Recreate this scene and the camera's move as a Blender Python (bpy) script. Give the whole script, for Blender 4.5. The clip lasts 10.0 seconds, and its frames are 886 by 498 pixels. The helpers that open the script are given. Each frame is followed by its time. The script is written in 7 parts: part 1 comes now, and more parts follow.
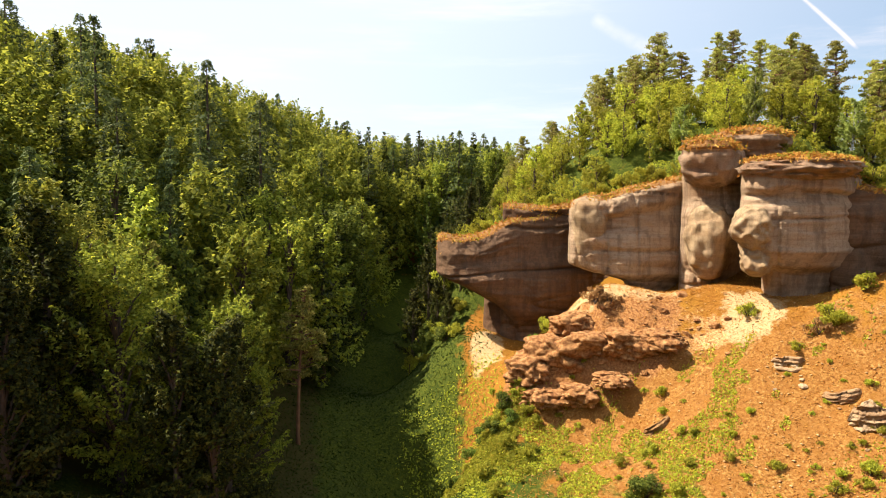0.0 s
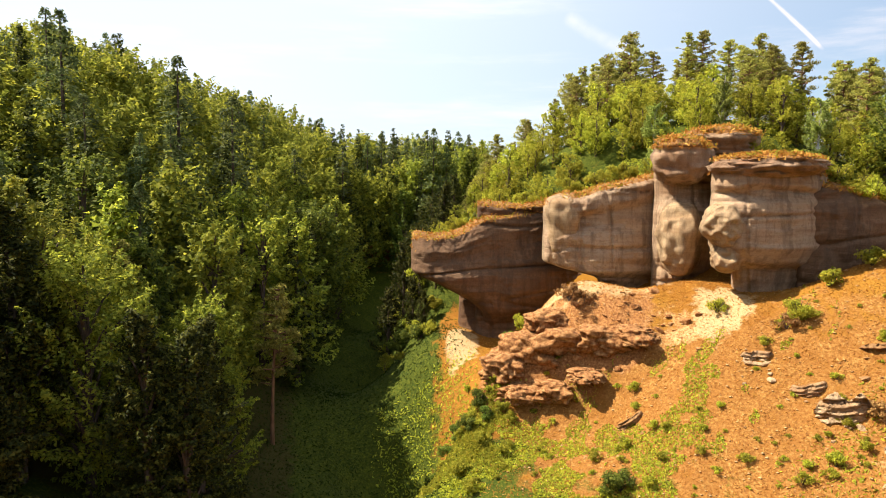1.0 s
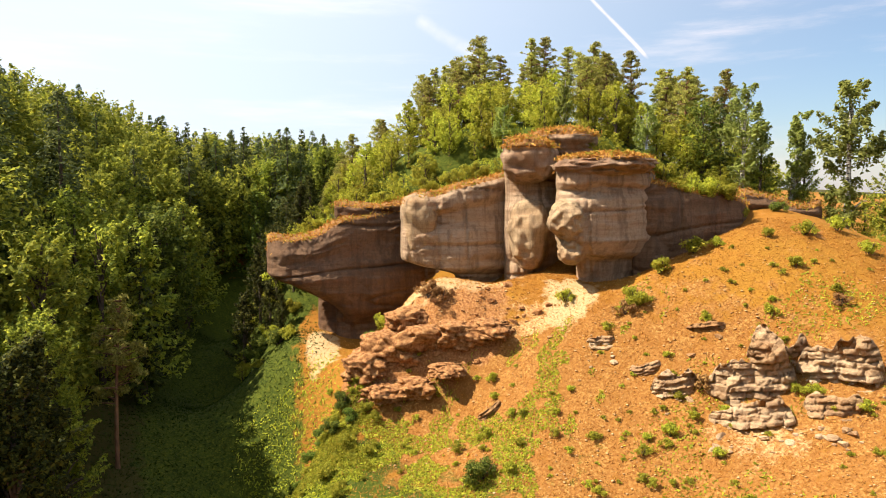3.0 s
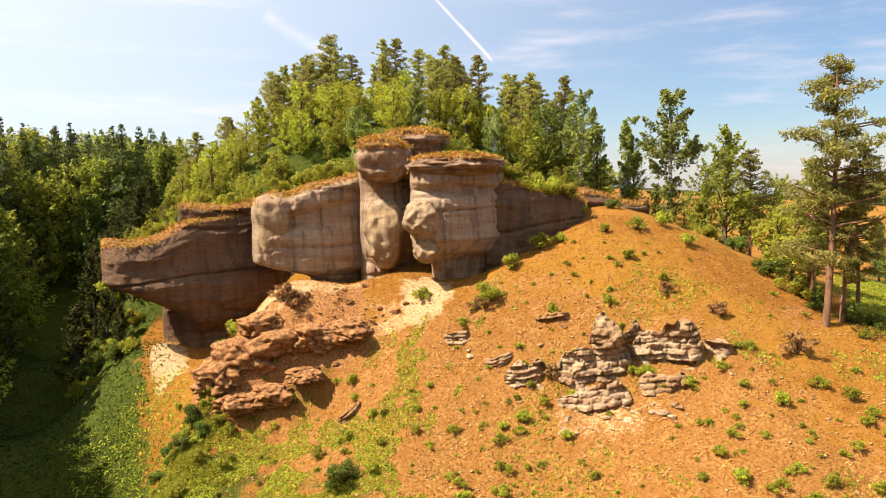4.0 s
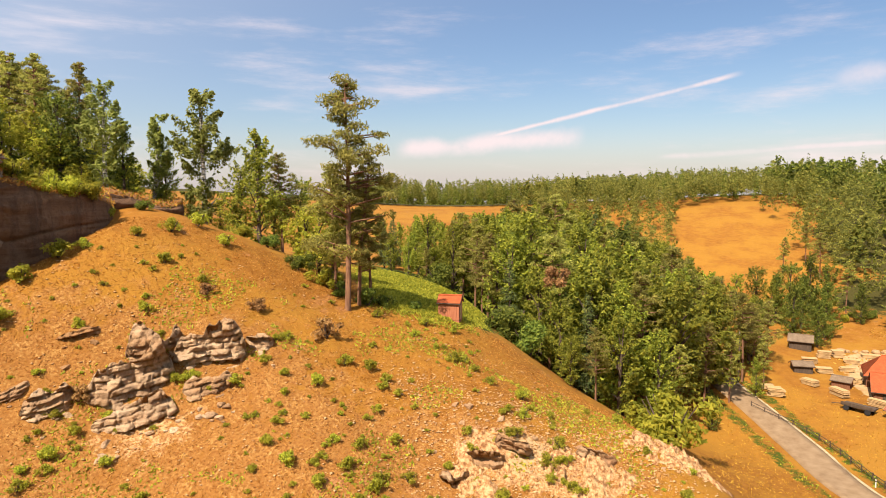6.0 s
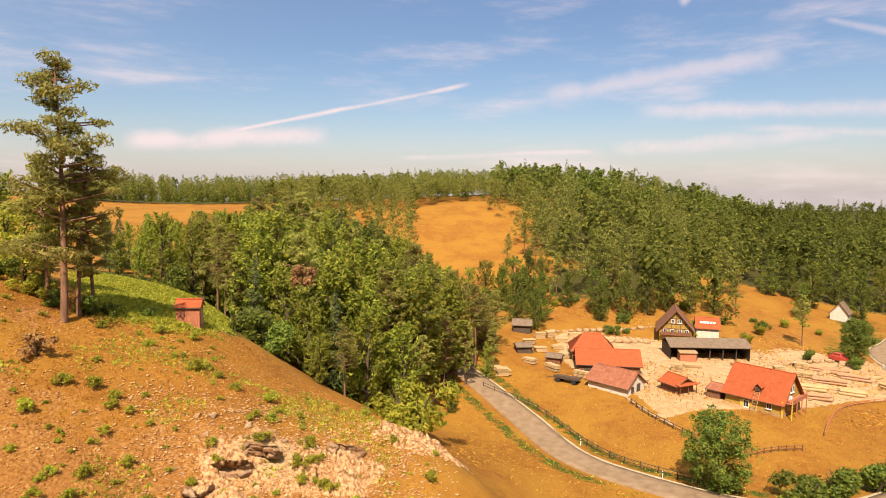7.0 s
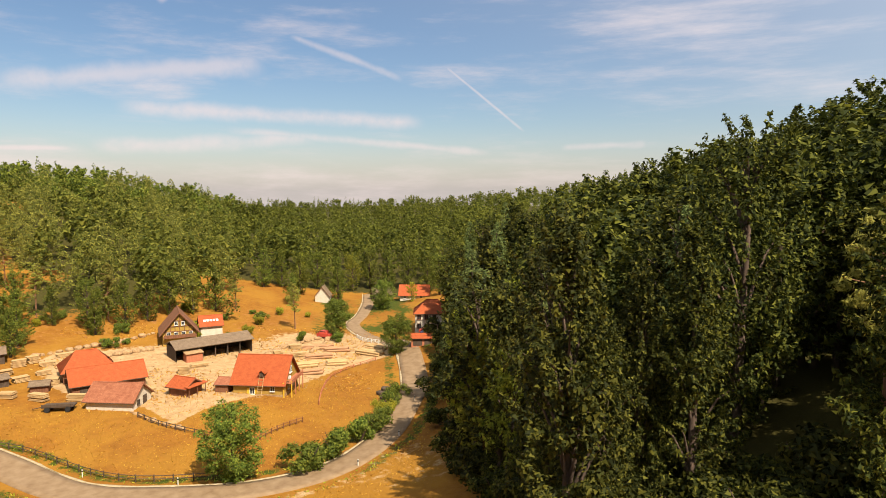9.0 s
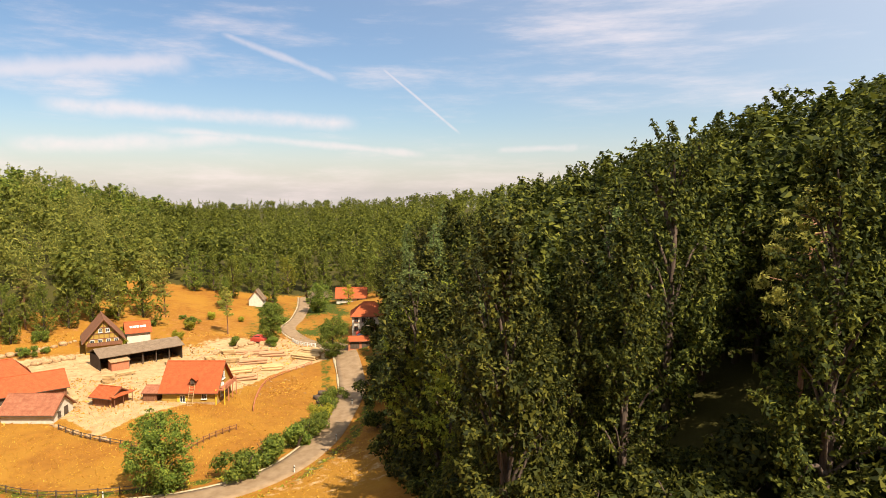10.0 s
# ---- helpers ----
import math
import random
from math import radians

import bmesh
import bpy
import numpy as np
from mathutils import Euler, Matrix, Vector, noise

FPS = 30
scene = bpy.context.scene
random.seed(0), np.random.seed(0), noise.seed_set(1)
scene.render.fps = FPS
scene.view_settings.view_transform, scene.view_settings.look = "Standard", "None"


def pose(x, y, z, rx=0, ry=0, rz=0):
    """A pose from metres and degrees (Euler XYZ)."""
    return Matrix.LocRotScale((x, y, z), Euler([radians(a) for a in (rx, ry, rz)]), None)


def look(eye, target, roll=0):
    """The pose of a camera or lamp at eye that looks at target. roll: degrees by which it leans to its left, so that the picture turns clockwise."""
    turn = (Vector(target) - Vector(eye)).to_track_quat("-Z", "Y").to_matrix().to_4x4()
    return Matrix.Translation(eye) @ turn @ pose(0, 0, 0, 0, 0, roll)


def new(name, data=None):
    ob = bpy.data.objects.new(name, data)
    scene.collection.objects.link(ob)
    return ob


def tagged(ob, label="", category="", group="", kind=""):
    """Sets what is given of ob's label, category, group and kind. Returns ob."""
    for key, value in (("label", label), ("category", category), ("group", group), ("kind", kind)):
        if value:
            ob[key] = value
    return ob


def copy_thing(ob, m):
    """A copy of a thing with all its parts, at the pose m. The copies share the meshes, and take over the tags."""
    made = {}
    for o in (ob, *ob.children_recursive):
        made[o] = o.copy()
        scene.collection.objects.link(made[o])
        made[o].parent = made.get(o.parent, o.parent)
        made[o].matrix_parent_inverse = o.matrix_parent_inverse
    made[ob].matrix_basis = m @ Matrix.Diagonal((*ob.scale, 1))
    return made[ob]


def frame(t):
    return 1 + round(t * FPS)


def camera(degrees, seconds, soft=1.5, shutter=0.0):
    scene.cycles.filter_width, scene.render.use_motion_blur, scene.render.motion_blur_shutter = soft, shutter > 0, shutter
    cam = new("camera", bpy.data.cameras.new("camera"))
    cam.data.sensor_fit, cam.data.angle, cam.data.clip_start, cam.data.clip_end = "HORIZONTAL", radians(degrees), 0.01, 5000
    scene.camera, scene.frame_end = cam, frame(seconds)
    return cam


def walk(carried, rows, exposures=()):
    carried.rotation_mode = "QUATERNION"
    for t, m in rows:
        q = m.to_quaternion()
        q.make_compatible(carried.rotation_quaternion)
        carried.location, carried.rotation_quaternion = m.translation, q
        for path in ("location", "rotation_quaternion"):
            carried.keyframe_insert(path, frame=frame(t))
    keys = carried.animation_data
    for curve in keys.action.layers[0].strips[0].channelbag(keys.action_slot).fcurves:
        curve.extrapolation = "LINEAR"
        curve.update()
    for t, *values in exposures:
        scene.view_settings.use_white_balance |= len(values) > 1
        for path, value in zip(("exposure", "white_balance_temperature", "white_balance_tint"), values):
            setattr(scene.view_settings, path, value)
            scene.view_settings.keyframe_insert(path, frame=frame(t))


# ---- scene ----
cam = camera(68, 10.0, soft=0.65)
PATH = [
    (0.0, pose(0, 0, 36, 90 -4.75, 0, -0.00) @ pose(0, 0, 0, 0, 0, 0.65)),
    (0.5, pose(0, 0, 36, 90 -4.80, 0, -0.83) @ pose(0, 0, 0, 0, 0, 0.60)),
    (1.0, pose(0, 0, 36, 90 -4.92, 0, -2.20) @ pose(0, 0, 0, 0, 0, 0.64)),
    (1.5, pose(0, 0, 36, 90 -4.98, 0, -3.80) @ pose(0, 0, 0, 0, 0, 0.53)),
    (2.0, pose(0, 0, 36, 90 -5.00, 0, -5.97) @ pose(0, 0, 0, 0, 0, 0.46)),
    (3.5, pose(0, 0, 36, 90 -4.87, 0, -20.44) @ pose(0, 0, 0, 0, 0, -0.45)),
    (4.0, pose(0, 0, 36, 90 -4.95, 0, -27.05) @ pose(0, 0, 0, 0, 0, -0.55)),
    (4.5, pose(0, 0, 36, 90 -5.09, 0, -34.64) @ pose(0, 0, 0, 0, 0, -0.42)),
    (5.0, pose(0, 0, 36, 90 -5.04, 0, -44.24) @ pose(0, 0, 0, 0, 0, -0.49)),
    (5.5, pose(0, 0, 36, 90 -5.04, 0, -54.95) @ pose(0, 0, 0, 0, 0, -0.58)),
    (7.0, pose(0, 0, 36, 90 -5.22, 0, -87.89) @ pose(0, 0, 0, 0, 0, 0.64)),
    (7.5, pose(0, 0, 36, 90 -5.24, 0, -98.46) @ pose(0, 0, 0, 0, 0, 0.61)),
    (8.0, pose(0, 0, 36, 90 -5.22, 0, -108.93) @ pose(0, 0, 0, 0, 0, 0.60)),
    (8.5, pose(0, 0, 36, 90 -5.09, 0, -119.65) @ pose(0, 0, 0, 0, 0, 0.21)),
    (9.0, pose(0, 0, 36, 90 -4.99, 0, -129.89) @ pose(0, 0, 0, 0, 0, -0.02)),
    (9.5, pose(0, 0, 36, 90 -4.95, 0, -134.25) @ pose(0, 0, 0, 0, 0, -0.07)),
    (10.0, pose(0, 0, 36, 90 -4.83, 0, -135.39) @ pose(0, 0, 0, 0, 0, 0.12)),
]
walk(cam, PATH, exposures=[(0.0, 1.38, 6300, 10), (1.5, 1.40, 6300, 10), (4.0, 1.30, 6250, 12), (5.5, 1.17, 6350, 15), (6.8, 1.04, 6500, 19), (8.0, 0.94, 6500, 16), (8.6, 0.92, 6500, 14), (9.3, 1.04, 6500, 13), (10.0, 1.20, 6500, 13)])

# ---------------------------------------------------------------- light
SUN_BEARING, SUN_HEIGHT = 277.0, 51.0
world = bpy.data.worlds.new("sky")
scene.world = world
world.use_nodes = True
wn, wl = world.node_tree.nodes, world.node_tree.links
wn.clear()
w_out = wn.new("ShaderNodeOutputWorld")
w_bg = wn.new("ShaderNodeBackground")
w_sky = wn.new("ShaderNodeTexSky")
w_sky.sky_type, w_sky.sun_disc = "NISHITA", False
w_sky.sun_elevation, w_sky.sun_rotation = radians(SUN_HEIGHT), radians(SUN_BEARING)
w_bg.inputs["Strength"].default_value = 0.056
w_sky.dust_density, w_sky.air_density = 1.0, 1.0


def sky_math(op, *args):
    n = wn.new("ShaderNodeMath")
    n.operation = op
    for socket, v in zip(n.inputs, args):
        if isinstance(v, (int, float)):
            socket.default_value = v
        else:
            wl.new(v, socket)
    return n.outputs[0]


def sky_dot(v, axis):
    n = wn.new("ShaderNodeVectorMath")
    n.operation = "DOT_PRODUCT"
    wl.new(v, n.inputs[0])
    n.inputs[1].default_value = axis
    return n.outputs["Value"]


def sky_noise(v, scale, detail, rough):
    n = wn.new("ShaderNodeTexNoise")
    n.inputs["Scale"].default_value, n.inputs["Detail"].default_value, n.inputs["Roughness"].default_value = scale, detail, rough
    wl.new(v, n.inputs["Vector"])
    return n.outputs["Fac"]


def sky_range(v, a, b, c=0.0, d=1.0):
    n = wn.new("ShaderNodeMapRange")
    n.interpolation_type = "SMOOTHSTEP"
    for socket, k in zip(("From Min", "From Max", "To Min", "To Max"), (a, b, c, d)):
        n.inputs[socket].default_value = k
    wl.new(v, n.inputs["Value"])
    return n.outputs[0]


def aim(bearing, height):
    b, h = radians(bearing), radians(height)
    return Vector((math.sin(b) * math.cos(h), math.cos(b) * math.cos(h), math.sin(h)))


def contrail(way, start, end, width, strength):
    """A vapour trail: the sky near the great circle through two aims, between them."""
    a, b = aim(*start), aim(*end)
    side, mid = a.cross(b).normalized(), (a + b).normalized()
    sway = sky_math("MULTIPLY", sky_math("SUBTRACT", sky_noise(way, 3.5, 3, 0.6), 0.5), width * 3.0)
    off = sky_math("ABSOLUTE", sky_math("ADD", sky_dot(way, side), sway))
    off = sky_math("ADD", off, sky_math("MULTIPLY", sky_math("SUBTRACT", sky_noise(way, 16, 4, 0.65), 0.5), width * 1.2))
    line = sky_math("MULTIPLY", sky_range(off, 0.0, width * 1.2, 1.0, 0.0), sky_range(sky_noise(way, 7, 5, 0.7), 0.35, 0.6, 0.4, 1.0))
    reach = mid.dot(a)
    span = sky_range(sky_dot(way, mid), reach - 0.1 * (1 - reach), reach + 0.35 * (1 - reach), 0.0, strength)
    return sky_math("MULTIPLY", line, span)


# cirrus: long wisps, thicker over the village than over the wood
w_way = wn.new("ShaderNodeTexCoord").outputs["Generated"]
w_flat = wn.new("ShaderNodeMapping")
w_flat.inputs["Rotation"].default_value = (0, 0, radians(20))
w_flat.inputs["Scale"].default_value = (1.1, 1.7, 9.0)
wl.new(w_way, w_flat.inputs[0])
w_cloud = sky_range(sky_noise(w_flat.outputs[0], 2.1, 8, 0.62), 0.47, 0.82, 0.0, 0.7)
w_glare = sky_range(sky_dot(w_way, aim(SUN_BEARING, SUN_HEIGHT)), -0.5, 0.45, 0.0, 0.74)
for trail in (((26.3, 16.2), (31.6, 10.7), 0.003, 0.95), ((12.3, 14.5), (17.5, 11.4), 0.012, 0.5), ((69.5, 4.3), (90, 8.8), 0.004, 0.95), ((104, 6.6), (128, 5.6), 0.013, 0.6),
              ((102, 3.6), (119, 4.4), 0.012, 0.55), ((130, 10.6), (136.8, 5.1), 0.0025, 0.5), ((117, 12.6), (126.5, 9.4), 0.006, 0.4), ((96, 7.6), (115, 10.2), 0.018, 0.5), ((112, 5.0), (134, 3.2), 0.007, 0.5),
              ((62, 3.4), (78, 4.2), 0.016, 0.85), ((84, 2.6), (101, 3.2), 0.005, 0.7), ((107, 14.5), (111, 18), 0.008, 0.5), ((140, 3.6), (147, 3.9), 0.006, 0.4)):
    w_cloud = sky_math("MAXIMUM", w_cloud, contrail(w_way, *trail))
w_mix = wn.new("ShaderNodeMix")
w_mix.data_type = "RGBA"
w_mix.inputs[7].default_value = (8.6, 7.3, 6.9, 1)
wl.new(w_cloud, w_mix.inputs[0])
w_haze = wn.new("ShaderNodeMix")
w_haze.data_type = "RGBA"
w_haze.inputs[7].default_value = (6.9, 6.1, 5.8, 1)
wl.new(sky_range(sky_dot(w_way, (0, 0, 1)), -0.03, 0.11, 0.62, 0.0), w_haze.inputs[0])
w_blue = wn.new("ShaderNodeHueSaturation")
w_blue.inputs["Saturation"].default_value = 1.15
wl.new(w_sky.outputs[0], w_blue.inputs["Color"])
wl.new(w_blue.outputs[0], w_haze.inputs[6])
wl.new(w_haze.outputs[2], w_mix.inputs[6])
w_shine = wn.new("ShaderNodeMix")
w_shine.data_type = "RGBA"
w_shine.inputs[7].default_value = (8.2, 8.6, 9.0, 1)
wl.new(w_glare, w_shine.inputs[0])
wl.new(w_mix.outputs[2], w_shine.inputs[6])
wl.new(w_shine.outputs[2], w_bg.inputs[0])
wl.new(w_bg.outputs[0], w_out.inputs[0])

sun = new("sun", bpy.data.lights.new("sun", "SUN"))
sun.data.energy, sun.data.angle, sun.data.color = 5.0, radians(0.5), (1.0, 0.88, 0.68)
_b, _h = radians(SUN_BEARING), radians(SUN_HEIGHT)
sun.matrix_world = look((math.sin(_b) * math.cos(_h) * 200, math.cos(_b) * math.cos(_h) * 200, math.sin(_h) * 200 + 36), (0, 0, 36))

# ---------------------------------------------------------------- small helpers
def part(name, bm, material, parent=None, label="", smooth=False):
    """Link a bmesh as one mesh object, under a thing where one is given."""
    me = bpy.data.meshes.new(name)
    bm.to_mesh(me)
    bm.free()
    return put(name, me, material, parent, label, smooth)


def put(name, me, material, parent=None, label="", smooth=False):
    if material is not None:
        me.materials.append(material)
    if smooth:
        me.polygons.foreach_set("use_smooth", [True] * len(me.polygons))
    ob = new(name, me)
    if parent is not None:
        ob.parent = parent
    if label:
        ob["label"] = label
    return ob


def mesh_of(name, verts, faces):
    """A mesh from arrays: verts n x 3, faces m x 3 or m x 4."""
    verts, faces = np.asarray(verts, np.float32), np.asarray(faces, np.int32)
    me = bpy.data.meshes.new(name)
    n, k = faces.shape
    me.vertices.add(len(verts))
    me.vertices.foreach_set("co", verts.ravel())
    me.loops.add(n * k)
    me.loops.foreach_set("vertex_index", faces.ravel())
    me.polygons.add(n)
    me.polygons.foreach_set("loop_start", np.arange(0, n * k, k, dtype=np.int32))
    me.update(calc_edges=True)
    me.validate()
    return me


def thing(name, label, category, group="", at=None):
    ob = tagged(new(name), label, category, group)
    ob.empty_display_size = 0.3
    if at is not None:
        ob.matrix_world = at
    return ob


def polar(bearing, d, z=0.0):
    b = math.radians(bearing)
    return (d * math.sin(b), d * math.cos(b), z)


def fbm(x, y, z, scale, octaves=4, seed=0.0):
    """Cheap layered value noise over arrays, about -1 to 1."""
    out, amp, total = np.zeros(np.broadcast(x, y, z).shape), 1.0, 0.0
    for o in range(octaves):
        px, py, pz = x / scale + seed + 17.3 * o, y / scale + 5.1 * seed + 9.7 * o, z / scale + 3.3 * seed
        ix, iy, iz = np.floor(px), np.floor(py), np.floor(pz)
        fx, fy, fz = px - ix, py - iy, pz - iz
        fx, fy, fz = (f * f * (3 - 2 * f) for f in (fx, fy, fz))

        def h(a, b, c):
            v = np.sin((ix + a) * 127.1 + (iy + b) * 311.7 + (iz + c) * 74.7) * 43758.5453
            return v - np.floor(v)

        v = 0
        for a in (0, 1):
            for b in (0, 1):
                for c in (0, 1):
                    v = v + h(a, b, c) * (fx if a else 1 - fx) * (fy if b else 1 - fy) * (fz if c else 1 - fz)
        out += amp * (2 * v - 1)
        total += amp
        amp *= 0.5
        scale *= 0.5
    return out / total


# ---------------------------------------------------------------- materials
def material(name, rough=0.9, metal=0.0, specular=0.3):
    m = bpy.data.materials.new(name)
    m.use_nodes = True
    b = m.node_tree.nodes["Principled BSDF"]
    b.inputs["Roughness"].default_value, b.inputs["Metallic"].default_value = rough, metal
    b.inputs["Specular IOR Level"].default_value = specular
    return m, m.node_tree.nodes, m.node_tree.links, b


def tex(nodes, links, scale, detail=5.0, rough=0.55, coords="Object", stretch=(1, 1, 1)):
    c, mp, n = nodes.new("ShaderNodeTexCoord"), nodes.new("ShaderNodeMapping"), nodes.new("ShaderNodeTexNoise")
    mp.inputs["Scale"].default_value = stretch
    n.inputs["Scale"].default_value, n.inputs["Detail"].default_value, n.inputs["Roughness"].default_value = scale, detail, rough
    links.new(c.outputs[coords], mp.inputs[0])
    links.new(mp.outputs[0], n.inputs["Vector"])
    return n.outputs["Fac"]


def ramp(nodes, links, fac, stops):
    r = nodes.new("ShaderNodeValToRGB")
    e = r.color_ramp.elements
    while len(e) < len(stops):
        e.new(0.5)
    for k, (pos, col) in zip(e, stops):
        k.position, k.color = pos, (*col, 1)
    links.new(fac, r.inputs[0])
    return r.outputs[0]


def blend(nodes, links, fac, a, b, kind="MIX"):
    m = nodes.new("ShaderNodeMix")
    m.data_type, m.blend_type = "RGBA", kind
    for socket, v in ((m.inputs[0], fac), (m.inputs[6], a), (m.inputs[7], b)):
        if isinstance(v, (int, float)):
            socket.default_value = v
        elif isinstance(v, tuple):
            socket.default_value = (*v, 1)
        else:
            links.new(v, socket)
    return m.outputs[2]


def relief(nodes, links, bsdf, height, strength=0.5, distance=0.1):
    bp = nodes.new("ShaderNodeBump")
    bp.inputs["Strength"].default_value, bp.inputs["Distance"].default_value = strength, distance
    links.new(height, bp.inputs["Height"])
    links.new(bp.outputs[0], bsdf.inputs["Normal"])


def attr(nodes, name):
    a = nodes.new("ShaderNodeAttribute")
    a.attribute_name = name
    return a.outputs["Fac"]


def weathered(nodes, links, col):
    """Scales a colour's value to 0.78, balancing sun against sky fill at this exposure."""
    h = nodes.new("ShaderNodeHueSaturation")
    h.inputs["Value"].default_value = 0.78
    links.new(col, h.inputs["Color"])
    return h.outputs[0]


def leaf_material(name, dark, mid, light, through_it=0.35):
    """Foliage: each leaf cluster and each tree takes its own tone; light comes partly through."""
    m, n, l, b = material(name, 0.7, 0, 0.12)
    geo, info = n.new("ShaderNodeNewGeometry"), n.new("ShaderNodeObjectInfo")
    col = ramp(n, l, geo.outputs["Random Per Island"], [(0.0, dark), (0.5, mid), (1.0, light)])
    hs = n.new("ShaderNodeHueSaturation")
    mr = n.new("ShaderNodeMapRange")
    mr.inputs["To Min"].default_value, mr.inputs["To Max"].default_value = 0.485, 0.512
    l.new(info.outputs["Random"], mr.inputs["Value"])
    l.new(mr.outputs[0], hs.inputs["Hue"])
    mv = n.new("ShaderNodeMapRange")
    mv.inputs["To Min"].default_value, mv.inputs["To Max"].default_value = 0.74, 1.22
    l.new(info.outputs["Random"], mv.inputs["Value"])
    l.new(mv.outputs[0], hs.inputs["Value"])
    l.new(col, hs.inputs["Color"])
    l.new(hs.outputs[0], b.inputs["Base Color"])
    tr, lit = n.new("ShaderNodeBsdfTranslucent"), n.new("ShaderNodeHueSaturation")
    lit.inputs["Hue"].default_value, lit.inputs["Value"].default_value = 0.495, 1.5
    l.new(hs.outputs[0], lit.inputs["Color"])
    l.new(lit.outputs[0], tr.inputs["Color"])
    mix, out = n.new("ShaderNodeMixShader"), n["Material Output"]
    mix.inputs[0].default_value = through_it
    l.new(b.outputs[0], mix.inputs[1])
    l.new(tr.outputs[0], mix.inputs[2])
    l.new(mix.outputs[0], out.inputs[0])
    return m


def plain(name, stops, scale=3.0, rough=0.85, bump=0.3, dist=0.02, stretch=(1, 1, 1), metal=0.0, specular=0.3):
    m, n, l, b = material(name, rough, metal, specular)
    f = tex(n, l, scale, 6, 0.6, "Object", stretch)
    l.new(weathered(n, l, ramp(n, l, f, stops)), b.inputs["Base Color"])
    if bump:
        relief(n, l, b, tex(n, l, scale * 4, 5, 0.6, "Object", stretch), bump, dist)
    return m


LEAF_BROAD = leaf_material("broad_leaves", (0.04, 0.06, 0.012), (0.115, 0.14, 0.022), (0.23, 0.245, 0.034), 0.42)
# near-black copy of the broad leaves: the woods' shade is put into this colour
LEAF_SHADED = leaf_material("shade_toned_leaves", (0.011, 0.016, 0.003), (0.033, 0.039, 0.006), (0.12, 0.116, 0.015), 0.24)
LEAF_HILL = leaf_material("hill_leaves", (0.05, 0.065, 0.013), (0.125, 0.14, 0.023), (0.225, 0.225, 0.036), 0.42)
LEAF_GARDEN = leaf_material("garden_leaves", (0.045, 0.072, 0.012), (0.11, 0.148, 0.022), (0.21, 0.24, 0.034), 0.4)
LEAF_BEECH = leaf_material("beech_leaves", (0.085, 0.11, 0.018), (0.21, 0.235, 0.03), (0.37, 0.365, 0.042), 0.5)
LEAF_LIGHT = leaf_material("light_leaves", (0.15, 0.17, 0.02), (0.29, 0.3, 0.03), (0.43, 0.4, 0.042), 0.5)
LEAF_BIRCH = leaf_material("birch_leaves", (0.13, 0.16, 0.04), (0.23, 0.265, 0.06), (0.33, 0.355, 0.09), 0.48)
NEEDLE = leaf_material("spruce_needles", (0.045, 0.065, 0.022), (0.085, 0.11, 0.032), (0.15, 0.17, 0.045), 0.25)
PINE_FAR = leaf_material("far_pine_needles", (0.07, 0.078, 0.019), (0.15, 0.15, 0.031), (0.27, 0.245, 0.048), 0.42)
NEEDLE_PINE = leaf_material("pine_needles", (0.13, 0.135, 0.035), (0.24, 0.232, 0.05), (0.38, 0.35, 0.075), 0.5)
DRY = leaf_material("dry_twigs", (0.19, 0.11, 0.04), (0.31, 0.18, 0.06), (0.42, 0.26, 0.09), 0.3)
STRAW = leaf_material("straw", (0.25, 0.105, 0.016), (0.38, 0.185, 0.03), (0.54, 0.32, 0.07), 0.3)
STRAW_FIELD = leaf_material("hay_stubble", (0.24, 0.105, 0.014), (0.32, 0.155, 0.022), (0.4, 0.225, 0.04), 0.3)
# grass beside the wood: the cast shade is held in this dark green
MEADOW_SHADED = leaf_material("shaded_meadow_blades", (0.013, 0.027, 0.003), (0.027, 0.048, 0.005), (0.05, 0.07, 0.008), 0.3)
BARK = plain("bark", [(0.3, (0.05, 0.035, 0.025)), (0.7, (0.16, 0.11, 0.08))], 4, 0.95, 0.8, 0.04, (1, 1, 0.25))
BARK_PINE = plain("pine_bark", [(0.3, (0.12, 0.06, 0.035)), (0.7, (0.33, 0.17, 0.09))], 4, 0.95, 0.8, 0.04, (1, 1, 0.3))
BARK_BIRCH = plain("birch_bark", [(0.42, (0.07, 0.06, 0.055)), (0.52, (0.6, 0.57, 0.5))], 5, 0.8, 0.3, 0.02, (0.6, 0.6, 1.6))


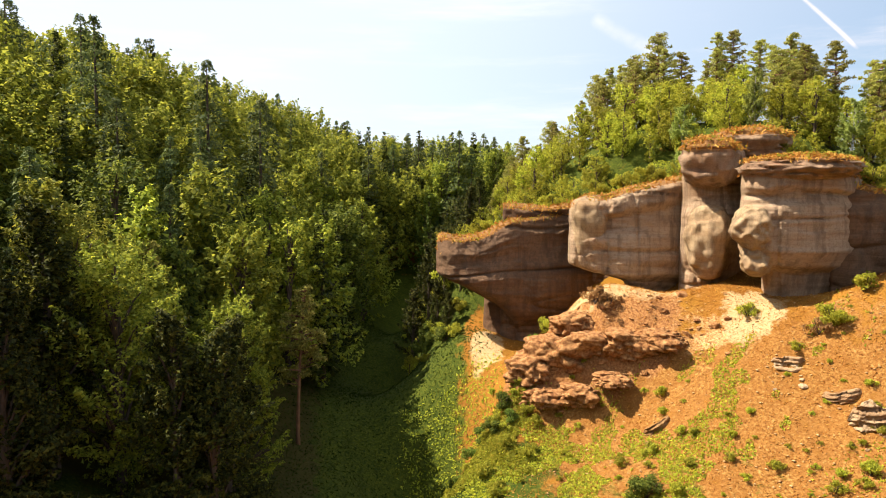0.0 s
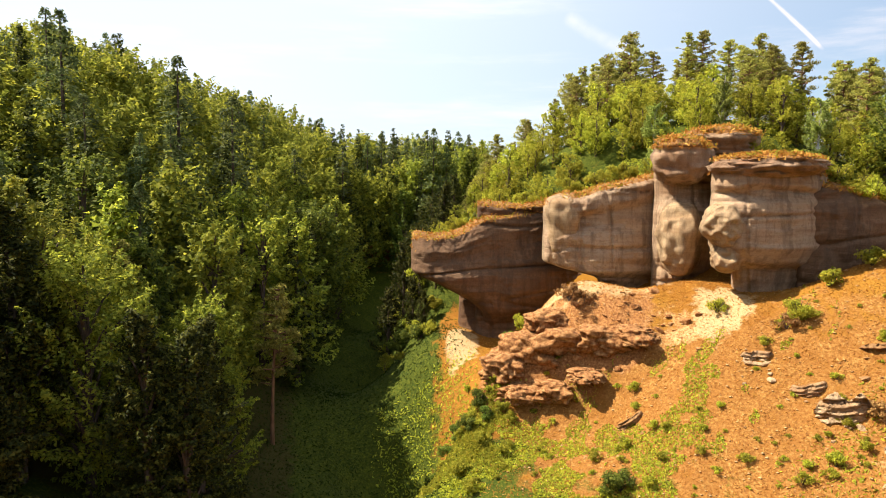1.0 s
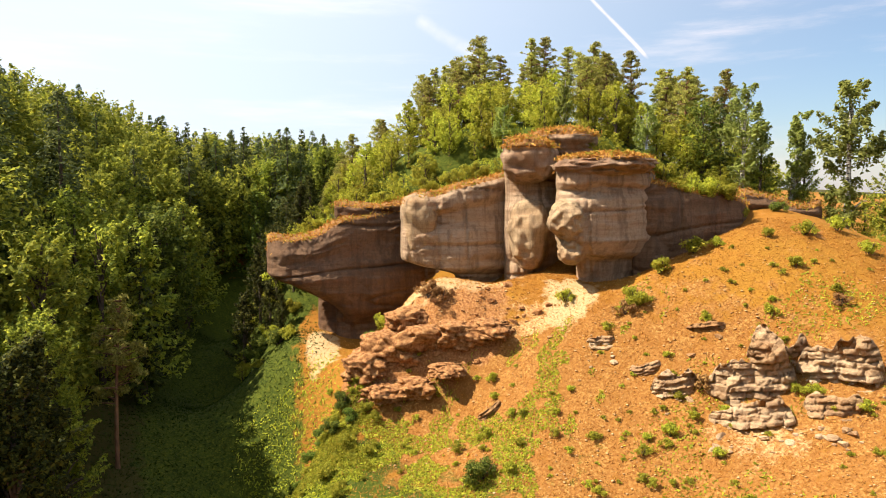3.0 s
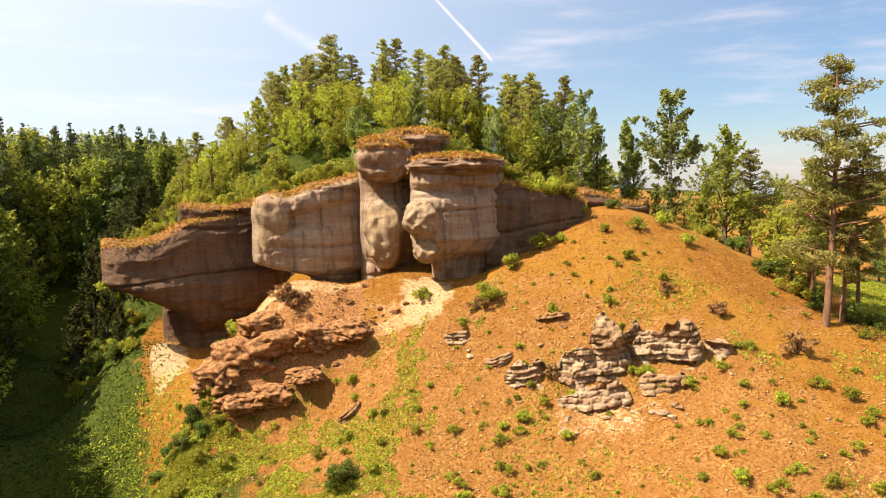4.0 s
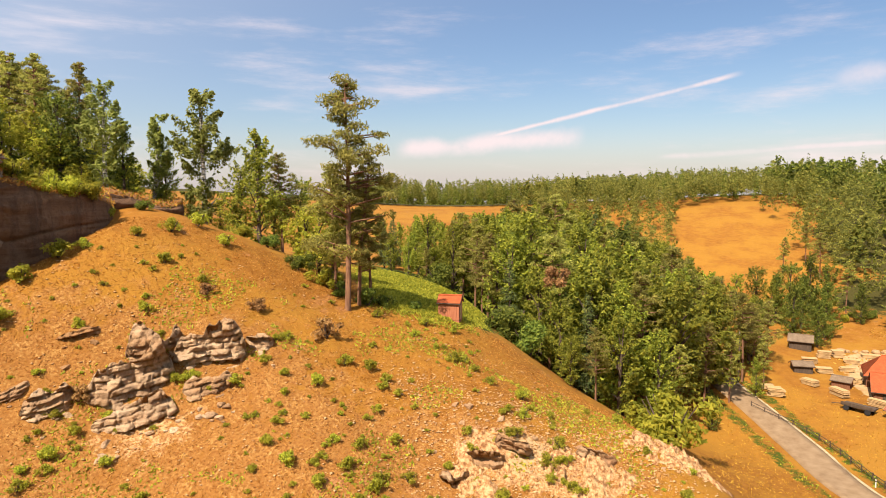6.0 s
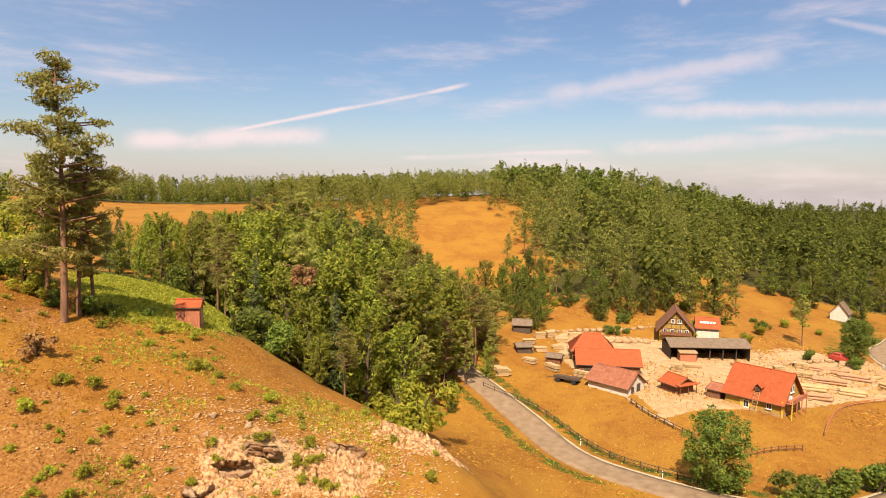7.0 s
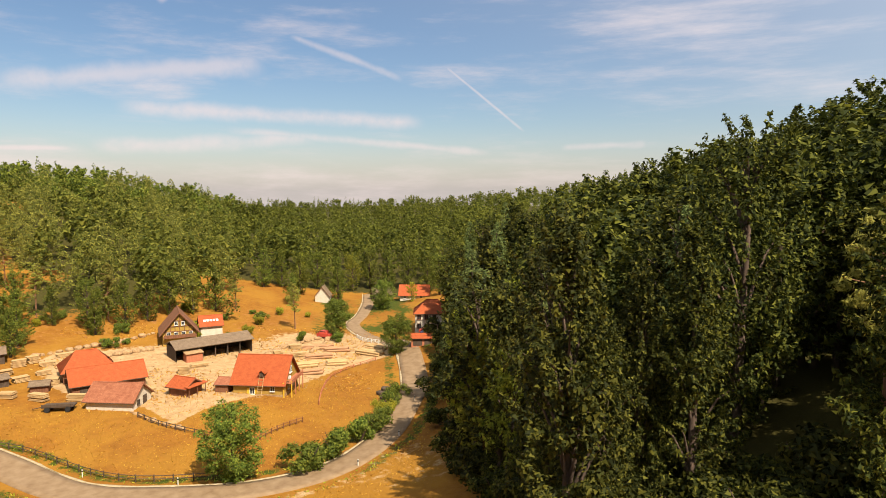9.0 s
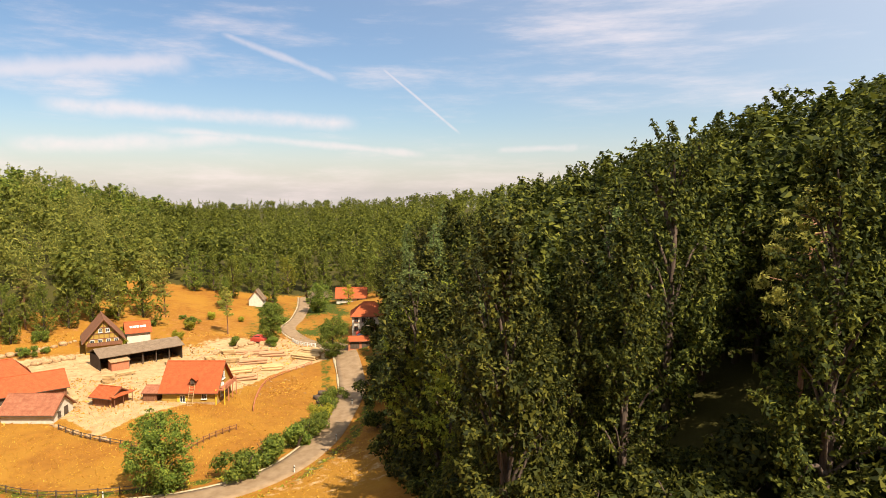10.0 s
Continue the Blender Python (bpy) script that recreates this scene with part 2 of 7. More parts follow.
def ground_material():
    m, n, l, b = material("ground_cover", 0.95, 0, 0.15)
    big, mid, fine = tex(n, l, 0.09, 5, 0.6), tex(n, l, 0.7, 6, 0.65), tex(n, l, 4.5, 6, 0.7)
    dry = blend(n, l, ramp(n, l, mid, [(0.35, (0, 0, 0)), (0.65, (1, 1, 1))]), (0.22, 0.084, 0.009), (0.33, 0.14, 0.016))
    dry = blend(n, l, ramp(n, l, fine, [(0.45, (0, 0, 0)), (0.75, (1, 1, 1))]), dry, (0.32, 0.15, 0.028))
    dry = blend(n, l, ramp(n, l, big, [(0.42, (0, 0, 0)), (0.58, (0.65, 0.65, 0.65))]), dry, (0.36, 0.178, 0.021))
    rub = ramp(n, l, fine, [(0.32, (0.12, 0.045, 0.014)), (0.46, (0.28, 0.12, 0.027)), (0.56, (0.37, 0.185, 0.048)), (0.68, (0.53, 0.33, 0.115))])
    rub = blend(n, l, ramp(n, l, mid, [(0.4, (0.7, 0.7, 0.7)), (0.6, (0, 0, 0))]), rub, (0.27, 0.112, 0.024))
    # turf green is set low to carry the meadow's shade
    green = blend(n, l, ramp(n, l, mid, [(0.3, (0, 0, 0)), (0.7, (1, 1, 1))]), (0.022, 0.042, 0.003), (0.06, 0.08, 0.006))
    green = blend(n, l, ramp(n, l, fine, [(0.45, (0, 0, 0)), (0.75, (0.7, 0.7, 0.7))]), green, (0.19, 0.18, 0.017))
    litter = blend(n, l, fine, (0.03, 0.03, 0.006), (0.09, 0.075, 0.015))
    gravel = ramp(n, l, mid, [(0.3, (0.37, 0.225, 0.1)), (0.7, (0.55, 0.38, 0.195))])
    sand = ramp(n, l, fine, [(0.3, (0.42, 0.27, 0.125)), (0.7, (0.58, 0.42, 0.22))])

    def mask(name):
        """A cover's share, with a frayed edge."""
        mx = n.new("ShaderNodeMath")
        mx.operation = "ADD"
        sh = n.new("ShaderNodeMapRange")
        sh.inputs["From Min"].default_value, sh.inputs["From Max"].default_value = 0.25, 0.75
        sh.inputs["To Min"].default_value, sh.inputs["To Max"].default_value = -0.35, 0.35
        l.new(mid, sh.inputs["Value"])
        l.new(attr(n, name), mx.inputs[0])
        l.new(sh.outputs[0], mx.inputs[1])
        return ramp(n, l, mx.outputs[0], [(0.4, (0, 0, 0)), (0.62, (1, 1, 1))])

    col = blend(n, l, mask("rubble"), dry, rub)
    earth = ramp(n, l, fine, [(0.34, (0.15, 0.056, 0.019)), (0.48, (0.32, 0.14, 0.047)), (0.6, (0.43, 0.215, 0.08)), (0.74, (0.58, 0.36, 0.16))])
    col = blend(n, l, mask("earth"), col, earth)
    rock = ramp(n, l, fine, [(0.36, (0.26, 0.112, 0.042)), (0.47, (0.45, 0.245, 0.1)), (0.6, (0.6, 0.4, 0.19))])
    col = blend(n, l, mask("stone"), col, rock)
    col = blend(n, l, mask("green"), col, green)
    col = blend(n, l, mask("litter"), col, litter)
    col = blend(n, l, mask("gravel"), col, gravel)
    col = blend(n, l, mask("sand"), col, sand)
    l.new(weathered(n, l, col), b.inputs["Base Color"])
    relief(n, l, b, blend(n, l, 0.5, mid, fine), 0.9, 0.25)
    return m


def rock_material(name="sandstone", pale=(0.52, 0.375, 0.255), tones=((0.26, 0.13, 0.072), (0.41, 0.26, 0.155), (0.53, 0.375, 0.245), (0.36, 0.185, 0.095)), varnish=0.55):
    """Bedded stone: thin uneven laminae, rusty bands, dark water streaks and grainy weathering."""
    m, n, l, b = material(name, 0.94, 0, 0.15)
    bands = tex(n, l, 0.55, 4, 0.55, "Object", (0.1, 0.1, 1.0))
    thin = tex(n, l, 3.2, 5, 0.65, "Object", (0.07, 0.07, 1.0))
    blot, grain, pits = tex(n, l, 0.28, 5, 0.6), tex(n, l, 3.0, 8, 0.72), tex(n, l, 11.0, 4, 0.6)
    drip = tex(n, l, 1.1, 6, 0.62, "Object", (1, 1, 0.1))
    col = ramp(n, l, bands, list(zip((0.3, 0.46, 0.58, 0.72), tones)))
    col = blend(n, l, ramp(n, l, blot, [(0.38, (0, 0, 0)), (0.66, (0.75, 0.75, 0.75))]), col, pale)
    col = blend(n, l, ramp(n, l, thin, [(0.38, (0.28, 0.28, 0.28)), (0.5, (0, 0, 0))]), col, tones[0])
    col = blend(n, l, ramp(n, l, drip, [(0.46, (0, 0, 0)), (0.62, (varnish,) * 3)]), col, (0.09, 0.058, 0.042))
    col = blend(n, l, ramp(n, l, grain, [(0.36, (0.55, 0.55, 0.55)), (0.52, (0, 0, 0))]), col, tuple(0.7 * v for v in tones[1]))
    col = blend(n, l, ramp(n, l, pits, [(0.52, (0, 0, 0)), (0.72, (0.4, 0.4, 0.4))]), col, pale)
    l.new(weathered(n, l, col), b.inputs["Base Color"])
    relief(n, l, b, blend(n, l, 0.45, blend(n, l, 0.5, thin, grain), pits), 1.0, 0.3)
    return m


GROUND = ground_material()
ROCK = rock_material()
# brown rock varnish, darkened further so the colour holds these walls' shade
ROCK_BROWN_SHADED = rock_material("shaded_varnished_sandstone", (0.25, 0.15, 0.09), ((0.1, 0.046, 0.024), (0.17, 0.094, 0.052), (0.225, 0.135, 0.08), (0.18, 0.075, 0.034)), 0.65)
ROCK_PALE = rock_material("fresh_sandstone", (0.5, 0.36, 0.22), ((0.28, 0.14, 0.065), (0.42, 0.27, 0.15), (0.52, 0.37, 0.22), (0.36, 0.19, 0.085)))
TURF = plain("dry_turf", [(0.3, (0.17, 0.07, 0.02)), (0.7, (0.36, 0.18, 0.055))], 2.5, 0.95, 0.9, 0.15)
ROCK_GREY = rock_material("grey_limestone", (0.62, 0.46, 0.3), ((0.26, 0.13, 0.06), (0.46, 0.27, 0.13), (0.62, 0.44, 0.27), (0.46, 0.22, 0.08)), 0.3)
ROCK_PINK = rock_material("pink_ledge_rock", (0.56, 0.39, 0.23), ((0.28, 0.14, 0.065), (0.44, 0.25, 0.12), (0.56, 0.38, 0.21), (0.42, 0.2, 0.08)), 0.25)
ROCK_RUST = rock_material("slumped_earth", (0.46, 0.27, 0.12), ((0.22, 0.095, 0.035), (0.34, 0.165, 0.065), (0.45, 0.25, 0.11), (0.34, 0.14, 0.048)), 0.2)
HUMP_STONE = plain("tan_rubble", [(0.3, (0.42, 0.22, 0.09)), (0.7, (0.66, 0.44, 0.22))], 3.0, 0.95, 0.5, 0.05)
BROKEN = plain("broken_tan_rock", [(0.36, (0.22, 0.09, 0.03)), (0.47, (0.43, 0.22, 0.085)), (0.6, (0.62, 0.41, 0.2))], 3.4, 0.95, 1.0, 0.1)
BROKEN_RUST = plain("broken_rusty_earth", [(0.34, (0.16, 0.06, 0.02)), (0.48, (0.33, 0.145, 0.048)), (0.64, (0.5, 0.27, 0.11))], 2.6, 0.95, 1.0, 0.12)
PALE_STONE = plain("pale_stone", [(0.3, (0.28, 0.15, 0.065)), (0.7, (0.48, 0.33, 0.17))], 3.0, 0.95, 0.6, 0.05)
ASPHALT = plain("asphalt", [(0.3, (0.2, 0.125, 0.065)), (0.45, (0.25, 0.165, 0.09)), (0.7, (0.31, 0.215, 0.125))], 0.8, 0.95, 0.4, 0.02)
VERGE = plain("pale_verge", [(0.3, (0.3, 0.23, 0.12)), (0.7, (0.52, 0.43, 0.28))], 2.0, 0.95, 0.6, 0.05)


def tile_material(name, dark, light, rows=3.2):
    """Clay tiles: courses across the fall of the roof, each stretch in its own tone."""
    m, n, l, b = material(name, 0.8, 0, 0.25)
    c, w = n.new("ShaderNodeTexCoord"), n.new("ShaderNodeTexWave")
    w.bands_direction = "Z"
    w.inputs["Scale"].default_value, w.inputs["Distortion"].default_value = rows, 0.6
    l.new(c.outputs["Object"], w.inputs["Vector"])
    col = ramp(n, l, tex(n, l, 1.3, 6, 0.65), [(0.3, dark), (0.7, light)])
    col = blend(n, l, ramp(n, l, tex(n, l, 9, 3, 0.6), [(0.35, (0.5, 0.5, 0.5)), (0.6, (0, 0, 0))]), col, tuple(v * 0.6 for v in dark))
    col = blend(n, l, ramp(n, l, w.outputs["Fac"], [(0.0, (0.35, 0.35, 0.35)), (0.4, (0, 0, 0))]), col, tuple(v * 0.5 for v in dark))
    l.new(weathered(n, l, col), b.inputs["Base Color"])
    relief(n, l, b, w.outputs["Fac"], 0.5, 0.05)
    return m


TILE_RED = tile_material("red_tiles", (0.37, 0.075, 0.02), (0.52, 0.125, 0.036))
TILE_OLD = tile_material("weathered_tiles", (0.27, 0.085, 0.04), (0.47, 0.19, 0.1))
TILE_GREY = tile_material("grey_roofing", (0.17, 0.115, 0.07), (0.3, 0.215, 0.14))
PLASTER_YELLOW = plain("yellow_plaster", [(0.3, (0.36, 0.22, 0.04)), (0.7, (0.46, 0.29, 0.06))], 1.5, 0.9, 0.2, 0.01)
PLASTER_WHITE = plain("white_plaster", [(0.3, (0.55, 0.48, 0.37)), (0.7, (0.7, 0.63, 0.52))], 1.2, 0.9, 0.2, 0.01)
WOOD_BROWN = plain("brown_boards", [(0.3, (0.13, 0.055, 0.025)), (0.7, (0.28, 0.12, 0.06))], 2.5, 0.85, 0.5, 0.02, (3, 3, 0.3))
WOOD_RED = plain("red_boards", [(0.3, (0.36, 0.12, 0.06)), (0.7, (0.52, 0.2, 0.1))], 2.5, 0.85, 0.5, 0.02, (3, 3, 0.3))
WOOD_DARK = plain("dark_weathered_wood", [(0.3, (0.05, 0.035, 0.025)), (0.7, (0.13, 0.09, 0.06))], 2.5, 0.9, 0.5, 0.02, (3, 3, 0.3))
WOOD_PALE = plain("fresh_timber", [(0.3, (0.38, 0.22, 0.09)), (0.7, (0.6, 0.42, 0.2))], 2.0, 0.85, 0.4, 0.02, (0.4, 3, 3))
WOOD_LOG = plain("log_bark", [(0.3, (0.3, 0.15, 0.07)), (0.7, (0.52, 0.3, 0.16))], 2.0, 0.9, 0.5, 0.03, (0.4, 3, 3))
PAINT_YELLOW = plain("yellow_paint", [(0.3, (0.7, 0.42, 0.03)), (0.7, (0.8, 0.5, 0.05))], 2, 0.6, 0.1, 0.01)
PAINT_WHITE = plain("white_paint", [(0.3, (0.7, 0.67, 0.6)), (0.7, (0.82, 0.8, 0.74))], 2, 0.6, 0.1, 0.01)
PAINT_BLUE = plain("blue_paint", [(0.3, (0.08, 0.2, 0.4)), (0.7, (0.12, 0.28, 0.5))], 2, 0.4, 0.05, 0.01)
PAINT_RED = plain("red_paint", [(0.3, (0.42, 0.05, 0.03)), (0.7, (0.52, 0.08, 0.05))], 2, 0.4, 0.05, 0.01)
RUBBER = plain("rubber", [(0.3, (0.015, 0.015, 0.015)), (0.7, (0.03, 0.03, 0.03))], 4, 0.8, 0.1, 0.01)
GLASS = plain("dark_glass", [(0.3, (0.02, 0.025, 0.03)), (0.7, (0.04, 0.045, 0.05))], 1, 0.08, 0, 0, specular=0.6)

# ---------------------------------------------------------------- the lie of the land
# Landforms as (bearing, distance, height), from the spot over which the camera hangs.
VALLEY = [(0, 8, 7.5), (-9, 60, 8.2), (2, 62, 8.4), (-4, 88, 9.5), (-4, 112, 11.3), (20, 30, 8.5), (60, 28, 9), (100, 30, 8), (140, 25, 8), (-60, 25, 9.5), (-120, 20, 10)]
SPUR = [(10, 50, 13.0), (4.5, 64, 16.4), (4.5, 59.5, 14.4), (20, 46, 14), (34, 45, 14.3), (50, 43, 15.8), (59, 45, 16.2), (40, 53, 20.2), (47, 56, 23.4), (57.5, 65, 24), (66.6, 72, 22.0), (74, 66, 16.6),
        (70, 50, 17.6), (63, 46, 15.8), (80, 52, 15.6), (84.7, 54, 15.4), (86, 64, 10.5), (88.5, 54, 13.6), (93, 50, 11.8), (97, 45, 9.5), (92, 63, 6.5), (97, 58, 4), (60, 108, 23.6), (63, 86, 23.2), (66.5, 92, 21.6), (30, 56, 21.5), (22, 57, 20.2)]
CLIFF_FOOT = [(3.5, 74, 20), (8, 69, 19.4), (12.5, 70, 25.7), (17, 69, 26.4), (23, 67, 27.7), (8, 60.3, 16.6), (12, 60.3, 17.4), (16.5, 59.8, 18.6), (8, 65, 20.6), (12, 64.6, 23.4), (17, 64, 24.4), (21.5, 63.4, 25), (28, 62.5, 26.6), (33, 64, 29), (38, 70, 32), (43, 80, 33.6), (5.5, 79, 20.5), (10, 77.5, 22.3), (16, 74.5, 25.6), (22, 73, 28), (28, 69, 27.5), (34, 73.5, 30)]
HILL = [(2, 88, 27), (6, 87, 32), (12, 83, 35.5), (20, 81, 38.5), (26, 77, 39), (32, 79, 36.5), (38, 82, 35), (8, 105, 35), (18, 100, 45), (27, 97, 43.5), (36, 97, 38), (44, 95, 31),
        (48, 92, 28.5), (20, 150, 48), (45, 140, 26), (-1, 100, 19)]
WEST = [(-16, 58, 9.5), (-8, 88, 10.5), (-5, 112, 12.5), (-30, 50, 15), (-20, 75, 19), (-26, 110, 39), (-16, 130, 38), (-3, 175, 29), (-90, 60, 30), (-90, 130, 52), (-50, 90, 36),
        (180, 60, 23), (180, 130, 38), (164, 60, 21), (150, 60, 16), (143, 50, 12.5), (137, 62, 7), (140, 110, 10), (134, 160, 10), (150, 160, 28), (-140, 100, 44)]
FLOOR = [(89, 95, 0.9), (98, 80, 0.9), (108, 76, 0.9), (118, 79, 0.9), (125, 92, 0.9), (128, 120, 1.0), (112, 110, 1.8), (105, 125, 2.2), (116, 150, 1.8), (122, 190, 0.6), (126, 230, 0.2), (95, 115, 1.5),
         (85, 100, 2.5), (78, 100, 5), (80, 142, 10), (73, 135, 14), (86, 142, 7), (98, 150, 3.2), (106, 152, 2.6), (128, 160, 2)]
FAR = [(87, 180, 7), (93, 280, 28), (80, 270, 26), (68, 260, 25), (68, 380, 27), (92, 380, 33), (104, 200, 11), (98, 350, 33), (101.5, 350, 31.5), (105, 350, 29), (108, 350, 25), (110.5, 350, 19.5), (113.5, 330, 7), (110, 520, 8), (104, 520, 20), (118, 300, 5), (124, 420, 6), (118, 760, 11),
       (136, 700, 19), (150, 500, 40), (60, 700, 12), (70, 1600, -30), (100, 1600, -30), (130, 1600, -30), (160, 1600, -30), (40, 1600, -30), (90, 800, 14), (30, 500, 45), (-20, 500, 50), (180, 500, 60), (-90, 500, 60)]


def _forms():
    out = []
    for form in (VALLEY, SPUR, CLIFF_FOOT, HILL, WEST, FLOOR, FAR):
        out += [polar(b, d, z) for b, d, z in form]
    return np.array(out)


_KNOTS = _forms()
_SOFT = 5.0


def _kernel(x, y):
    r2 = (x[..., None] - _KNOTS[:, 0]) ** 2 + (y[..., None] - _KNOTS[:, 1]) ** 2
    return np.sqrt(r2 + _SOFT**2)


_n = len(_KNOTS)
_A = np.zeros((_n + 1, _n + 1))
_A[:_n, :_n] = _kernel(_KNOTS[:, 0], _KNOTS[:, 1])
_A[:_n, _n] = _A[_n, :_n] = 1
_W = np.linalg.solve(_A, np.r_[_KNOTS[:, 2], 0])


def along(x, y, line):
    """Distance from arrays of places to a line of (x, y) corners."""
    best = np.full(np.shape(x), 1e9)
    for (ax, ay), (bx, by) in zip(line, line[1:]):
        k = np.clip(((x - ax) * (bx - ax) + (y - ay) * (by - ay)) / ((bx - ax) ** 2 + (by - ay) ** 2), 0, 1)
        best = np.minimum(best, np.hypot(x - ax - k * (bx - ax), y - ay - k * (by - ay)))
    return best


def bearing_of(x, y):
    return np.degrees(np.arctan2(x, y))


def step(v, a, b):
    k = np.clip((v - a) / (b - a), 0, 1)
    return k * k * (3 - 2 * k)


def lie(x, y):
    """Height of the land without its roughness."""
    x, y = np.asarray(x, float), np.asarray(y, float)
    z = np.empty(x.shape)
    fx, fy, fz = x.ravel(), y.ravel(), z.ravel()
    for i in range(0, len(fx), 20000):
        fz[i:i + 20000] = _kernel(fx[i:i + 20000], fy[i:i + 20000]) @ _W[:-1] + _W[-1]
    return fz.reshape(x.shape)


def slope_share(x, y):
    """How far a place belongs to the stony slope below the cliff."""
    b, d = bearing_of(x, y), np.hypot(x, y)
    return step(b, 2, 12) * (1 - step(b, 80, 92)) * step(d, 36, 44) * (1 - step(d, 74, 90))


def bank_share(b, d):
    """The bare, slumped earth below the cliff."""
    d = d + 2.2 * fbm(b * 1.1, d, 0 * d, 4.0, 4, 17.0)
    b = b + 2.0 * fbm(b * 1.1, d, 0 * d, 5.0, 3, 23.0)
    return step(b, 4.5, 7) * (1 - step(b, 18, 23)) * step(d, 59.2, 60.8) * (1 - step(d, 65.4, 67.4))


def land(x, y):
    x, y = np.asarray(x, float), np.asarray(y, float)
    s = slope_share(x, y)
    b, d = bearing_of(x, y), np.hypot(x, y)
    flat = step(b, 84, 90) * (1 - step(b, 130, 134)) * step(d, 64, 72) * (1 - step(d, 170, 200))
    z = lie(x, y) + fbm(x, y, 0 * x, 9.0, 3, 2.0) * (0.25 + 0.5 * s - 0.2 * flat)
    z += bank_share(b, d) * (0.3 + 1.5 * np.abs(fbm(x, y, 0 * x, 3.0, 4, 15.0)) + 0.9 * np.abs(fbm(b * 1.1, d * 0.25, 0 * d, 2.2, 3, 27.0)))
    z += s * 0.35 * np.abs(fbm(x, y, 0 * x, 2.2, 3, 5.0))
    far = step(np.hypot(x, y), 200, 500)
    return z + far * 4 * fbm(x, y, 0 * x, 120.0, 3, 7.0)


ROAD = [(150, 26), (130, 10), (116, -1), (101.2, -8.8), (86.6, -14.2), (78.7, -20.9), (72.3, -30), (70.6, -40.8), (75, -51.2), (82.5, -60.7), (92.4, -70.6), (104.5, -79), (114, -84.5), (124, -87.5)]
LANE = [(124, -87.5), (132, -87), (146.5, -91.5), (157, -101), (172, -113), (190, -125)]


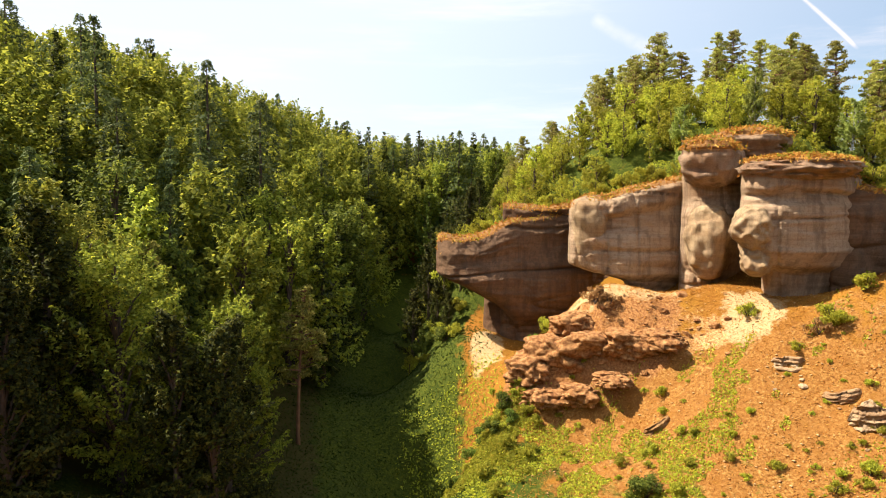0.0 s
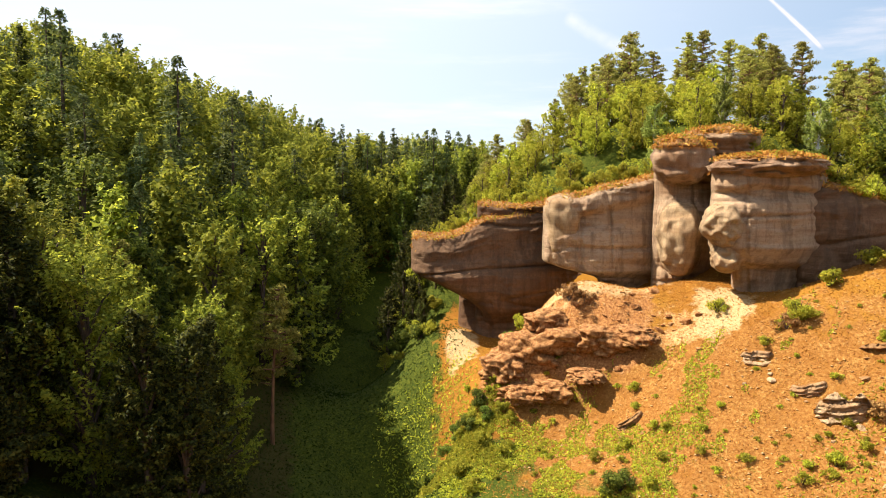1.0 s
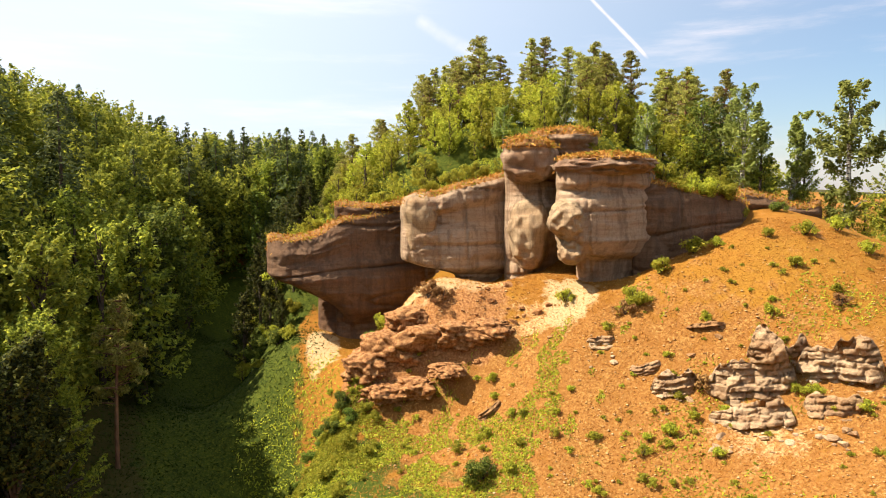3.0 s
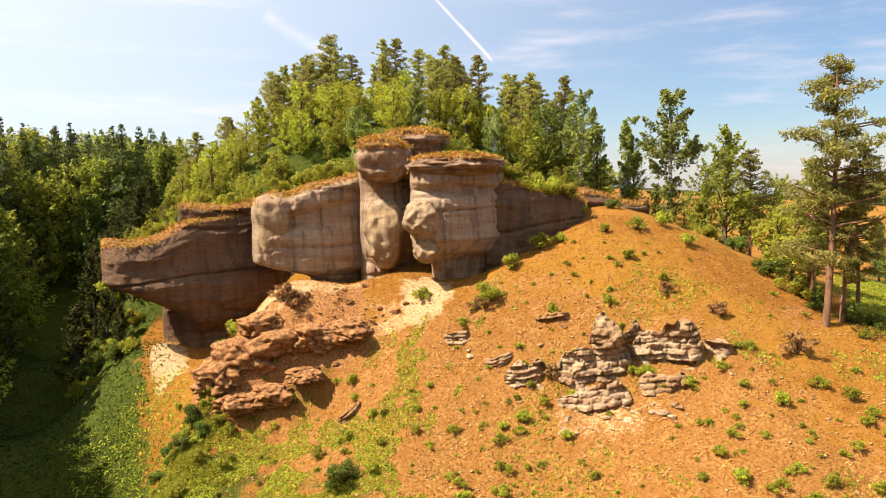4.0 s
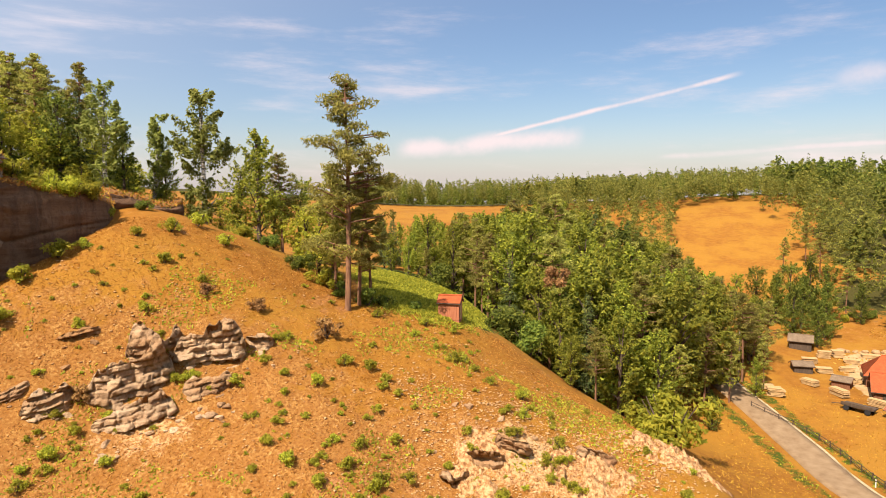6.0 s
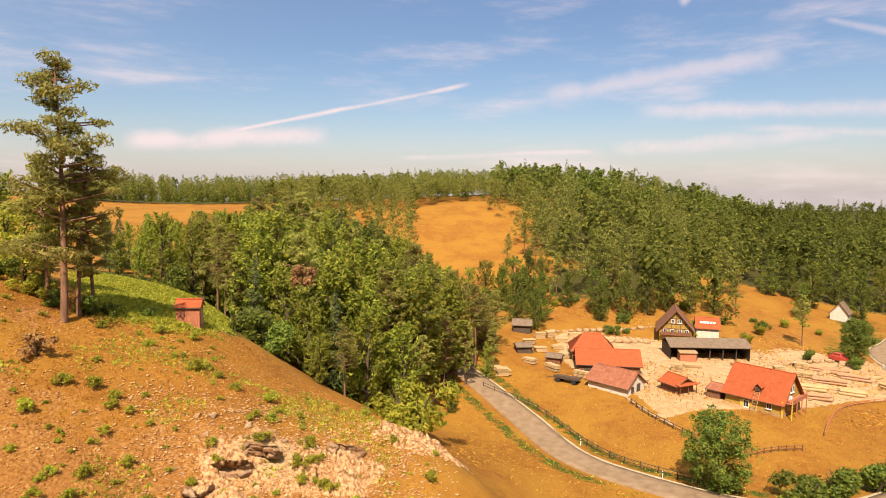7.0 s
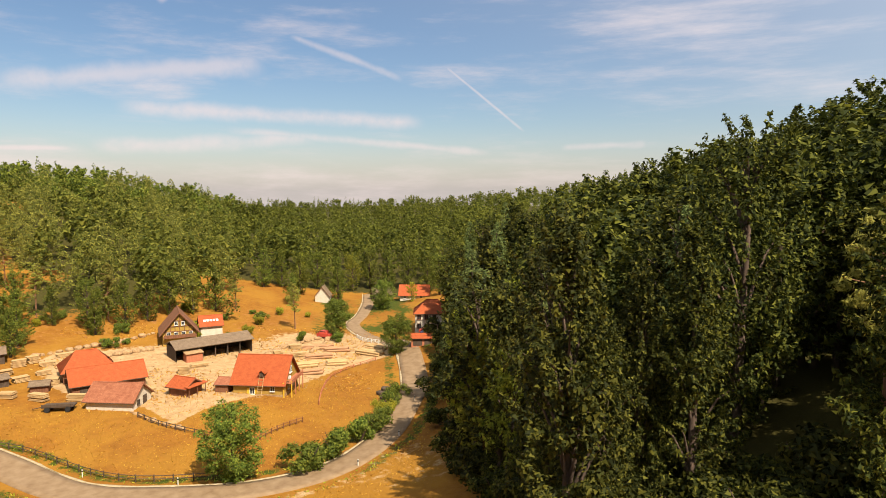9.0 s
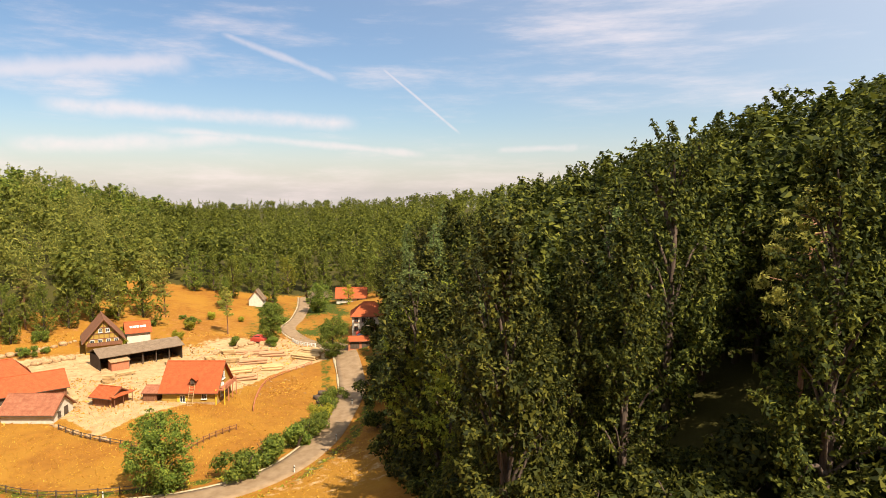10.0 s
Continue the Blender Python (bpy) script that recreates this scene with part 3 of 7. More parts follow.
def build_ground():
    radii = np.concatenate([np.linspace(0.02, 34, 18)[:-1], np.arange(34, 140, 0.8), np.geomspace(140, 4200, 60)])
    bearings = np.concatenate([np.arange(-42, 176, 0.5), np.arange(176, 318, 2.0)])
    nb = len(bearings)
    b, d = np.meshgrid(np.radians(bearings), radii)
    x, y = d * np.sin(b) + 0.4, d * np.cos(b) + 0.3
    z = land(x, y)
    verts = np.stack([x, y, z], -1).reshape(-1, 3)
    i, j = np.meshgrid(np.arange(len(radii) - 1), np.arange(nb), indexing="ij")
    k = (j + 1) % nb
    faces = np.stack([i * nb + j, i * nb + k, (i + 1) * nb + k, (i + 1) * nb + j], -1).reshape(-1, 4)[:, ::-1]
    me = mesh_of("ground", verts, faces)
    bx, by = verts[:, 0], verts[:, 1]
    bd, dd = bearing_of(bx, by), np.hypot(bx, by)
    road = along(bx, by, ROAD)
    yard_near = np.interp(bd, [97, 101, 105, 107, 110, 114, 117, 121, 124.5], [136, 119, 113, 104, 109, 113, 119, 131, 136])
    yard_far = np.interp(bd, [97, 105, 110, 116, 120, 125], [152, 154, 152, 158, 164, 152])
    fray = fbm(bx, by, 0 * bx, 26.0, 3, 3.0)
    weedy = step(fbm(bx, by, 0 * bx, 7.0, 3, 11.0), -0.25, 0.35)
    cover = {
        "earth": 1.1 * bank_share(bd, dd) + 0.5 * slope_share(bx, by) * step(fbm(bx, by, 0 * bx, 9.0, 4, 41.0), 0.0, 0.45) + 0.35 * step(bd, 94, 98) * (1 - step(bd, 122, 126)) * step(dd, 150, 160) * (1 - step(dd, 186, 200)),
        "rubble": slope_share(bx, by) * (1 - 0.45 * step(bd, 50, 60) * step(dd, 48, 53)) * (0.75 - 0.45 * step(dd - np.interp(bd, [5, 30, 50, 70, 88], [66, 62, 58, 54, 58]), -4, 4)),
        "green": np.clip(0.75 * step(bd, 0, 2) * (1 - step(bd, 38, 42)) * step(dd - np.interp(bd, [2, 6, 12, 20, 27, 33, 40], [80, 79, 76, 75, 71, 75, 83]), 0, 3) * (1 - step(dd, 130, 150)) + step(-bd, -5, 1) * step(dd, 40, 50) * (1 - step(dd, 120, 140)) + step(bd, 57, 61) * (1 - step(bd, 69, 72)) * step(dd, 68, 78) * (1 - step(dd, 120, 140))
                         + step(-bd, -40, -10) * step(bd, 0, 4) * step(dd, 40, 48) * (1 - step(dd, 54, 61)) * (0.15 + 0.5 * weedy + 0.25 * (1 - step(bd, 5, 12)))
                         + (0.35 + 0.6 * weedy) * step(bd, 117, 120) * (1 - step(bd, 126, 129)) * step(dd, 158, 168) * (1 - step(dd, 215, 225))
                         + 0.55 * (1 - step(np.abs(road - 4.4), 0.6, 2.0)) * step(dd, 77, 80), 0, 1),
        "litter": np.clip(step(-bd, 8, 14) * step(dd, 45, 60) + step(bd, 132, 135) * step(dd, 26, 34), 0, 1) * (1 - step(-bd, 45, 60)) + step(dd, 335, 360) + step(bd + 3 * fray, 108, 112) * step(dd + 25 * fray, 228, 242) + step(bd + 4 * fray, 96, 98) * (1 - step(bd, 107, 111)) * step(dd + 20 * fray, 180, 194),
        "gravel": step(bd, 97, 99) * (1 - step(bd, 124, 126)) * step(dd - yard_near, -1, 1) * (1 - step(dd - yard_far, -3, 3)) + 0.35 * (1 - step(np.hypot(bx - 64, by + 48), 6, 12))
                  + 0.6 * (1 - step(np.abs(road - 4.5), 0.5, 2)) * (1 - step(dd, 74, 79)),
        "stone": np.exp(-((bd - 75) / 8.0) ** 2 - ((dd - 47.5) / 3.6) ** 2) * 0.95 + 0.6 * np.exp(-((bd - 41) / 6) ** 2 - ((dd - 50.5) / 2.6) ** 2) + 0.6 * np.exp(-((bd - 24) / 7) ** 2 - ((dd - 62) / 2.6) ** 2) + 0.7 * np.exp(-((bd - 86) / 4) ** 2 - ((dd - 55) / 3) ** 2),
        "sand": np.exp(-((bd - 15.5) / 5.5) ** 2 - ((dd - 68.8) / 3.6) ** 2) * 1.5 + 1.2 * np.exp(-((bd - 25.6) / 2.4) ** 2 - ((dd - 63) / 3.2) ** 2) + 1.2 * np.exp(-((bd - 3.9) / 1.5) ** 2 - ((dd - 72.5) / 4) ** 2)
                + 0.9 * np.exp(-((bd - 73) / 3.5) ** 2 - ((dd - 48) / 2.2) ** 2) + 0.3 * np.exp(-((bd - 44) / 4) ** 2 - ((dd - 47) / 2.5) ** 2),
    }
    for key, value in cover.items():
        a = me.attributes.new(key, "FLOAT", "POINT")
        a.data.foreach_set("value", value.astype(np.float32))
    return tagged(put("ground", me, GROUND, smooth=True), "dry orange grass slopes, green meadow and pale yard soil", "ground", kind="structure")


build_ground()


def smooth_line(points, gap=1.0):
    """A curve through the corners of a line."""
    p = np.array([points[0], *points, points[-1]], float)
    out = []
    for a, b, c, d in zip(p, p[1:], p[2:], p[3:]):
        k = np.linspace(0, 1, max(2, int(np.linalg.norm(c - b) / gap)), endpoint=False)[:, None]
        out.append(0.5 * (2 * b + (c - a) * k + (2 * a - 5 * b + 4 * c - d) * k**2 + (3 * b - a - 3 * c + d) * k**3))
    return np.concatenate([*out, p[-1:]])


def ribbon(name, points, offset, width, lift, mat, label, uneven=0.0):
    """A strip that lies on the land along a line."""
    line = smooth_line(points)
    d = unit_rows(np.gradient(line, axis=0))
    side = np.stack([d[:, 1], -d[:, 0]], -1)
    wob = uneven * fbm(line[:, 0], line[:, 1], 0 * line[:, 0], 3.0, 3, 4.0)
    cols = []
    for k in np.linspace(-0.5, 0.5, 6):
        q = line + side * (offset + k * (width + 2 * wob))[:, None] if uneven else line + side * (offset + k * width)
        cols.append(np.c_[q, lie(q[:, 0], q[:, 1]) + lift + 0.04 * (1 - (2 * k) ** 2)])
    g = np.stack(cols, 1)
    low = g[:, [0, -1]] - (0, 0, 0.5)
    g = np.concatenate([low[:, :1], g, low[:, 1:]], 1)
    n, m = g.shape[:2]
    i, j = np.meshgrid(np.arange(n - 1), np.arange(m - 1), indexing="ij")
    f = np.stack([i * m + j, i * m + j + 1, (i + 1) * m + j + 1, (i + 1) * m + j], -1).reshape(-1, 4)
    return tagged(put(name, mesh_of(name, g.reshape(-1, 3), f), mat, smooth=True), label, "road", kind="structure")


def unit_rows(v):
    return v / (np.linalg.norm(v, axis=-1, keepdims=True) + 1e-9)


ribbon("road", ROAD, 0, 4.8, 0.16, ASPHALT, "grey patched asphalt country road with faint cracks")
ribbon("road_lane", LANE, 0, 3.6, 0.16, ASPHALT, "narrow grey lane into the village")
ribbon("road_verge", ROAD, -2.6, 0.3, 0.19, VERGE, "pale gravel verge along the road", 0.25)
ribbon("road_verge", LANE, -2.0, 0.3, 0.2, VERGE, "pale gravel verge along the lane", 0.2)

# ---------------------------------------------------------------- the sandstone cliff
def rock_block(name, b0, b1, d, z0, z1, profile, parent, bulge=4.0, power=2.4, tilt=0.0, rough=0.7, seed=1.0, back=9.0, top_tilt=0.0, res=0.16, mat=None, low=None, skew=0.0):
    """One body of rock: rounded in plan, with a profile of (height share, metres outwards) and weathered beds."""
    width = math.radians(b1 - b0) * d
    nu, nv = max(24, int(width * 1.5 / res)), max(16, int((z1 - z0) / res))
    u, v = np.meshgrid(np.linspace(0, 1, nu), np.linspace(0, 1, nv))
    pv, po = zip(*profile)
    outward = np.interp(v, pv, po)
    side = np.abs(2 * u - 1)
    rim = np.clip(1 - side**power, 0, 1) ** (1 / power)
    span = 1 - 0.10 * (outward.max() - outward) / max(1.0, width) * 2
    left = b0 if low is None else b0 + (low[0] - b0) * (1 - step(v, *low[1:]))
    mid, wide = (left + b1) / 2, b1 - left
    ang = np.radians(mid + (u - 0.5) * wide * span)
    z = z0 + v * (z1 - z0) + tilt * (u - 0.5) * v + top_tilt * (u - 0.5) * step(v, 0.5, 1)
    px, py = d * np.sin(ang), d * np.cos(ang)
    bed = fbm(px * 0.08, py * 0.08, z, 1.6, 3, seed) * 0.45 - 0.6 * np.clip(1 - np.abs(fbm(px * 0.1, py * 0.1, z, 2.4, 2, seed + 3)) * 14, 0, 1)
    lump = fbm(px, py, z, 7.0, 2, seed + 1) * 1.5 + fbm(px, py, z, 1.5, 3, seed + 2) * 0.22 + np.abs(fbm(px, py, z * 1.6, 0.7, 3, seed + 6)) * 0.3
    layer = z * 0.6 + 0.9 * fbm(px, py, z * 0.3, 6.0, 2, seed + 9)
    bed = bed + 0.2 * (layer - np.floor(layer)) ** 2
    crack = -0.35 * np.clip(1 - np.abs(fbm(px, py, z * 0.15, 3.2, 2, seed + 8)) * 11, 0, 1)
    depth = d + skew * (u - 0.5) + bulge * (1 - rim) - outward * (0.35 + 0.65 * rim) - rough * (bed + lump + crack)
    z = z + step(v, 0.75, 1) * (fbm(px, py, 0 * z, 4.0, 3, seed + 5) * 0.9)
    x, y = depth * np.sin(ang), depth * np.cos(ang)
    rows = [np.stack([x, y, z], -1)]
    for k, rise in ((0.03, 0.18), (0.08, 0.34), (0.16, 0.5), (0.3, 0.62), (0.6, 0.6), (1.0, -0.2)):
        dk = depth[-1] + back * k
        top = z[-1] + rise + fbm(dk * np.sin(ang[-1]), dk * np.cos(ang[-1]), 0 * ang[-1], 1.2, 3, seed) * 0.35 * min(1, 6 * k)
        rows.append(np.stack([dk * np.sin(ang[-1]), dk * np.cos(ang[-1]), top], -1)[None])
    low_d = depth[0] + back
    rows.insert(0, np.stack([low_d * np.sin(ang[0]), low_d * np.cos(ang[0]), z[0]], -1)[None])
    grid = np.concatenate(rows)
    n, m = grid.shape[:2]
    i, j = np.meshgrid(np.arange(n - 1), np.arange(m - 1), indexing="ij")
    faces = np.stack([i * m + j, i * m + j + 1, (i + 1) * m + j + 1, (i + 1) * m + j], -1).reshape(-1, 4)
    me = mesh_of(name, grid.reshape(-1, 3), faces)
    ob = put(name, me, mat or ROCK, parent, smooth=True)
    me.materials.append(TURF)
    me.polygons.foreach_set("material_index", (i.ravel() >= n - 7).astype(np.int32))
    return ob


def rock_body(name, bearing, d, z, across, depth, high, parent, square=2.6, vert=2.6, taper=1.0, seed=1.0, rough=0.22, mat=None, n=56, turn=0.0, turf=False, beds=0.5):
    """A rounded boulder: a superellipsoid, tapered downwards, with weathered beds."""
    nu, nv = n, max(14, n // 2)
    a, b = np.meshgrid(np.linspace(0, 2 * np.pi, nu, endpoint=False), np.linspace(-np.pi / 2, np.pi / 2, nv))

    def power(v, e):
        return np.sign(v) * np.abs(v) ** (2 / e)

    x, y, h = power(np.cos(b), vert) * power(np.cos(a), square), power(np.cos(b), vert) * power(np.sin(a), square), power(np.sin(b), vert)
    k = 1 + (taper - 1) * (0.5 - 0.5 * h)
    x, y, h = x * across * k, y * depth * k, h * high
    grow = 1 + rough * (fbm(x, y, h, max(across, high) * 0.8, 3, seed) * 0.8 + fbm(x * 0.1, y * 0.1, h, high * 0.35, 3, seed + 2) * beds + 0.35 * fbm(x, y, h, high * 0.25, 3, seed + 4))
    x, y, h = x * grow, y * grow, h * (1 + 0.4 * (grow - 1))
    r = radians(bearing + turn)
    cx, cy, _ = polar(bearing, d)
    p = np.stack([cx + x * math.cos(r) + y * math.sin(r), cy - x * math.sin(r) + y * math.cos(r), z + h], -1)
    i, j = np.meshgrid(np.arange(nv - 1), np.arange(nu), indexing="ij")
    q = (j + 1) % nu
    faces = np.stack([i * nu + j, (i + 1) * nu + j, (i + 1) * nu + q, i * nu + q], -1).reshape(-1, 4)[:, ::-1]
    me = mesh_of(name, p.reshape(-1, 3), faces)
    ob = put(name, me, mat or ROCK, parent, smooth=True)
    if turf:
        me.materials.append(TURF)
        top = h[faces // nu, faces % nu].min(1) > 0.45 * high
        me.polygons.foreach_set("material_index", top.astype(np.int32))
    return ob


def hull_rock(name, bearing, d, z, across, depth, high, parent, rng, mat, turn=0.0, points=16):
    """An angular stone: the hull of random points, worn at its edges."""
    bm = bmesh.new()
    for _ in range(points):
        p = Vector(rng.uniform(-1, 1, 3))
        p = p / max(abs(c) for c in p) * (0.6 + 0.4 * rng.random()) if rng.random() < 0.5 else p.normalized() * 1.1
        bm.verts.new((p.x * across, p.y * depth, p.z * high))
    bmesh.ops.convex_hull(bm, input=bm.verts[:])
    bmesh.ops.delete(bm, geom=[v for v in bm.verts if not v.link_faces], context="VERTS")
    bmesh.ops.bevel(bm, geom=bm.edges[:], offset=0.08 * min(across, high), segments=1, affect="EDGES")
    x, y, _ = polar(bearing, d)
    bm.transform(Matrix.Translation((x, y, z)) @ pose(0, 0, 0, rng.normal() * 7, rng.normal() * 7, -bearing + turn))
    return part(name, bm, mat, parent)


cliff = thing("sandstone_cliff", "weathered sandstone cliff with overhangs, caves and bulging boulders", "cliff")
rock_block("left_wall", -0.6, 17.5, 77, 16.5, 33.3, [(0, -4), (0.16, -3.2), (0.26, -2.0), (0.36, -0.4), (0.5, 1.2), (0.62, 2.0), (0.8, 1.5), (0.9, 1.9), (1, 1.2)], cliff, bulge=4, power=3.2, top_tilt=6.5, seed=1, skew=8.5, low=(5.6, 0.3, 0.72), mat=ROCK_BROWN_SHADED)
# the cave's darkness is partly in its rock colour
rock_block("cave_wall", 5, 20, 77.0, 16, 34.5, [(0, 2.0), (0.3, 0.6), (0.6, 0), (1, 0)], cliff, bulge=2, power=4, seed=7, skew=1, mat=ROCK_BROWN_SHADED)
rock_body("wall_nose", 1.0, 76.2, 28.6, 2.0, 2.6, 1.9, cliff, 2.8, 2.6, 0.75, 1.7, 0.3, ROCK_BROWN_SHADED, n=80, turf=True)
rock_block("cave_floor", 3.5, 13.5, 78.5, 14, 24.0, [(0, 2.5), (0.4, 1.5), (1, 0)], cliff, bulge=2, power=3, seed=11, skew=3, mat=ROCK_BROWN_SHADED)
rock_block("middle_block", 10.8, 21.8, 72.5, 22, 36.4, [(0, -1.0), (0.3, -0.6), (0.36, 0.4), (0.42, 2.4), (0.52, 3.2), (0.7, 3.0), (0.84, 2.4), (0.89, 3.2), (0.97, 3.2), (1, 2.6)], cliff, bulge=3, power=2.8, top_tilt=3.6, seed=2, skew=5, low=(15.4, 0.34, 0.48))
rock_body("cut_face", 12.5, 70.4, 32.6, 1.9, 2.4, 3.4, cliff, 2.8, 2.4, 0.6, 6.4, 0.45, ROCK_PALE, n=90, beds=0.15)
rock_block("column", 19.8, 25.4, 70.5, 24.5, 38.5, [(0, 0.2), (0.3, 0.6), (0.5, 1.6), (0.7, 1.4), (0.8, 0.8), (1, 1.6)], cliff, bulge=3, power=2.2, seed=3, skew=2.0)
rock_body("column_cap", 22.2, 69.2, 39.3, 2.8, 3.4, 2.4, cliff, 3.0, 2.8, 0.9, 3.1, 0.42, n=90, turf=True)
rock_body("back_cap", 24.8, 71.6, 41.2, 3.6, 3.0, 1.5, cliff, 2.6, 2.6, 0.95, 3.6, 0.45, n=80, turf=True)
rock_body("hanging_boulder", 21.9, 68.9, 31.6, 2.5, 2.7, 3.7, cliff, 2.6, 2.3, 0.72, 3.3, 0.5, ROCK_PALE, n=110, beds=0.15)
rock_block("head_block", 24.2, 32.5, 66.8, 24.5, 38.4, [(0, 0.2), (0.24, 0.6), (0.36, 1.0), (0.41, 2.6), (0.5, 3.8), (0.78, 3.9), (0.86, 3.1), (0.9, 4.0), (1, 3.6)], cliff, bulge=3.4, power=2.6, seed=4, skew=4, low=(25.8, 0.36, 0.5))
rock_body("head_cap", 28.0, 66.0, 38.6, 5.0, 4.8, 1.15, cliff, 2.8, 2.4, 0.92, 4.4, 0.36, n=110, turf=True)
rock_body("nose_boulder", 25.3, 63.6, 33.4, 1.7, 2.7, 1.9, cliff, 2.4, 2.2, 0.85, 8.6, 0.5, ROCK_PALE, n=110, beds=0.15)
rock_body("chin_boulder", 25.6, 64.2, 30.6, 1.5, 2.6, 1.6, cliff, 2.4, 2.2, 0.8, 5.6, 0.5, ROCK_PALE, n=90, beds=0.15)
# the right-hand walls take the darker rock in place of deep shade
rock_block("right_wall", 30.5, 39.4, 71, 26.5, 36.0, [(0, 1.0), (0.5, 1.8), (0.8, 2.2), (1, 1.4)], cliff, bulge=3, power=3, tilt=-3.0, seed=5, skew=9, mat=ROCK_BROWN_SHADED)
rock_block("far_ledge", 37.5, 44.5, 82, 31, 35.4, [(0, 1.5), (0.5, 2.0), (0.8, 2.2), (1, 1.2)], cliff, bulge=3, power=3, tilt=-2.0, seed=6, skew=3, mat=ROCK_BROWN_SHADED)

# OUTCROPS of grey rock that break through the slope, and banks of bare earth
ROCKS = np.random.default_rng(21)


def crag_face(name, b0, b1, d, rise, parent, mat, bed=0.42, batter=0.5, seed=1.0, block=1.1, amp=0.4, sink=0.7, back=3.0, res=0.085):
    """A ledge of jointed limestone: uneven beds, each broken into blocks that stand proud or lie back."""
    width = math.radians(b1 - b0) * d
    nu, nv = int(width / res), int((rise + sink) / res)
    u, v = np.meshgrid(np.linspace(0, 1, nu), np.linspace(0, 1, nv))
    s, ang = u * width, np.radians(b0 + u * (b1 - b0))
    x0, y0 = d * np.sin(ang), d * np.cos(ang)
    base = land(x0, y0)
    crest = rise * np.clip(1 - np.abs(2 * u - 1) ** 6, 0, 1) * (0.82 + 0.75 * fbm(s, 0 * s, 0 * s, 1.8, 4, seed))
    h = -sink + v * (crest + sink)
    ws, wh = s + 0.35 * fbm(s, h, 0 * s, 1.2, 3, seed + 1), h + 0.16 * fbm(s, h, 0 * s, 1.5, 3, seed + 2) + 0.05 * s * math.sin(seed)

    def chance(*k):
        q = np.sin(sum(a * c for a, c in zip(k, (127.1, 311.7, 74.7))) + seed * 13.7) * 43758.5453
        return q - np.floor(q)

    row = np.floor(wh / bed)
    long = block * (0.6 + 1.1 * chance(row, row * 0 + 3.0))
    place = ws / long + 7 * chance(row, row * 0 + 5.0)
    cell = np.floor(place)
    fr, fc = wh / bed - row, place - cell
    joint = np.maximum(1 - step(np.minimum(fr, 1 - fr) * bed, 0.0, 0.07), 1 - step(np.minimum(fc, 1 - fc) * long, 0.0, 0.09))
    proud = amp * (chance(row, cell) - 0.5) + amp * 1.1 * (chance(row, row * 0 + 9.0) - 0.5) + 0.5 * amp * (chance(np.floor(row / 2), np.floor(cell / 2), row * 0 + 1) - 0.5)
    proud = proud - 0.34 * joint * (0.3 + 0.7 * chance(cell, row, row * 0 + 2)) + 0.5 * fbm(x0, y0, h, 3.2, 2, seed + 4) + 0.34 * fbm(x0, y0, h, 0.6, 3, seed + 3)
    depth = d - proud + batter * np.clip(h, 0, None) + 1.2 * np.abs(2 * u - 1) ** 4
    z = base + h
    rows = [np.stack([depth * np.sin(ang), depth * np.cos(ang), z], -1)]
    for k in (0.1, 0.25, 0.5, 0.8, 1.0):
        dk = depth[-1] + back * k
        px, py = dk * np.sin(ang[-1]), dk * np.cos(ang[-1])
        rows.append(np.stack([px, py, (1 - k) * (z[-1] + 0.2 * fbm(px, py, 0 * px, 0.8, 3, seed)) + k * (land(px, py) - 0.25)], -1)[None])
    g = np.concatenate(rows)
    n, m = g.shape[:2]
    i, j = np.meshgrid(np.arange(n - 1), np.arange(m - 1), indexing="ij")
    f = np.stack([i * m + j, i * m + j + 1, (i + 1) * m + j + 1, (i + 1) * m + j], -1).reshape(-1, 4)
    me = mesh_of(name, g.reshape(-1, 3), f)
    ob = put(name, me, mat, parent)
    me.materials.append(TURF)
    me.polygons.foreach_set("material_index", (i.ravel() >= n - 6).astype(np.int32))
    return ob


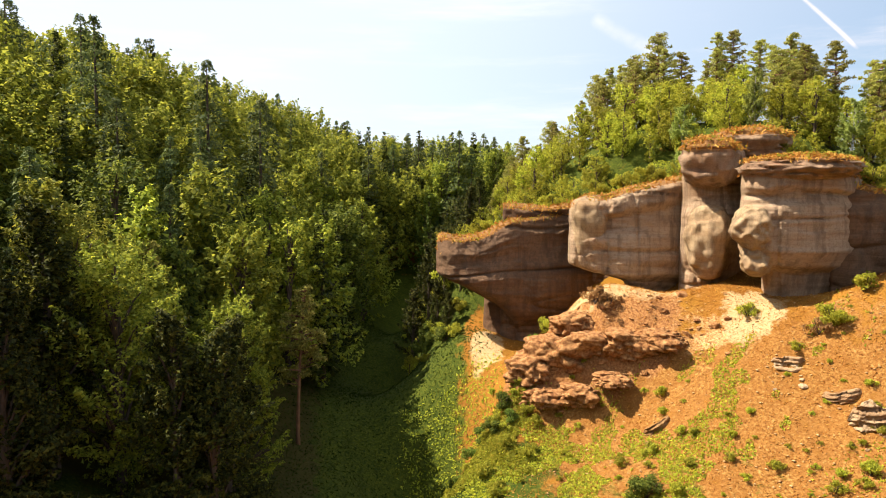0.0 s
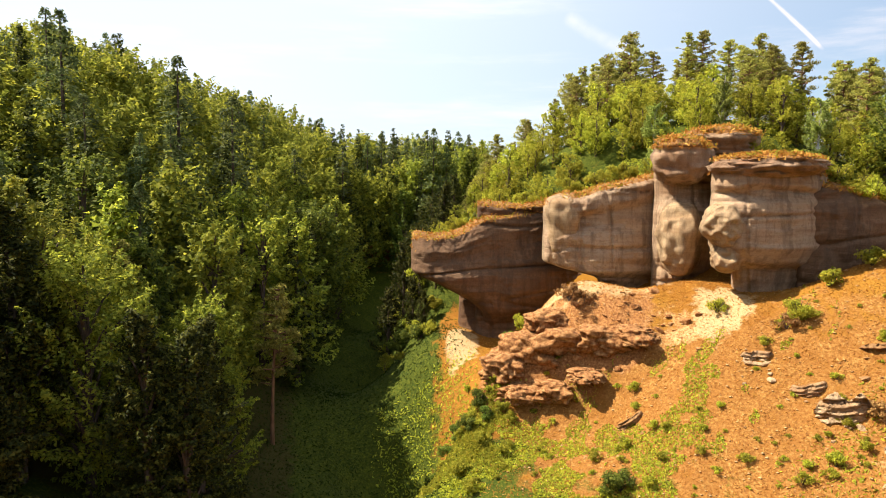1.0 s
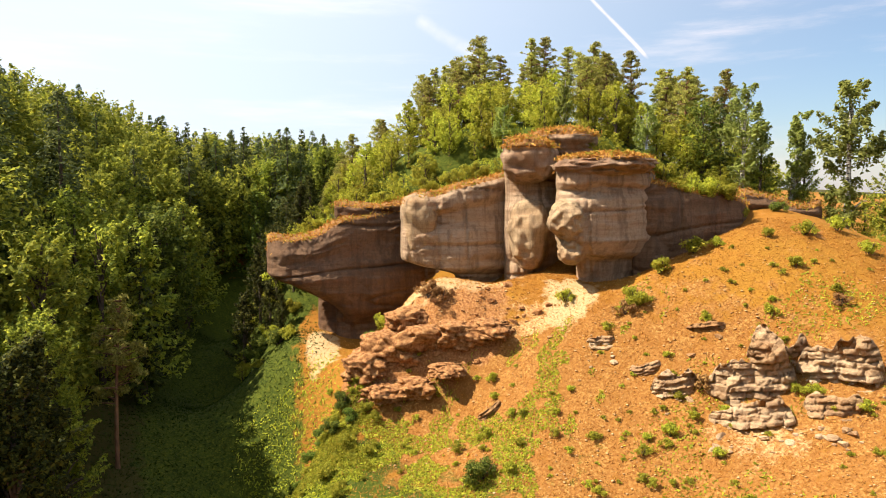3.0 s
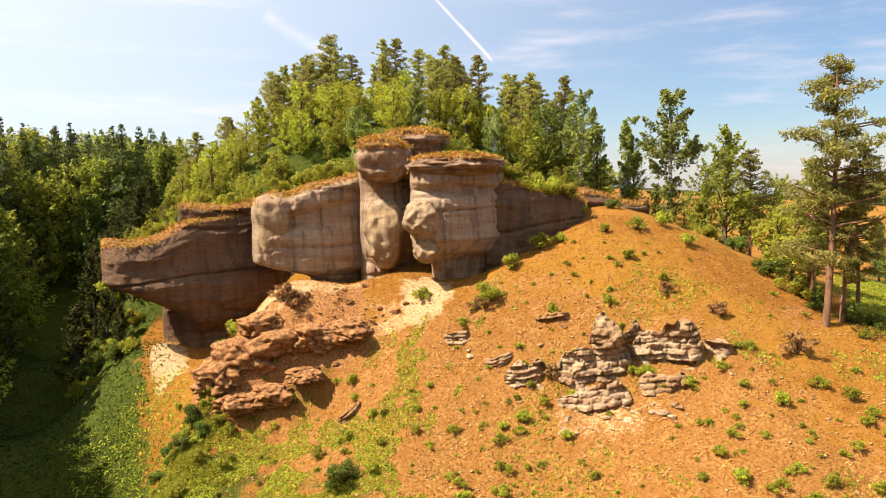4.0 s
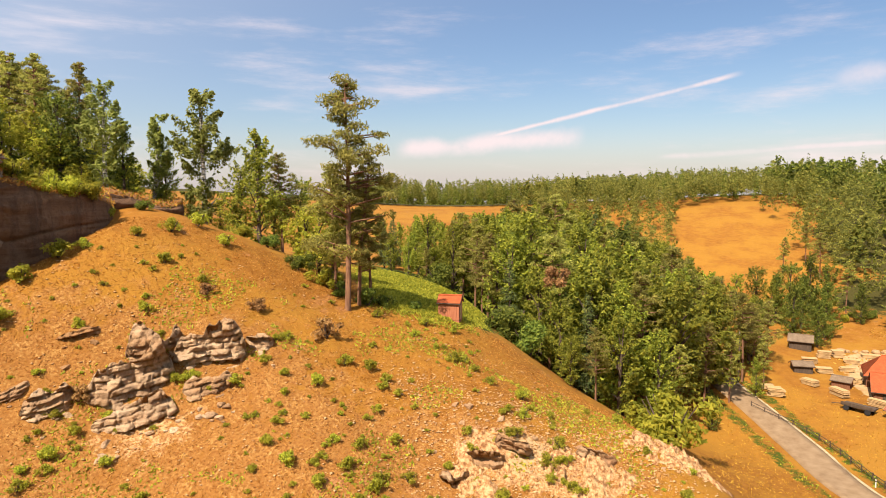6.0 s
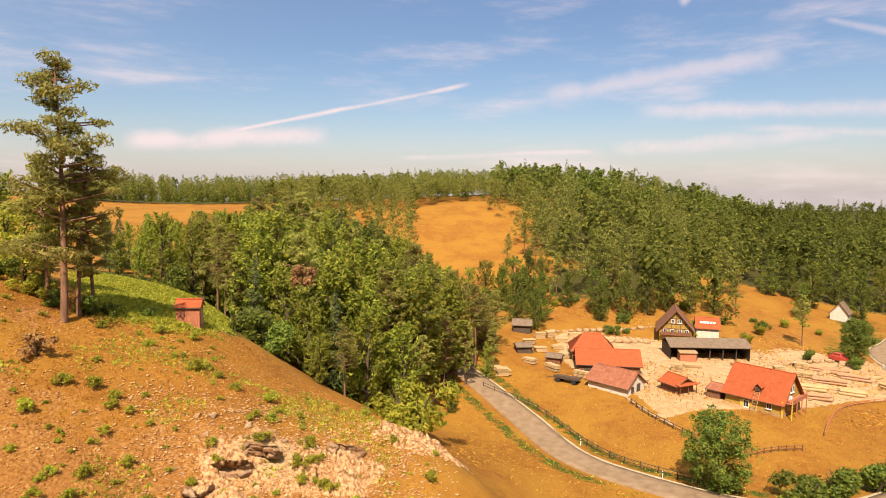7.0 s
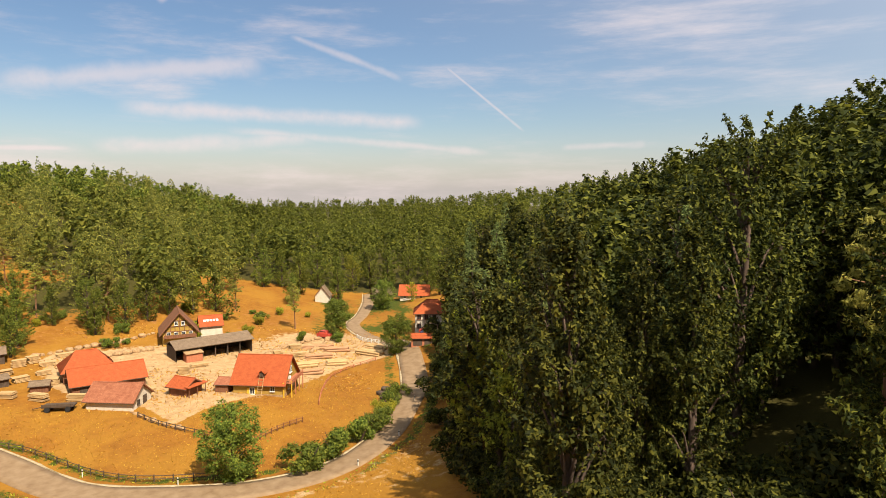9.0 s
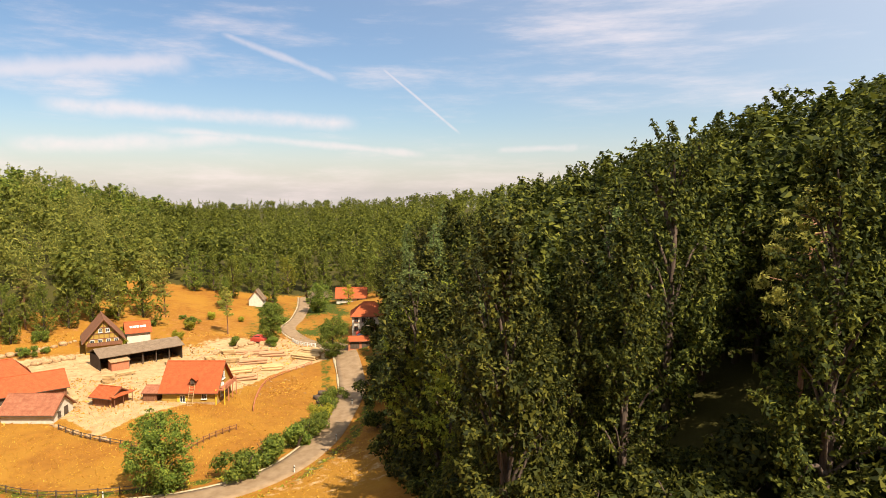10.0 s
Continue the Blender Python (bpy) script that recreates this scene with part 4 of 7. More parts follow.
def rock_hump(b0, b1, d0, d1, cell, rise, parent, mat, seed):
    """A rugged patch of broken rock or clods: tilted facets that break through the slope."""
    rng = np.random.default_rng(seed)
    wide, deep = math.radians(b1 - b0) * (d0 + d1) / 2, d1 - d0
    u, v = np.meshgrid(np.linspace(-1, 1, int(wide / 0.11)), np.linspace(-1, 1, int(deep / 0.11)))
    bb, dd = (b0 + b1) / 2 + u * (b1 - b0) / 2, (d0 + d1) / 2 + v * deep / 2
    x, y = dd * np.sin(np.radians(bb)), dd * np.cos(np.radians(bb))
    base = land(x, y)
    sx, sy = u * wide / 2 + 0.25 * fbm(x, y, 0 * x, 0.9, 3, seed), v * deep / 2 + 0.25 * fbm(x, y, 0 * x, 0.9, 3, seed + 1)
    h = np.zeros(x.shape)
    for size, weight in ((cell * 2.6, 0.8), (cell, 0.9), (cell * 0.5, 0.8)):
        n = int(wide * deep / size**2) + 4
        px, py = rng.uniform(-wide / 2, wide / 2, n), rng.uniform(-deep / 2, deep / 2, n)
        tall, tx, ty = rng.random(n) * min(1.0, 1.4 * size), rng.normal(size=n) * 0.4, 0.6 * rng.random(n) - 0.25
        near = np.stack([((r[:, None] - px) ** 2 + (q[:, None] - py) ** 2).argmin(1) for r, q in zip(sx, sy)])
        h += weight * (rise * 0.5 * tall[near] + (sx - px[near]) * tx[near] + (sy - py[near]) * ty[near])
    m = step(1 - np.hypot(u, v) ** 2.0 + 0.9 * fbm(x, y, 0 * x, 3.0, 4, seed + 2), 0.0, 1.0)
    z = base + m * (h - 0.25 * rise) - 0.3 * (1 - m) + 0.12 * fbm(x, y, 0 * x, 0.4, 2, seed + 3)
    a, c = x.shape
    i, j = np.meshgrid(np.arange(a - 1), np.arange(c - 1), indexing="ij")
    f = np.stack([i * c + j, i * c + j + 1, (i + 1) * c + j + 1, (i + 1) * c + j], -1).reshape(-1, 4)
    put("broken_rock", mesh_of("broken_rock", np.stack([x, y, z], -1).reshape(-1, 3), f), mat, parent)


def scree(parent, n, b0, b1, d0, d1, size, mat):
    """Broken stones below a ledge."""
    for _ in range(n):
        sb, sd, q = b0 + (b1 - b0) * ROCKS.random(), d0 + (d1 - d0) * ROCKS.random(), size * (0.4 + ROCKS.random() ** 2)
        x, y, _z = polar(sb, sd)
        hull_rock("rock", sb, sd, float(land(np.array([x]), np.array([y]))[0]) + 0.15 * q, q * 1.3, q, q * 0.75, parent, ROCKS, mat, ROCKS.normal() * 20, 14)


crag = thing("rock_outcrop", "craggy grey limestone outcrop with dark joints in the dry slope", "rock", "outcrops")
crag_face("main_face", 36.4, 43.6, 53.0, 4.6, crag, ROCK_GREY, 0.55, 0.16, 2.0, 1.3, 0.6, 1.6)
crag_face("foot_ledge", 36.7, 43.5, 51.4, 2.1, crag, ROCK_GREY, 0.5, 0.05, 3.4, 1.2, 0.5, 0.7, 1.2)
crag_face("cleft_wall", 43.0, 49.2, 54.0, 4.2, crag, ROCK_GREY, 0.5, 0.1, 4.1, 1.0, 0.6, 1.6)
crag_face("side_ledge", 43.6, 48.0, 52.0, 1.7, crag, ROCK_GREY, 0.45, 0.05, 5.7, 1.4, 0.45, 0.7, 1.2)
crag_face("upper_block", 39.5, 44.2, 55.2, 3.6, crag, ROCK_GREY, 0.6, 0.15, 6.3, 1.3, 0.6, 1.6)
scree(crag, 34, 37, 48, 49.6, 51.4, 0.3, ROCK_GREY)
for lb0, lb1, ld, lrise, lbed, lmat, llabel in ((32.2, 36.2, 53.6, 1.5, 0.28, ROCK_GREY, "thin-bedded grey rock ledge in the dry grass"), (30.4, 33.4, 55.4, 0.7, 0.25, ROCK_PINK, "low pink rock ledge in the dry grass"),
                                               (26.8, 29.6, 57.4, 0.9, 0.3, ROCK_GREY, "small grey rock step below the cliff"), (34.6, 38.4, 57.8, 0.7, 0.25, ROCK_RUST, "low rusty ledge in the dry grass"),
                                               (48.8, 51.4, 55.4, 0.9, 0.3, ROCK_GREY, "small grey rock ledge beside the outcrop"), (17.4, 19.8, 55.4, 0.8, 0.35, ROCK_RUST, "rusty boulder ledge in the green weeds")):
    ledge = thing("rock_outcrop", llabel, "rock", "outcrops")
    crag_face("ledge", lb0, lb1, ld, lrise * 1.3, ledge, lmat, lbed, 0.05, lb0, 1.3, 0.3, 0.6, 2.0)
    scree(ledge, 5, lb0, lb1, ld - 1.6, ld - 0.2, 0.22, lmat)
hump = thing("rock_outcrop", "broken pink rock ledge over a pale scar and dark hollows", "rock", "outcrops")
for hb0, hb1, hd, hrise, hseed in ((67.6, 71.6, 46.4, 1.7, 2.6), (70.4, 74.0, 47.8, 1.6, 3.8), (77.6, 81.4, 48.8, 1.2, 5.1), (65.4, 68.4, 44.8, 1.3, 1.2)):
    crag_face("ledge", hb0, hb1, hd, hrise, hump, ROCK_PINK, 0.5, -0.45, hseed, 0.8, 0.5, 0.6, 2.0)
scree(hump, 40, 64, 86, 43.5, 52.5, 0.28, ROCK_PINK)
rock_hump(64, 76, 42.8, 50.5, 0.8, 0.9, hump, BROKEN, 71)
rock_hump(72, 84, 44.5, 51.5, 0.7, 0.7, hump, BROKEN, 76)
rock_hump(79, 91, 49.5, 57.0, 0.7, 0.6, hump, BROKEN, 72)
bank = thing("rock_outcrop", "slumped bank of rusty earth with thin broken beds", "rock", "outcrops")
for kb, kd, kw, kh, kseed in ((7.6, 62.6, 1.9, 1.7, 1.3), (10.2, 63.0, 2.4, 2.1, 2.2), (13.2, 62.6, 2.6, 1.9, 3.1), (16.2, 62.2, 2.2, 1.6, 4.6), (9.0, 60.8, 1.6, 1.1, 5.4), (12.0, 60.6, 1.7, 1.2, 6.2), (19.0, 62.0, 2.0, 1.2, 7.9), (15.0, 60.6, 1.3, 0.8, 8.8), (11.6, 64.6, 2.2, 1.5, 9.7)):
    kx, ky, _z = polar(kb, kd)
    rock_body("clod", kb, kd, float(land(np.array([kx]), np.array([ky]))[0]) - 0.3 * kh, kw, 1.7, 0.8 * kh, bank, 2.6, 2.4, 1.15, kseed, 1.0, BROKEN_RUST, 90, 20 * math.sin(kseed), beds=0.3)
scree(bank, 60, 6, 24, 59.4, 66.0, 0.34, BROKEN_RUST)

# ---------------------------------------------------------------- plants
RNG = np.random.default_rng(7)


def leaf_cards(centres, normals, sizes, rng, narrow=0.55):
    """Small pointed leaf sprays: one triangle at each place."""
    n = len(centres)
    t = rng.normal(size=(n, 3))
    t -= (t * normals).sum(1, keepdims=True) * normals
    t /= np.linalg.norm(t, axis=1, keepdims=True) + 1e-9
    s = np.cross(normals, t)
    L, W = sizes[:, None], sizes[:, None] * narrow
    p = np.stack([centres - t * L * 0.45 - s * W * 0.5, centres - t * L * 0.3 + s * W * 0.55, centres + t * L * 0.6], 1)
    return p.reshape(-1, 3), np.arange(n * 3).reshape(n, 3)


def unit(v):
    return v / (np.linalg.norm(v, axis=-1, keepdims=True) + 1e-9)


def tube(path, radii, sides=6):
    """Verts and quads of a tapered tube along a path."""
    path, radii = np.asarray(path, float), np.asarray(radii, float)
    d = unit(np.gradient(path, axis=0))
    a = unit(np.cross(d, (0.31, 0.95, 0.05)))
    b = np.cross(d, a)
    ang = np.linspace(0, 2 * np.pi, sides, endpoint=False)
    ring = a[:, None] * np.cos(ang)[:, None] + b[:, None] * np.sin(ang)[:, None]
    v = (path[:, None] + ring * radii[:, None, None]).reshape(-1, 3)
    i, j = np.meshgrid(np.arange(len(path) - 1), np.arange(sides), indexing="ij")
    k = (j + 1) % sides
    return v, np.stack([i * sides + j, i * sides + k, (i + 1) * sides + k, (i + 1) * sides + j], -1).reshape(-1, 4)


def merge(pieces):
    vs, fs, n = [], [], 0
    for v, f in pieces:
        vs.append(v)
        fs.append(f + n)
        n += len(v)
    return np.concatenate(vs), np.concatenate(fs)


def broad_tree(rng, h, r, leaves, size, low=0.18, clumps=42, cone=False, plume=1.0, tight=1.0):
    """Trunk with limbs, and a crown of leaf clumps with gaps between them."""
    lean = rng.normal(size=2) * 0.02 * h
    ts = np.linspace(0, 1, 7)
    path = np.stack([lean[0] * ts**2, lean[1] * ts**2, ts * h * 0.86], -1)
    wood = [tube(path, 0.022 * h * (1 - 0.85 * ts) + 0.02, 7)]
    zs = low + (1 - low) * rng.random(clumps) ** 0.85
    env = np.sin(np.pi * np.clip((zs - low * 0.6) / (1.06 - low * 0.6), 0, 1)) ** 0.55
    if cone:
        env = np.clip((1.03 - zs) * 1.25, 0.05, 1) ** 0.7 * np.clip(0.35 + zs * 4, 0, 1)
    ang = rng.random(clumps) * 2 * np.pi
    rad = r * env * np.sqrt(rng.random(clumps)) * 0.86
    cen = np.stack([np.cos(ang) * rad + lean[0] * zs**2, np.sin(ang) * rad + lean[1] * zs**2, zs * h * 0.95], -1)
    cr = tight * r * (0.2 + 0.17 * rng.random(clumps)) * (0.65 + 0.35 * env)
    for c in cen[::5]:
        base = np.array([lean[0] * 0.3, lean[1] * 0.3, max(0.12 * h, c[2] - 0.16 * h - 0.4 * np.hypot(*c[:2]))])
        k = np.linspace(0, 1, 4)[:, None]
        wood.append(tube(base + (c - base) * k + np.array([0, 0, 1]) * np.sin(k * np.pi) * 0.04 * h, 0.008 * h * (1 - 0.8 * k[:, 0]) + 0.01, 4))
    # each clump is a rising plume of sprays that thins towards its tip
    out = unit(np.c_[cen[:, :2] - lean * (zs**2)[:, None], np.zeros(clumps)])
    rise = unit(out * (0.25 + 0.75 * rng.random((clumps, 1))) + np.array([0, 0, 1]) * (0.45 + 0.7 * zs[:, None]) + rng.normal(size=(clumps, 3)) * 0.22)
    pick = rng.choice(clumps, leaves, p=cr**2 / (cr**2).sum())
    t = rng.random(leaves) ** 1.15
    d = unit(rng.normal(size=(leaves, 3)))
    d[:, 2] = np.where(d[:, 2] < -0.5, -d[:, 2], d[:, 2])
    wide = cr[pick] * np.clip(1.05 - t, 0.04, 1) ** 0.7 * (0.45 + 0.6 * rng.random(leaves))
    pos = cen[pick] + rise[pick] * (cr[pick] * plume * (2.3 * t - 0.8))[:, None] + d * wide[:, None]
    nrm = unit(d * 0.8 + rise[pick] * 0.35 + rng.normal(size=(leaves, 3)) * 0.5 + np.array([0, 0, 0.35]))
    return merge(wood), leaf_cards(pos, nrm, size * (0.6 + 0.8 * rng.random(leaves)), rng, 0.62)


def spruce_tree(rng, h, r, leaves, size):
    """Conifer with whorls of drooping boughs."""
    ts = np.linspace(0, 1, 6)
    wood = [tube(np.stack([0 * ts, 0 * ts, ts * h * 0.97], -1), 0.016 * h * (1 - 0.93 * ts) + 0.015, 6)]
    k = 1 - np.sqrt(rng.random(leaves)) * 0.93
    k = np.where(rng.random(leaves) < 0.12, 0.75 + 0.25 * rng.random(leaves), k)
    tiers = max(10, int(h * 0.9))
    tier = np.floor(k * tiers)
    z = h * (0.06 + 0.94 * (tier + 0.75 * rng.random(leaves)) / tiers)
    lobes = rng.random((tiers + 2, 9)) * 2 * np.pi
    long = 0.7 + 0.5 * rng.random((tiers + 2, 9))
    which = rng.integers(0, 9, leaves)
    a = lobes[tier.astype(int), which] + rng.normal(size=leaves) * 0.28
    reach = (r * np.clip(1 - z / h, 0, 1) ** 0.68 + 0.1) * long[tier.astype(int), which]
    q = np.sqrt(rng.random(leaves)) * reach
    pos = np.stack([np.cos(a) * q, np.sin(a) * q, z - 0.3 * q + 0.06 * q**2 / (r + 0.1) + rng.normal(size=leaves) * 0.08], -1)
    nrm = unit(np.stack([np.cos(a) * 0.5, np.sin(a) * 0.5, 0.75 + 0 * a], -1) + rng.normal(size=(leaves, 3)) * 0.45)
    sz = size * (0.45 + 0.6 * rng.random(leaves)) * (0.5 + 0.5 * np.clip(1 - z / h, 0, 1) ** 0.5)
    return merge(wood), leaf_cards(pos, nrm, sz, rng, 0.45)


def pine_tree(rng, h, r, leaves, size, bare=0.5):
    """Scots pine: a long bare stem and flat, ragged needle clouds."""
    lean = rng.normal(size=2) * 0.04 * h
    ts = np.linspace(0, 1, 8)
    path = np.stack([lean[0] * ts**2, lean[1] * ts**2, ts * h * 0.96], -1)
    wood = [tube(path, 0.013 * h * (1 - 0.85 * ts) + 0.02, 7)]
    n = 76
    zs = bare + (1 - bare) * ((np.arange(n) + rng.random(n)) / n) ** 0.85
    ang = rng.random(n) * 2 * np.pi
    rad = r * (0.1 + 0.95 * rng.random(n)) * np.sin(np.pi * np.clip(0.25 + 0.7 * (zs - bare) / (1 - bare), 0, 1)) ** 0.9
    cen = np.stack([np.cos(ang) * rad + lean[0] * zs**2, np.sin(ang) * rad + lean[1] * zs**2, zs * h], -1)
    cr = r * (0.11 + 0.15 * rng.random(n)) * np.clip(1.35 - 0.6 * zs, 0.5, 1)
    for c, z in zip(cen, zs):
        base = np.array([lean[0] * z**2, lean[1] * z**2, c[2] - 0.25 * np.hypot(*c[:2])])
        k = np.linspace(0, 1, 3)[:, None]
        wood.append(tube(base + (c - base) * k, 0.005 * h * (1 - 0.8 * k[:, 0]) + 0.01, 4))
    pick = rng.choice(n, leaves, p=cr**2 / (cr**2).sum())
    d = unit(rng.normal(size=(leaves, 3)))
    pos = cen[pick] + d * cr[pick][:, None] * (0.4 + 0.65 * rng.random((leaves, 1))) * np.array([1.3, 1.3, 0.6])
    nrm = unit(d + rng.normal(size=(leaves, 3)) * 0.7 + np.array([0, 0, 0.3]))
    return merge(wood), leaf_cards(pos, nrm, size * (0.6 + 0.8 * rng.random(leaves)), rng, 0.32)


def bush_plant(rng, h, r, leaves, size):
    wood = []
    for _ in range(6):
        a, k = rng.random() * 2 * np.pi, np.linspace(0, 1, 4)[:, None]
        wood.append(tube(np.array([np.cos(a) * r * 0.7, np.sin(a) * r * 0.7, h * 0.8]) * k, 0.03 * h * (1 - 0.8 * k[:, 0]) + 0.005, 4))
    n = 14
    cen = np.stack([rng.normal(size=n) * r * 0.42, rng.normal(size=n) * r * 0.42, h * (0.25 + 0.55 * rng.random(n))], -1)
    pick = rng.integers(0, n, leaves)
    d = unit(rng.normal(size=(leaves, 3)))
    pos = cen[pick] + d * (r * 0.42) * (0.4 + 0.6 * rng.random((leaves, 1))) * np.array([1, 1, 0.8 * h / (2 * r) + 0.3])
    pos[:, 2] = np.abs(pos[:, 2]) + 0.02
    nrm = unit(d + rng.normal(size=(leaves, 3)) * 0.6 + np.array([0, 0, 0.4]))
    return merge(wood), leaf_cards(pos, nrm, size * (0.6 + 0.8 * rng.random(leaves)), rng, 0.6)


PROTO = {}


def model(key, kind, shape, bark, leaf, label, category, group):
    """A plant with its parts; the first one planted is the model itself."""
    wood, crown = shape
    PROTO.setdefault(key, []).append(crown)
    ob = thing(kind, label, category, group)
    put("trunk", mesh_of("trunk", *wood), bark, ob, smooth=True)
    put("crown", mesh_of("crown", *crown), leaf, ob)
    return ob


def make_models():
    r = RNG
    M = {}
    wood, tall = "trees of the wood", "tall broadleaf tree in the wood, shade put into its leaf colour"
    M["broad_near"] = [model("broad_near", "broadleaf_tree", broad_tree(r, 18, r0, 16000, 0.29, 0.03, 150, cone, 1.45, 0.66), BARK, LEAF_SHADED, tall, "tree", wood) for r0, cone in ((4.4, True), (4.8, False), (3.9, True), (4.2, True))]
    M["broad_shaded"] = [model("broad_shaded", "broadleaf_tree", broad_tree(r, 17, r0, 5200, 0.44, 0.03, 100, cone, 1.25, 0.78), BARK, LEAF_SHADED, "broadleaf tree in the wood with shade darkened into its leaves", "tree", wood) for r0, cone in ((4.4, False), (4.0, True))]
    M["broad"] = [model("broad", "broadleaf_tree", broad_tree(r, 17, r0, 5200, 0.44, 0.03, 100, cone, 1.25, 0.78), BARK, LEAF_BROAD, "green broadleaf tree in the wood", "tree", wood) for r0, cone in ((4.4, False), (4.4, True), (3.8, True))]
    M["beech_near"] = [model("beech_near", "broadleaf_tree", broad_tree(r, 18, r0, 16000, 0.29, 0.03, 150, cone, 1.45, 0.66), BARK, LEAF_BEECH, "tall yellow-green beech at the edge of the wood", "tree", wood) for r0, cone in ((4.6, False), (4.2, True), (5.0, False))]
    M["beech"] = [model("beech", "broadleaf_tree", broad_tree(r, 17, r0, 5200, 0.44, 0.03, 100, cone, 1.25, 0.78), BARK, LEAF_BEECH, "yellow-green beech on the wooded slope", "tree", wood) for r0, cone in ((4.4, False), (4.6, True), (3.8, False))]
    M["light"] = [model("light", "young_tree", broad_tree(r, 7, r0 * 1.12, 2400, 0.28, 0.03, 60, False, 0.55), BARK, LEAF_LIGHT, "bright yellow-green young broadleaf tree", "tree", "young trees above the cliff") for r0 in (2.3, 2.8, 2.0)]
    M["spruce"] = [model("spruce", "spruce_tree", spruce_tree(r, 20, r0, 4000, 0.75), BARK, NEEDLE, "dark green spruce in the wood", "tree", wood) for r0 in (5.0, 4.2)]
    M["pine"] = [model("pine", "pine_tree", pine_tree(r, 14, r0, 4200, 0.36, 0.38), BARK_PINE, NEEDLE_PINE, "scots pine with a reddish stem", "tree", "pines") for r0 in (2.5, 2.9, 2.2)]
    M["pine_big"] = [model("pine_big", "pine_tree", pine_tree(r, 14, r0, 9000, 0.27, 0.25), BARK_PINE, NEEDLE_PINE, "tall scots pine with a thin ragged crown", "tree", "pines") for r0 in (3.0, 2.6)]
    M["birch"] = [model("birch", "birch_tree", broad_tree(r, 14, r0, 7000, 0.34, 0.12, 60), BARK_BIRCH, LEAF_BIRCH, "slender birch with thin airy foliage", "tree", "birches") for r0 in (2.2, 2.7)]
    M["round"] = [model("round", "garden_tree", broad_tree(r, 10, r0, 14000, 0.29, 0.02, 130, cone, 0.45), BARK, LEAF_GARDEN, "dense round broadleaf tree in the meadow", "tree", "trees of the village") for r0, cone in ((4.6, False), (3.8, False))]
    M["bush"] = [model("bush", "bush", bush_plant(r, 1.2, 0.75, 700, 0.17), BARK, LEAF_LIGHT, "small green bush on the dry slope", "bush", "bushes on the slope") for _ in range(3)]
    M["bush_big"] = [model("bush_big", "large_bush", bush_plant(r, 3.4, 2.2, 2600, 0.32), BARK, LEAF_GARDEN, "large green bush with dense leaves", "bush", "large bushes") for _ in range(3)]
    M["bush_shaded"] = [model("bush_shaded", "large_bush", bush_plant(r, 3.4, 2.2, 2400, 0.36), BARK, LEAF_SHADED, "leafy undergrowth with shade put into its leaf colour", "bush", "large bushes") for _ in range(2)]
    M["bush_yellow"] = [model("bush_yellow", "large_bush", bush_plant(r, 3.4, 2.2, 2600, 0.32), BARK, LEAF_LIGHT, "large yellow-green bush with dense leaves", "bush", "large bushes") for _ in range(2)]
    M["bush_dry"] = [model("bush_dry", "dry_bush", bush_plant(r, 1.6, 0.9, 800, 0.22), BARK, DRY, "withered brown bush on the slope", "bush", "dry bushes")]
    return M


MODELS = make_models()
_spent = set()


def plant(kind, x, y, scale=1.0, which=None, turn=None, z=None, label="", tall=1.0, tip=0.0):
    """Set a copy of a model on the land; the first use moves the model itself."""
    pool = MODELS[kind]
    src = pool[RNG.integers(len(pool)) if which is None else which]
    zz = float(land(np.array([x]), np.array([y]))[0]) - 0.1 if z is None else z
    m = Matrix.Translation((x, y, zz)) @ pose(0, 0, 0, 0, tip, 0) @ pose(0, 0, 0, 0, 0, RNG.random() * 360 if turn is None else turn)
    s = Matrix.Diagonal((scale, scale, scale * tall, 1))
    if src.name not in _spent:
        _spent.add(src.name)
        ob = src
    else:
        ob = copy_thing(src, m)
    ob.matrix_world = m @ s
    if label:
        ob["label"] = label
    return ob


def scatter(b0, b1, d0, d1, gap, rng, inside=None):
    """Jittered places between two bearings and two distances."""
    out = []
    b0r, b1r = math.radians(b0), math.radians(b1)
    d = d0
    while d < d1:
        nb = max(1, int((b1r - b0r) * d / gap))
        for i in range(nb):
            b = b0r + (b1r - b0r) * (i + rng.random()) / nb
            dd = d + (rng.random() - 0.5) * gap * 0.8
            if inside is None or inside(math.degrees(b), dd):
                out.append((dd * math.sin(b), dd * math.cos(b), dd))
        d += gap
    return out


def joined(name, trees, leaf, label, category="forest"):
    """Plants too many to tell apart: their crowns in one mesh."""
    vs, fs, n = [], [], 0
    for key, x, y, s in trees:
        v, f = PROTO[key][RNG.integers(len(PROTO[key]))]
        a = RNG.random() * 6.28
        c, q, z = math.cos(a) * s, math.sin(a) * s, float(land(np.array([x]), np.array([y]))[0])
        vs.append(np.stack([v[:, 0] * c - v[:, 1] * q + x, v[:, 0] * q + v[:, 1] * c + y, v[:, 2] * s + z], -1))
        fs.append(f + n)
        n += len(v)
    return tagged(put(name, mesh_of(name, np.concatenate(vs), np.concatenate(fs)), leaf), label, category, kind="stuff")


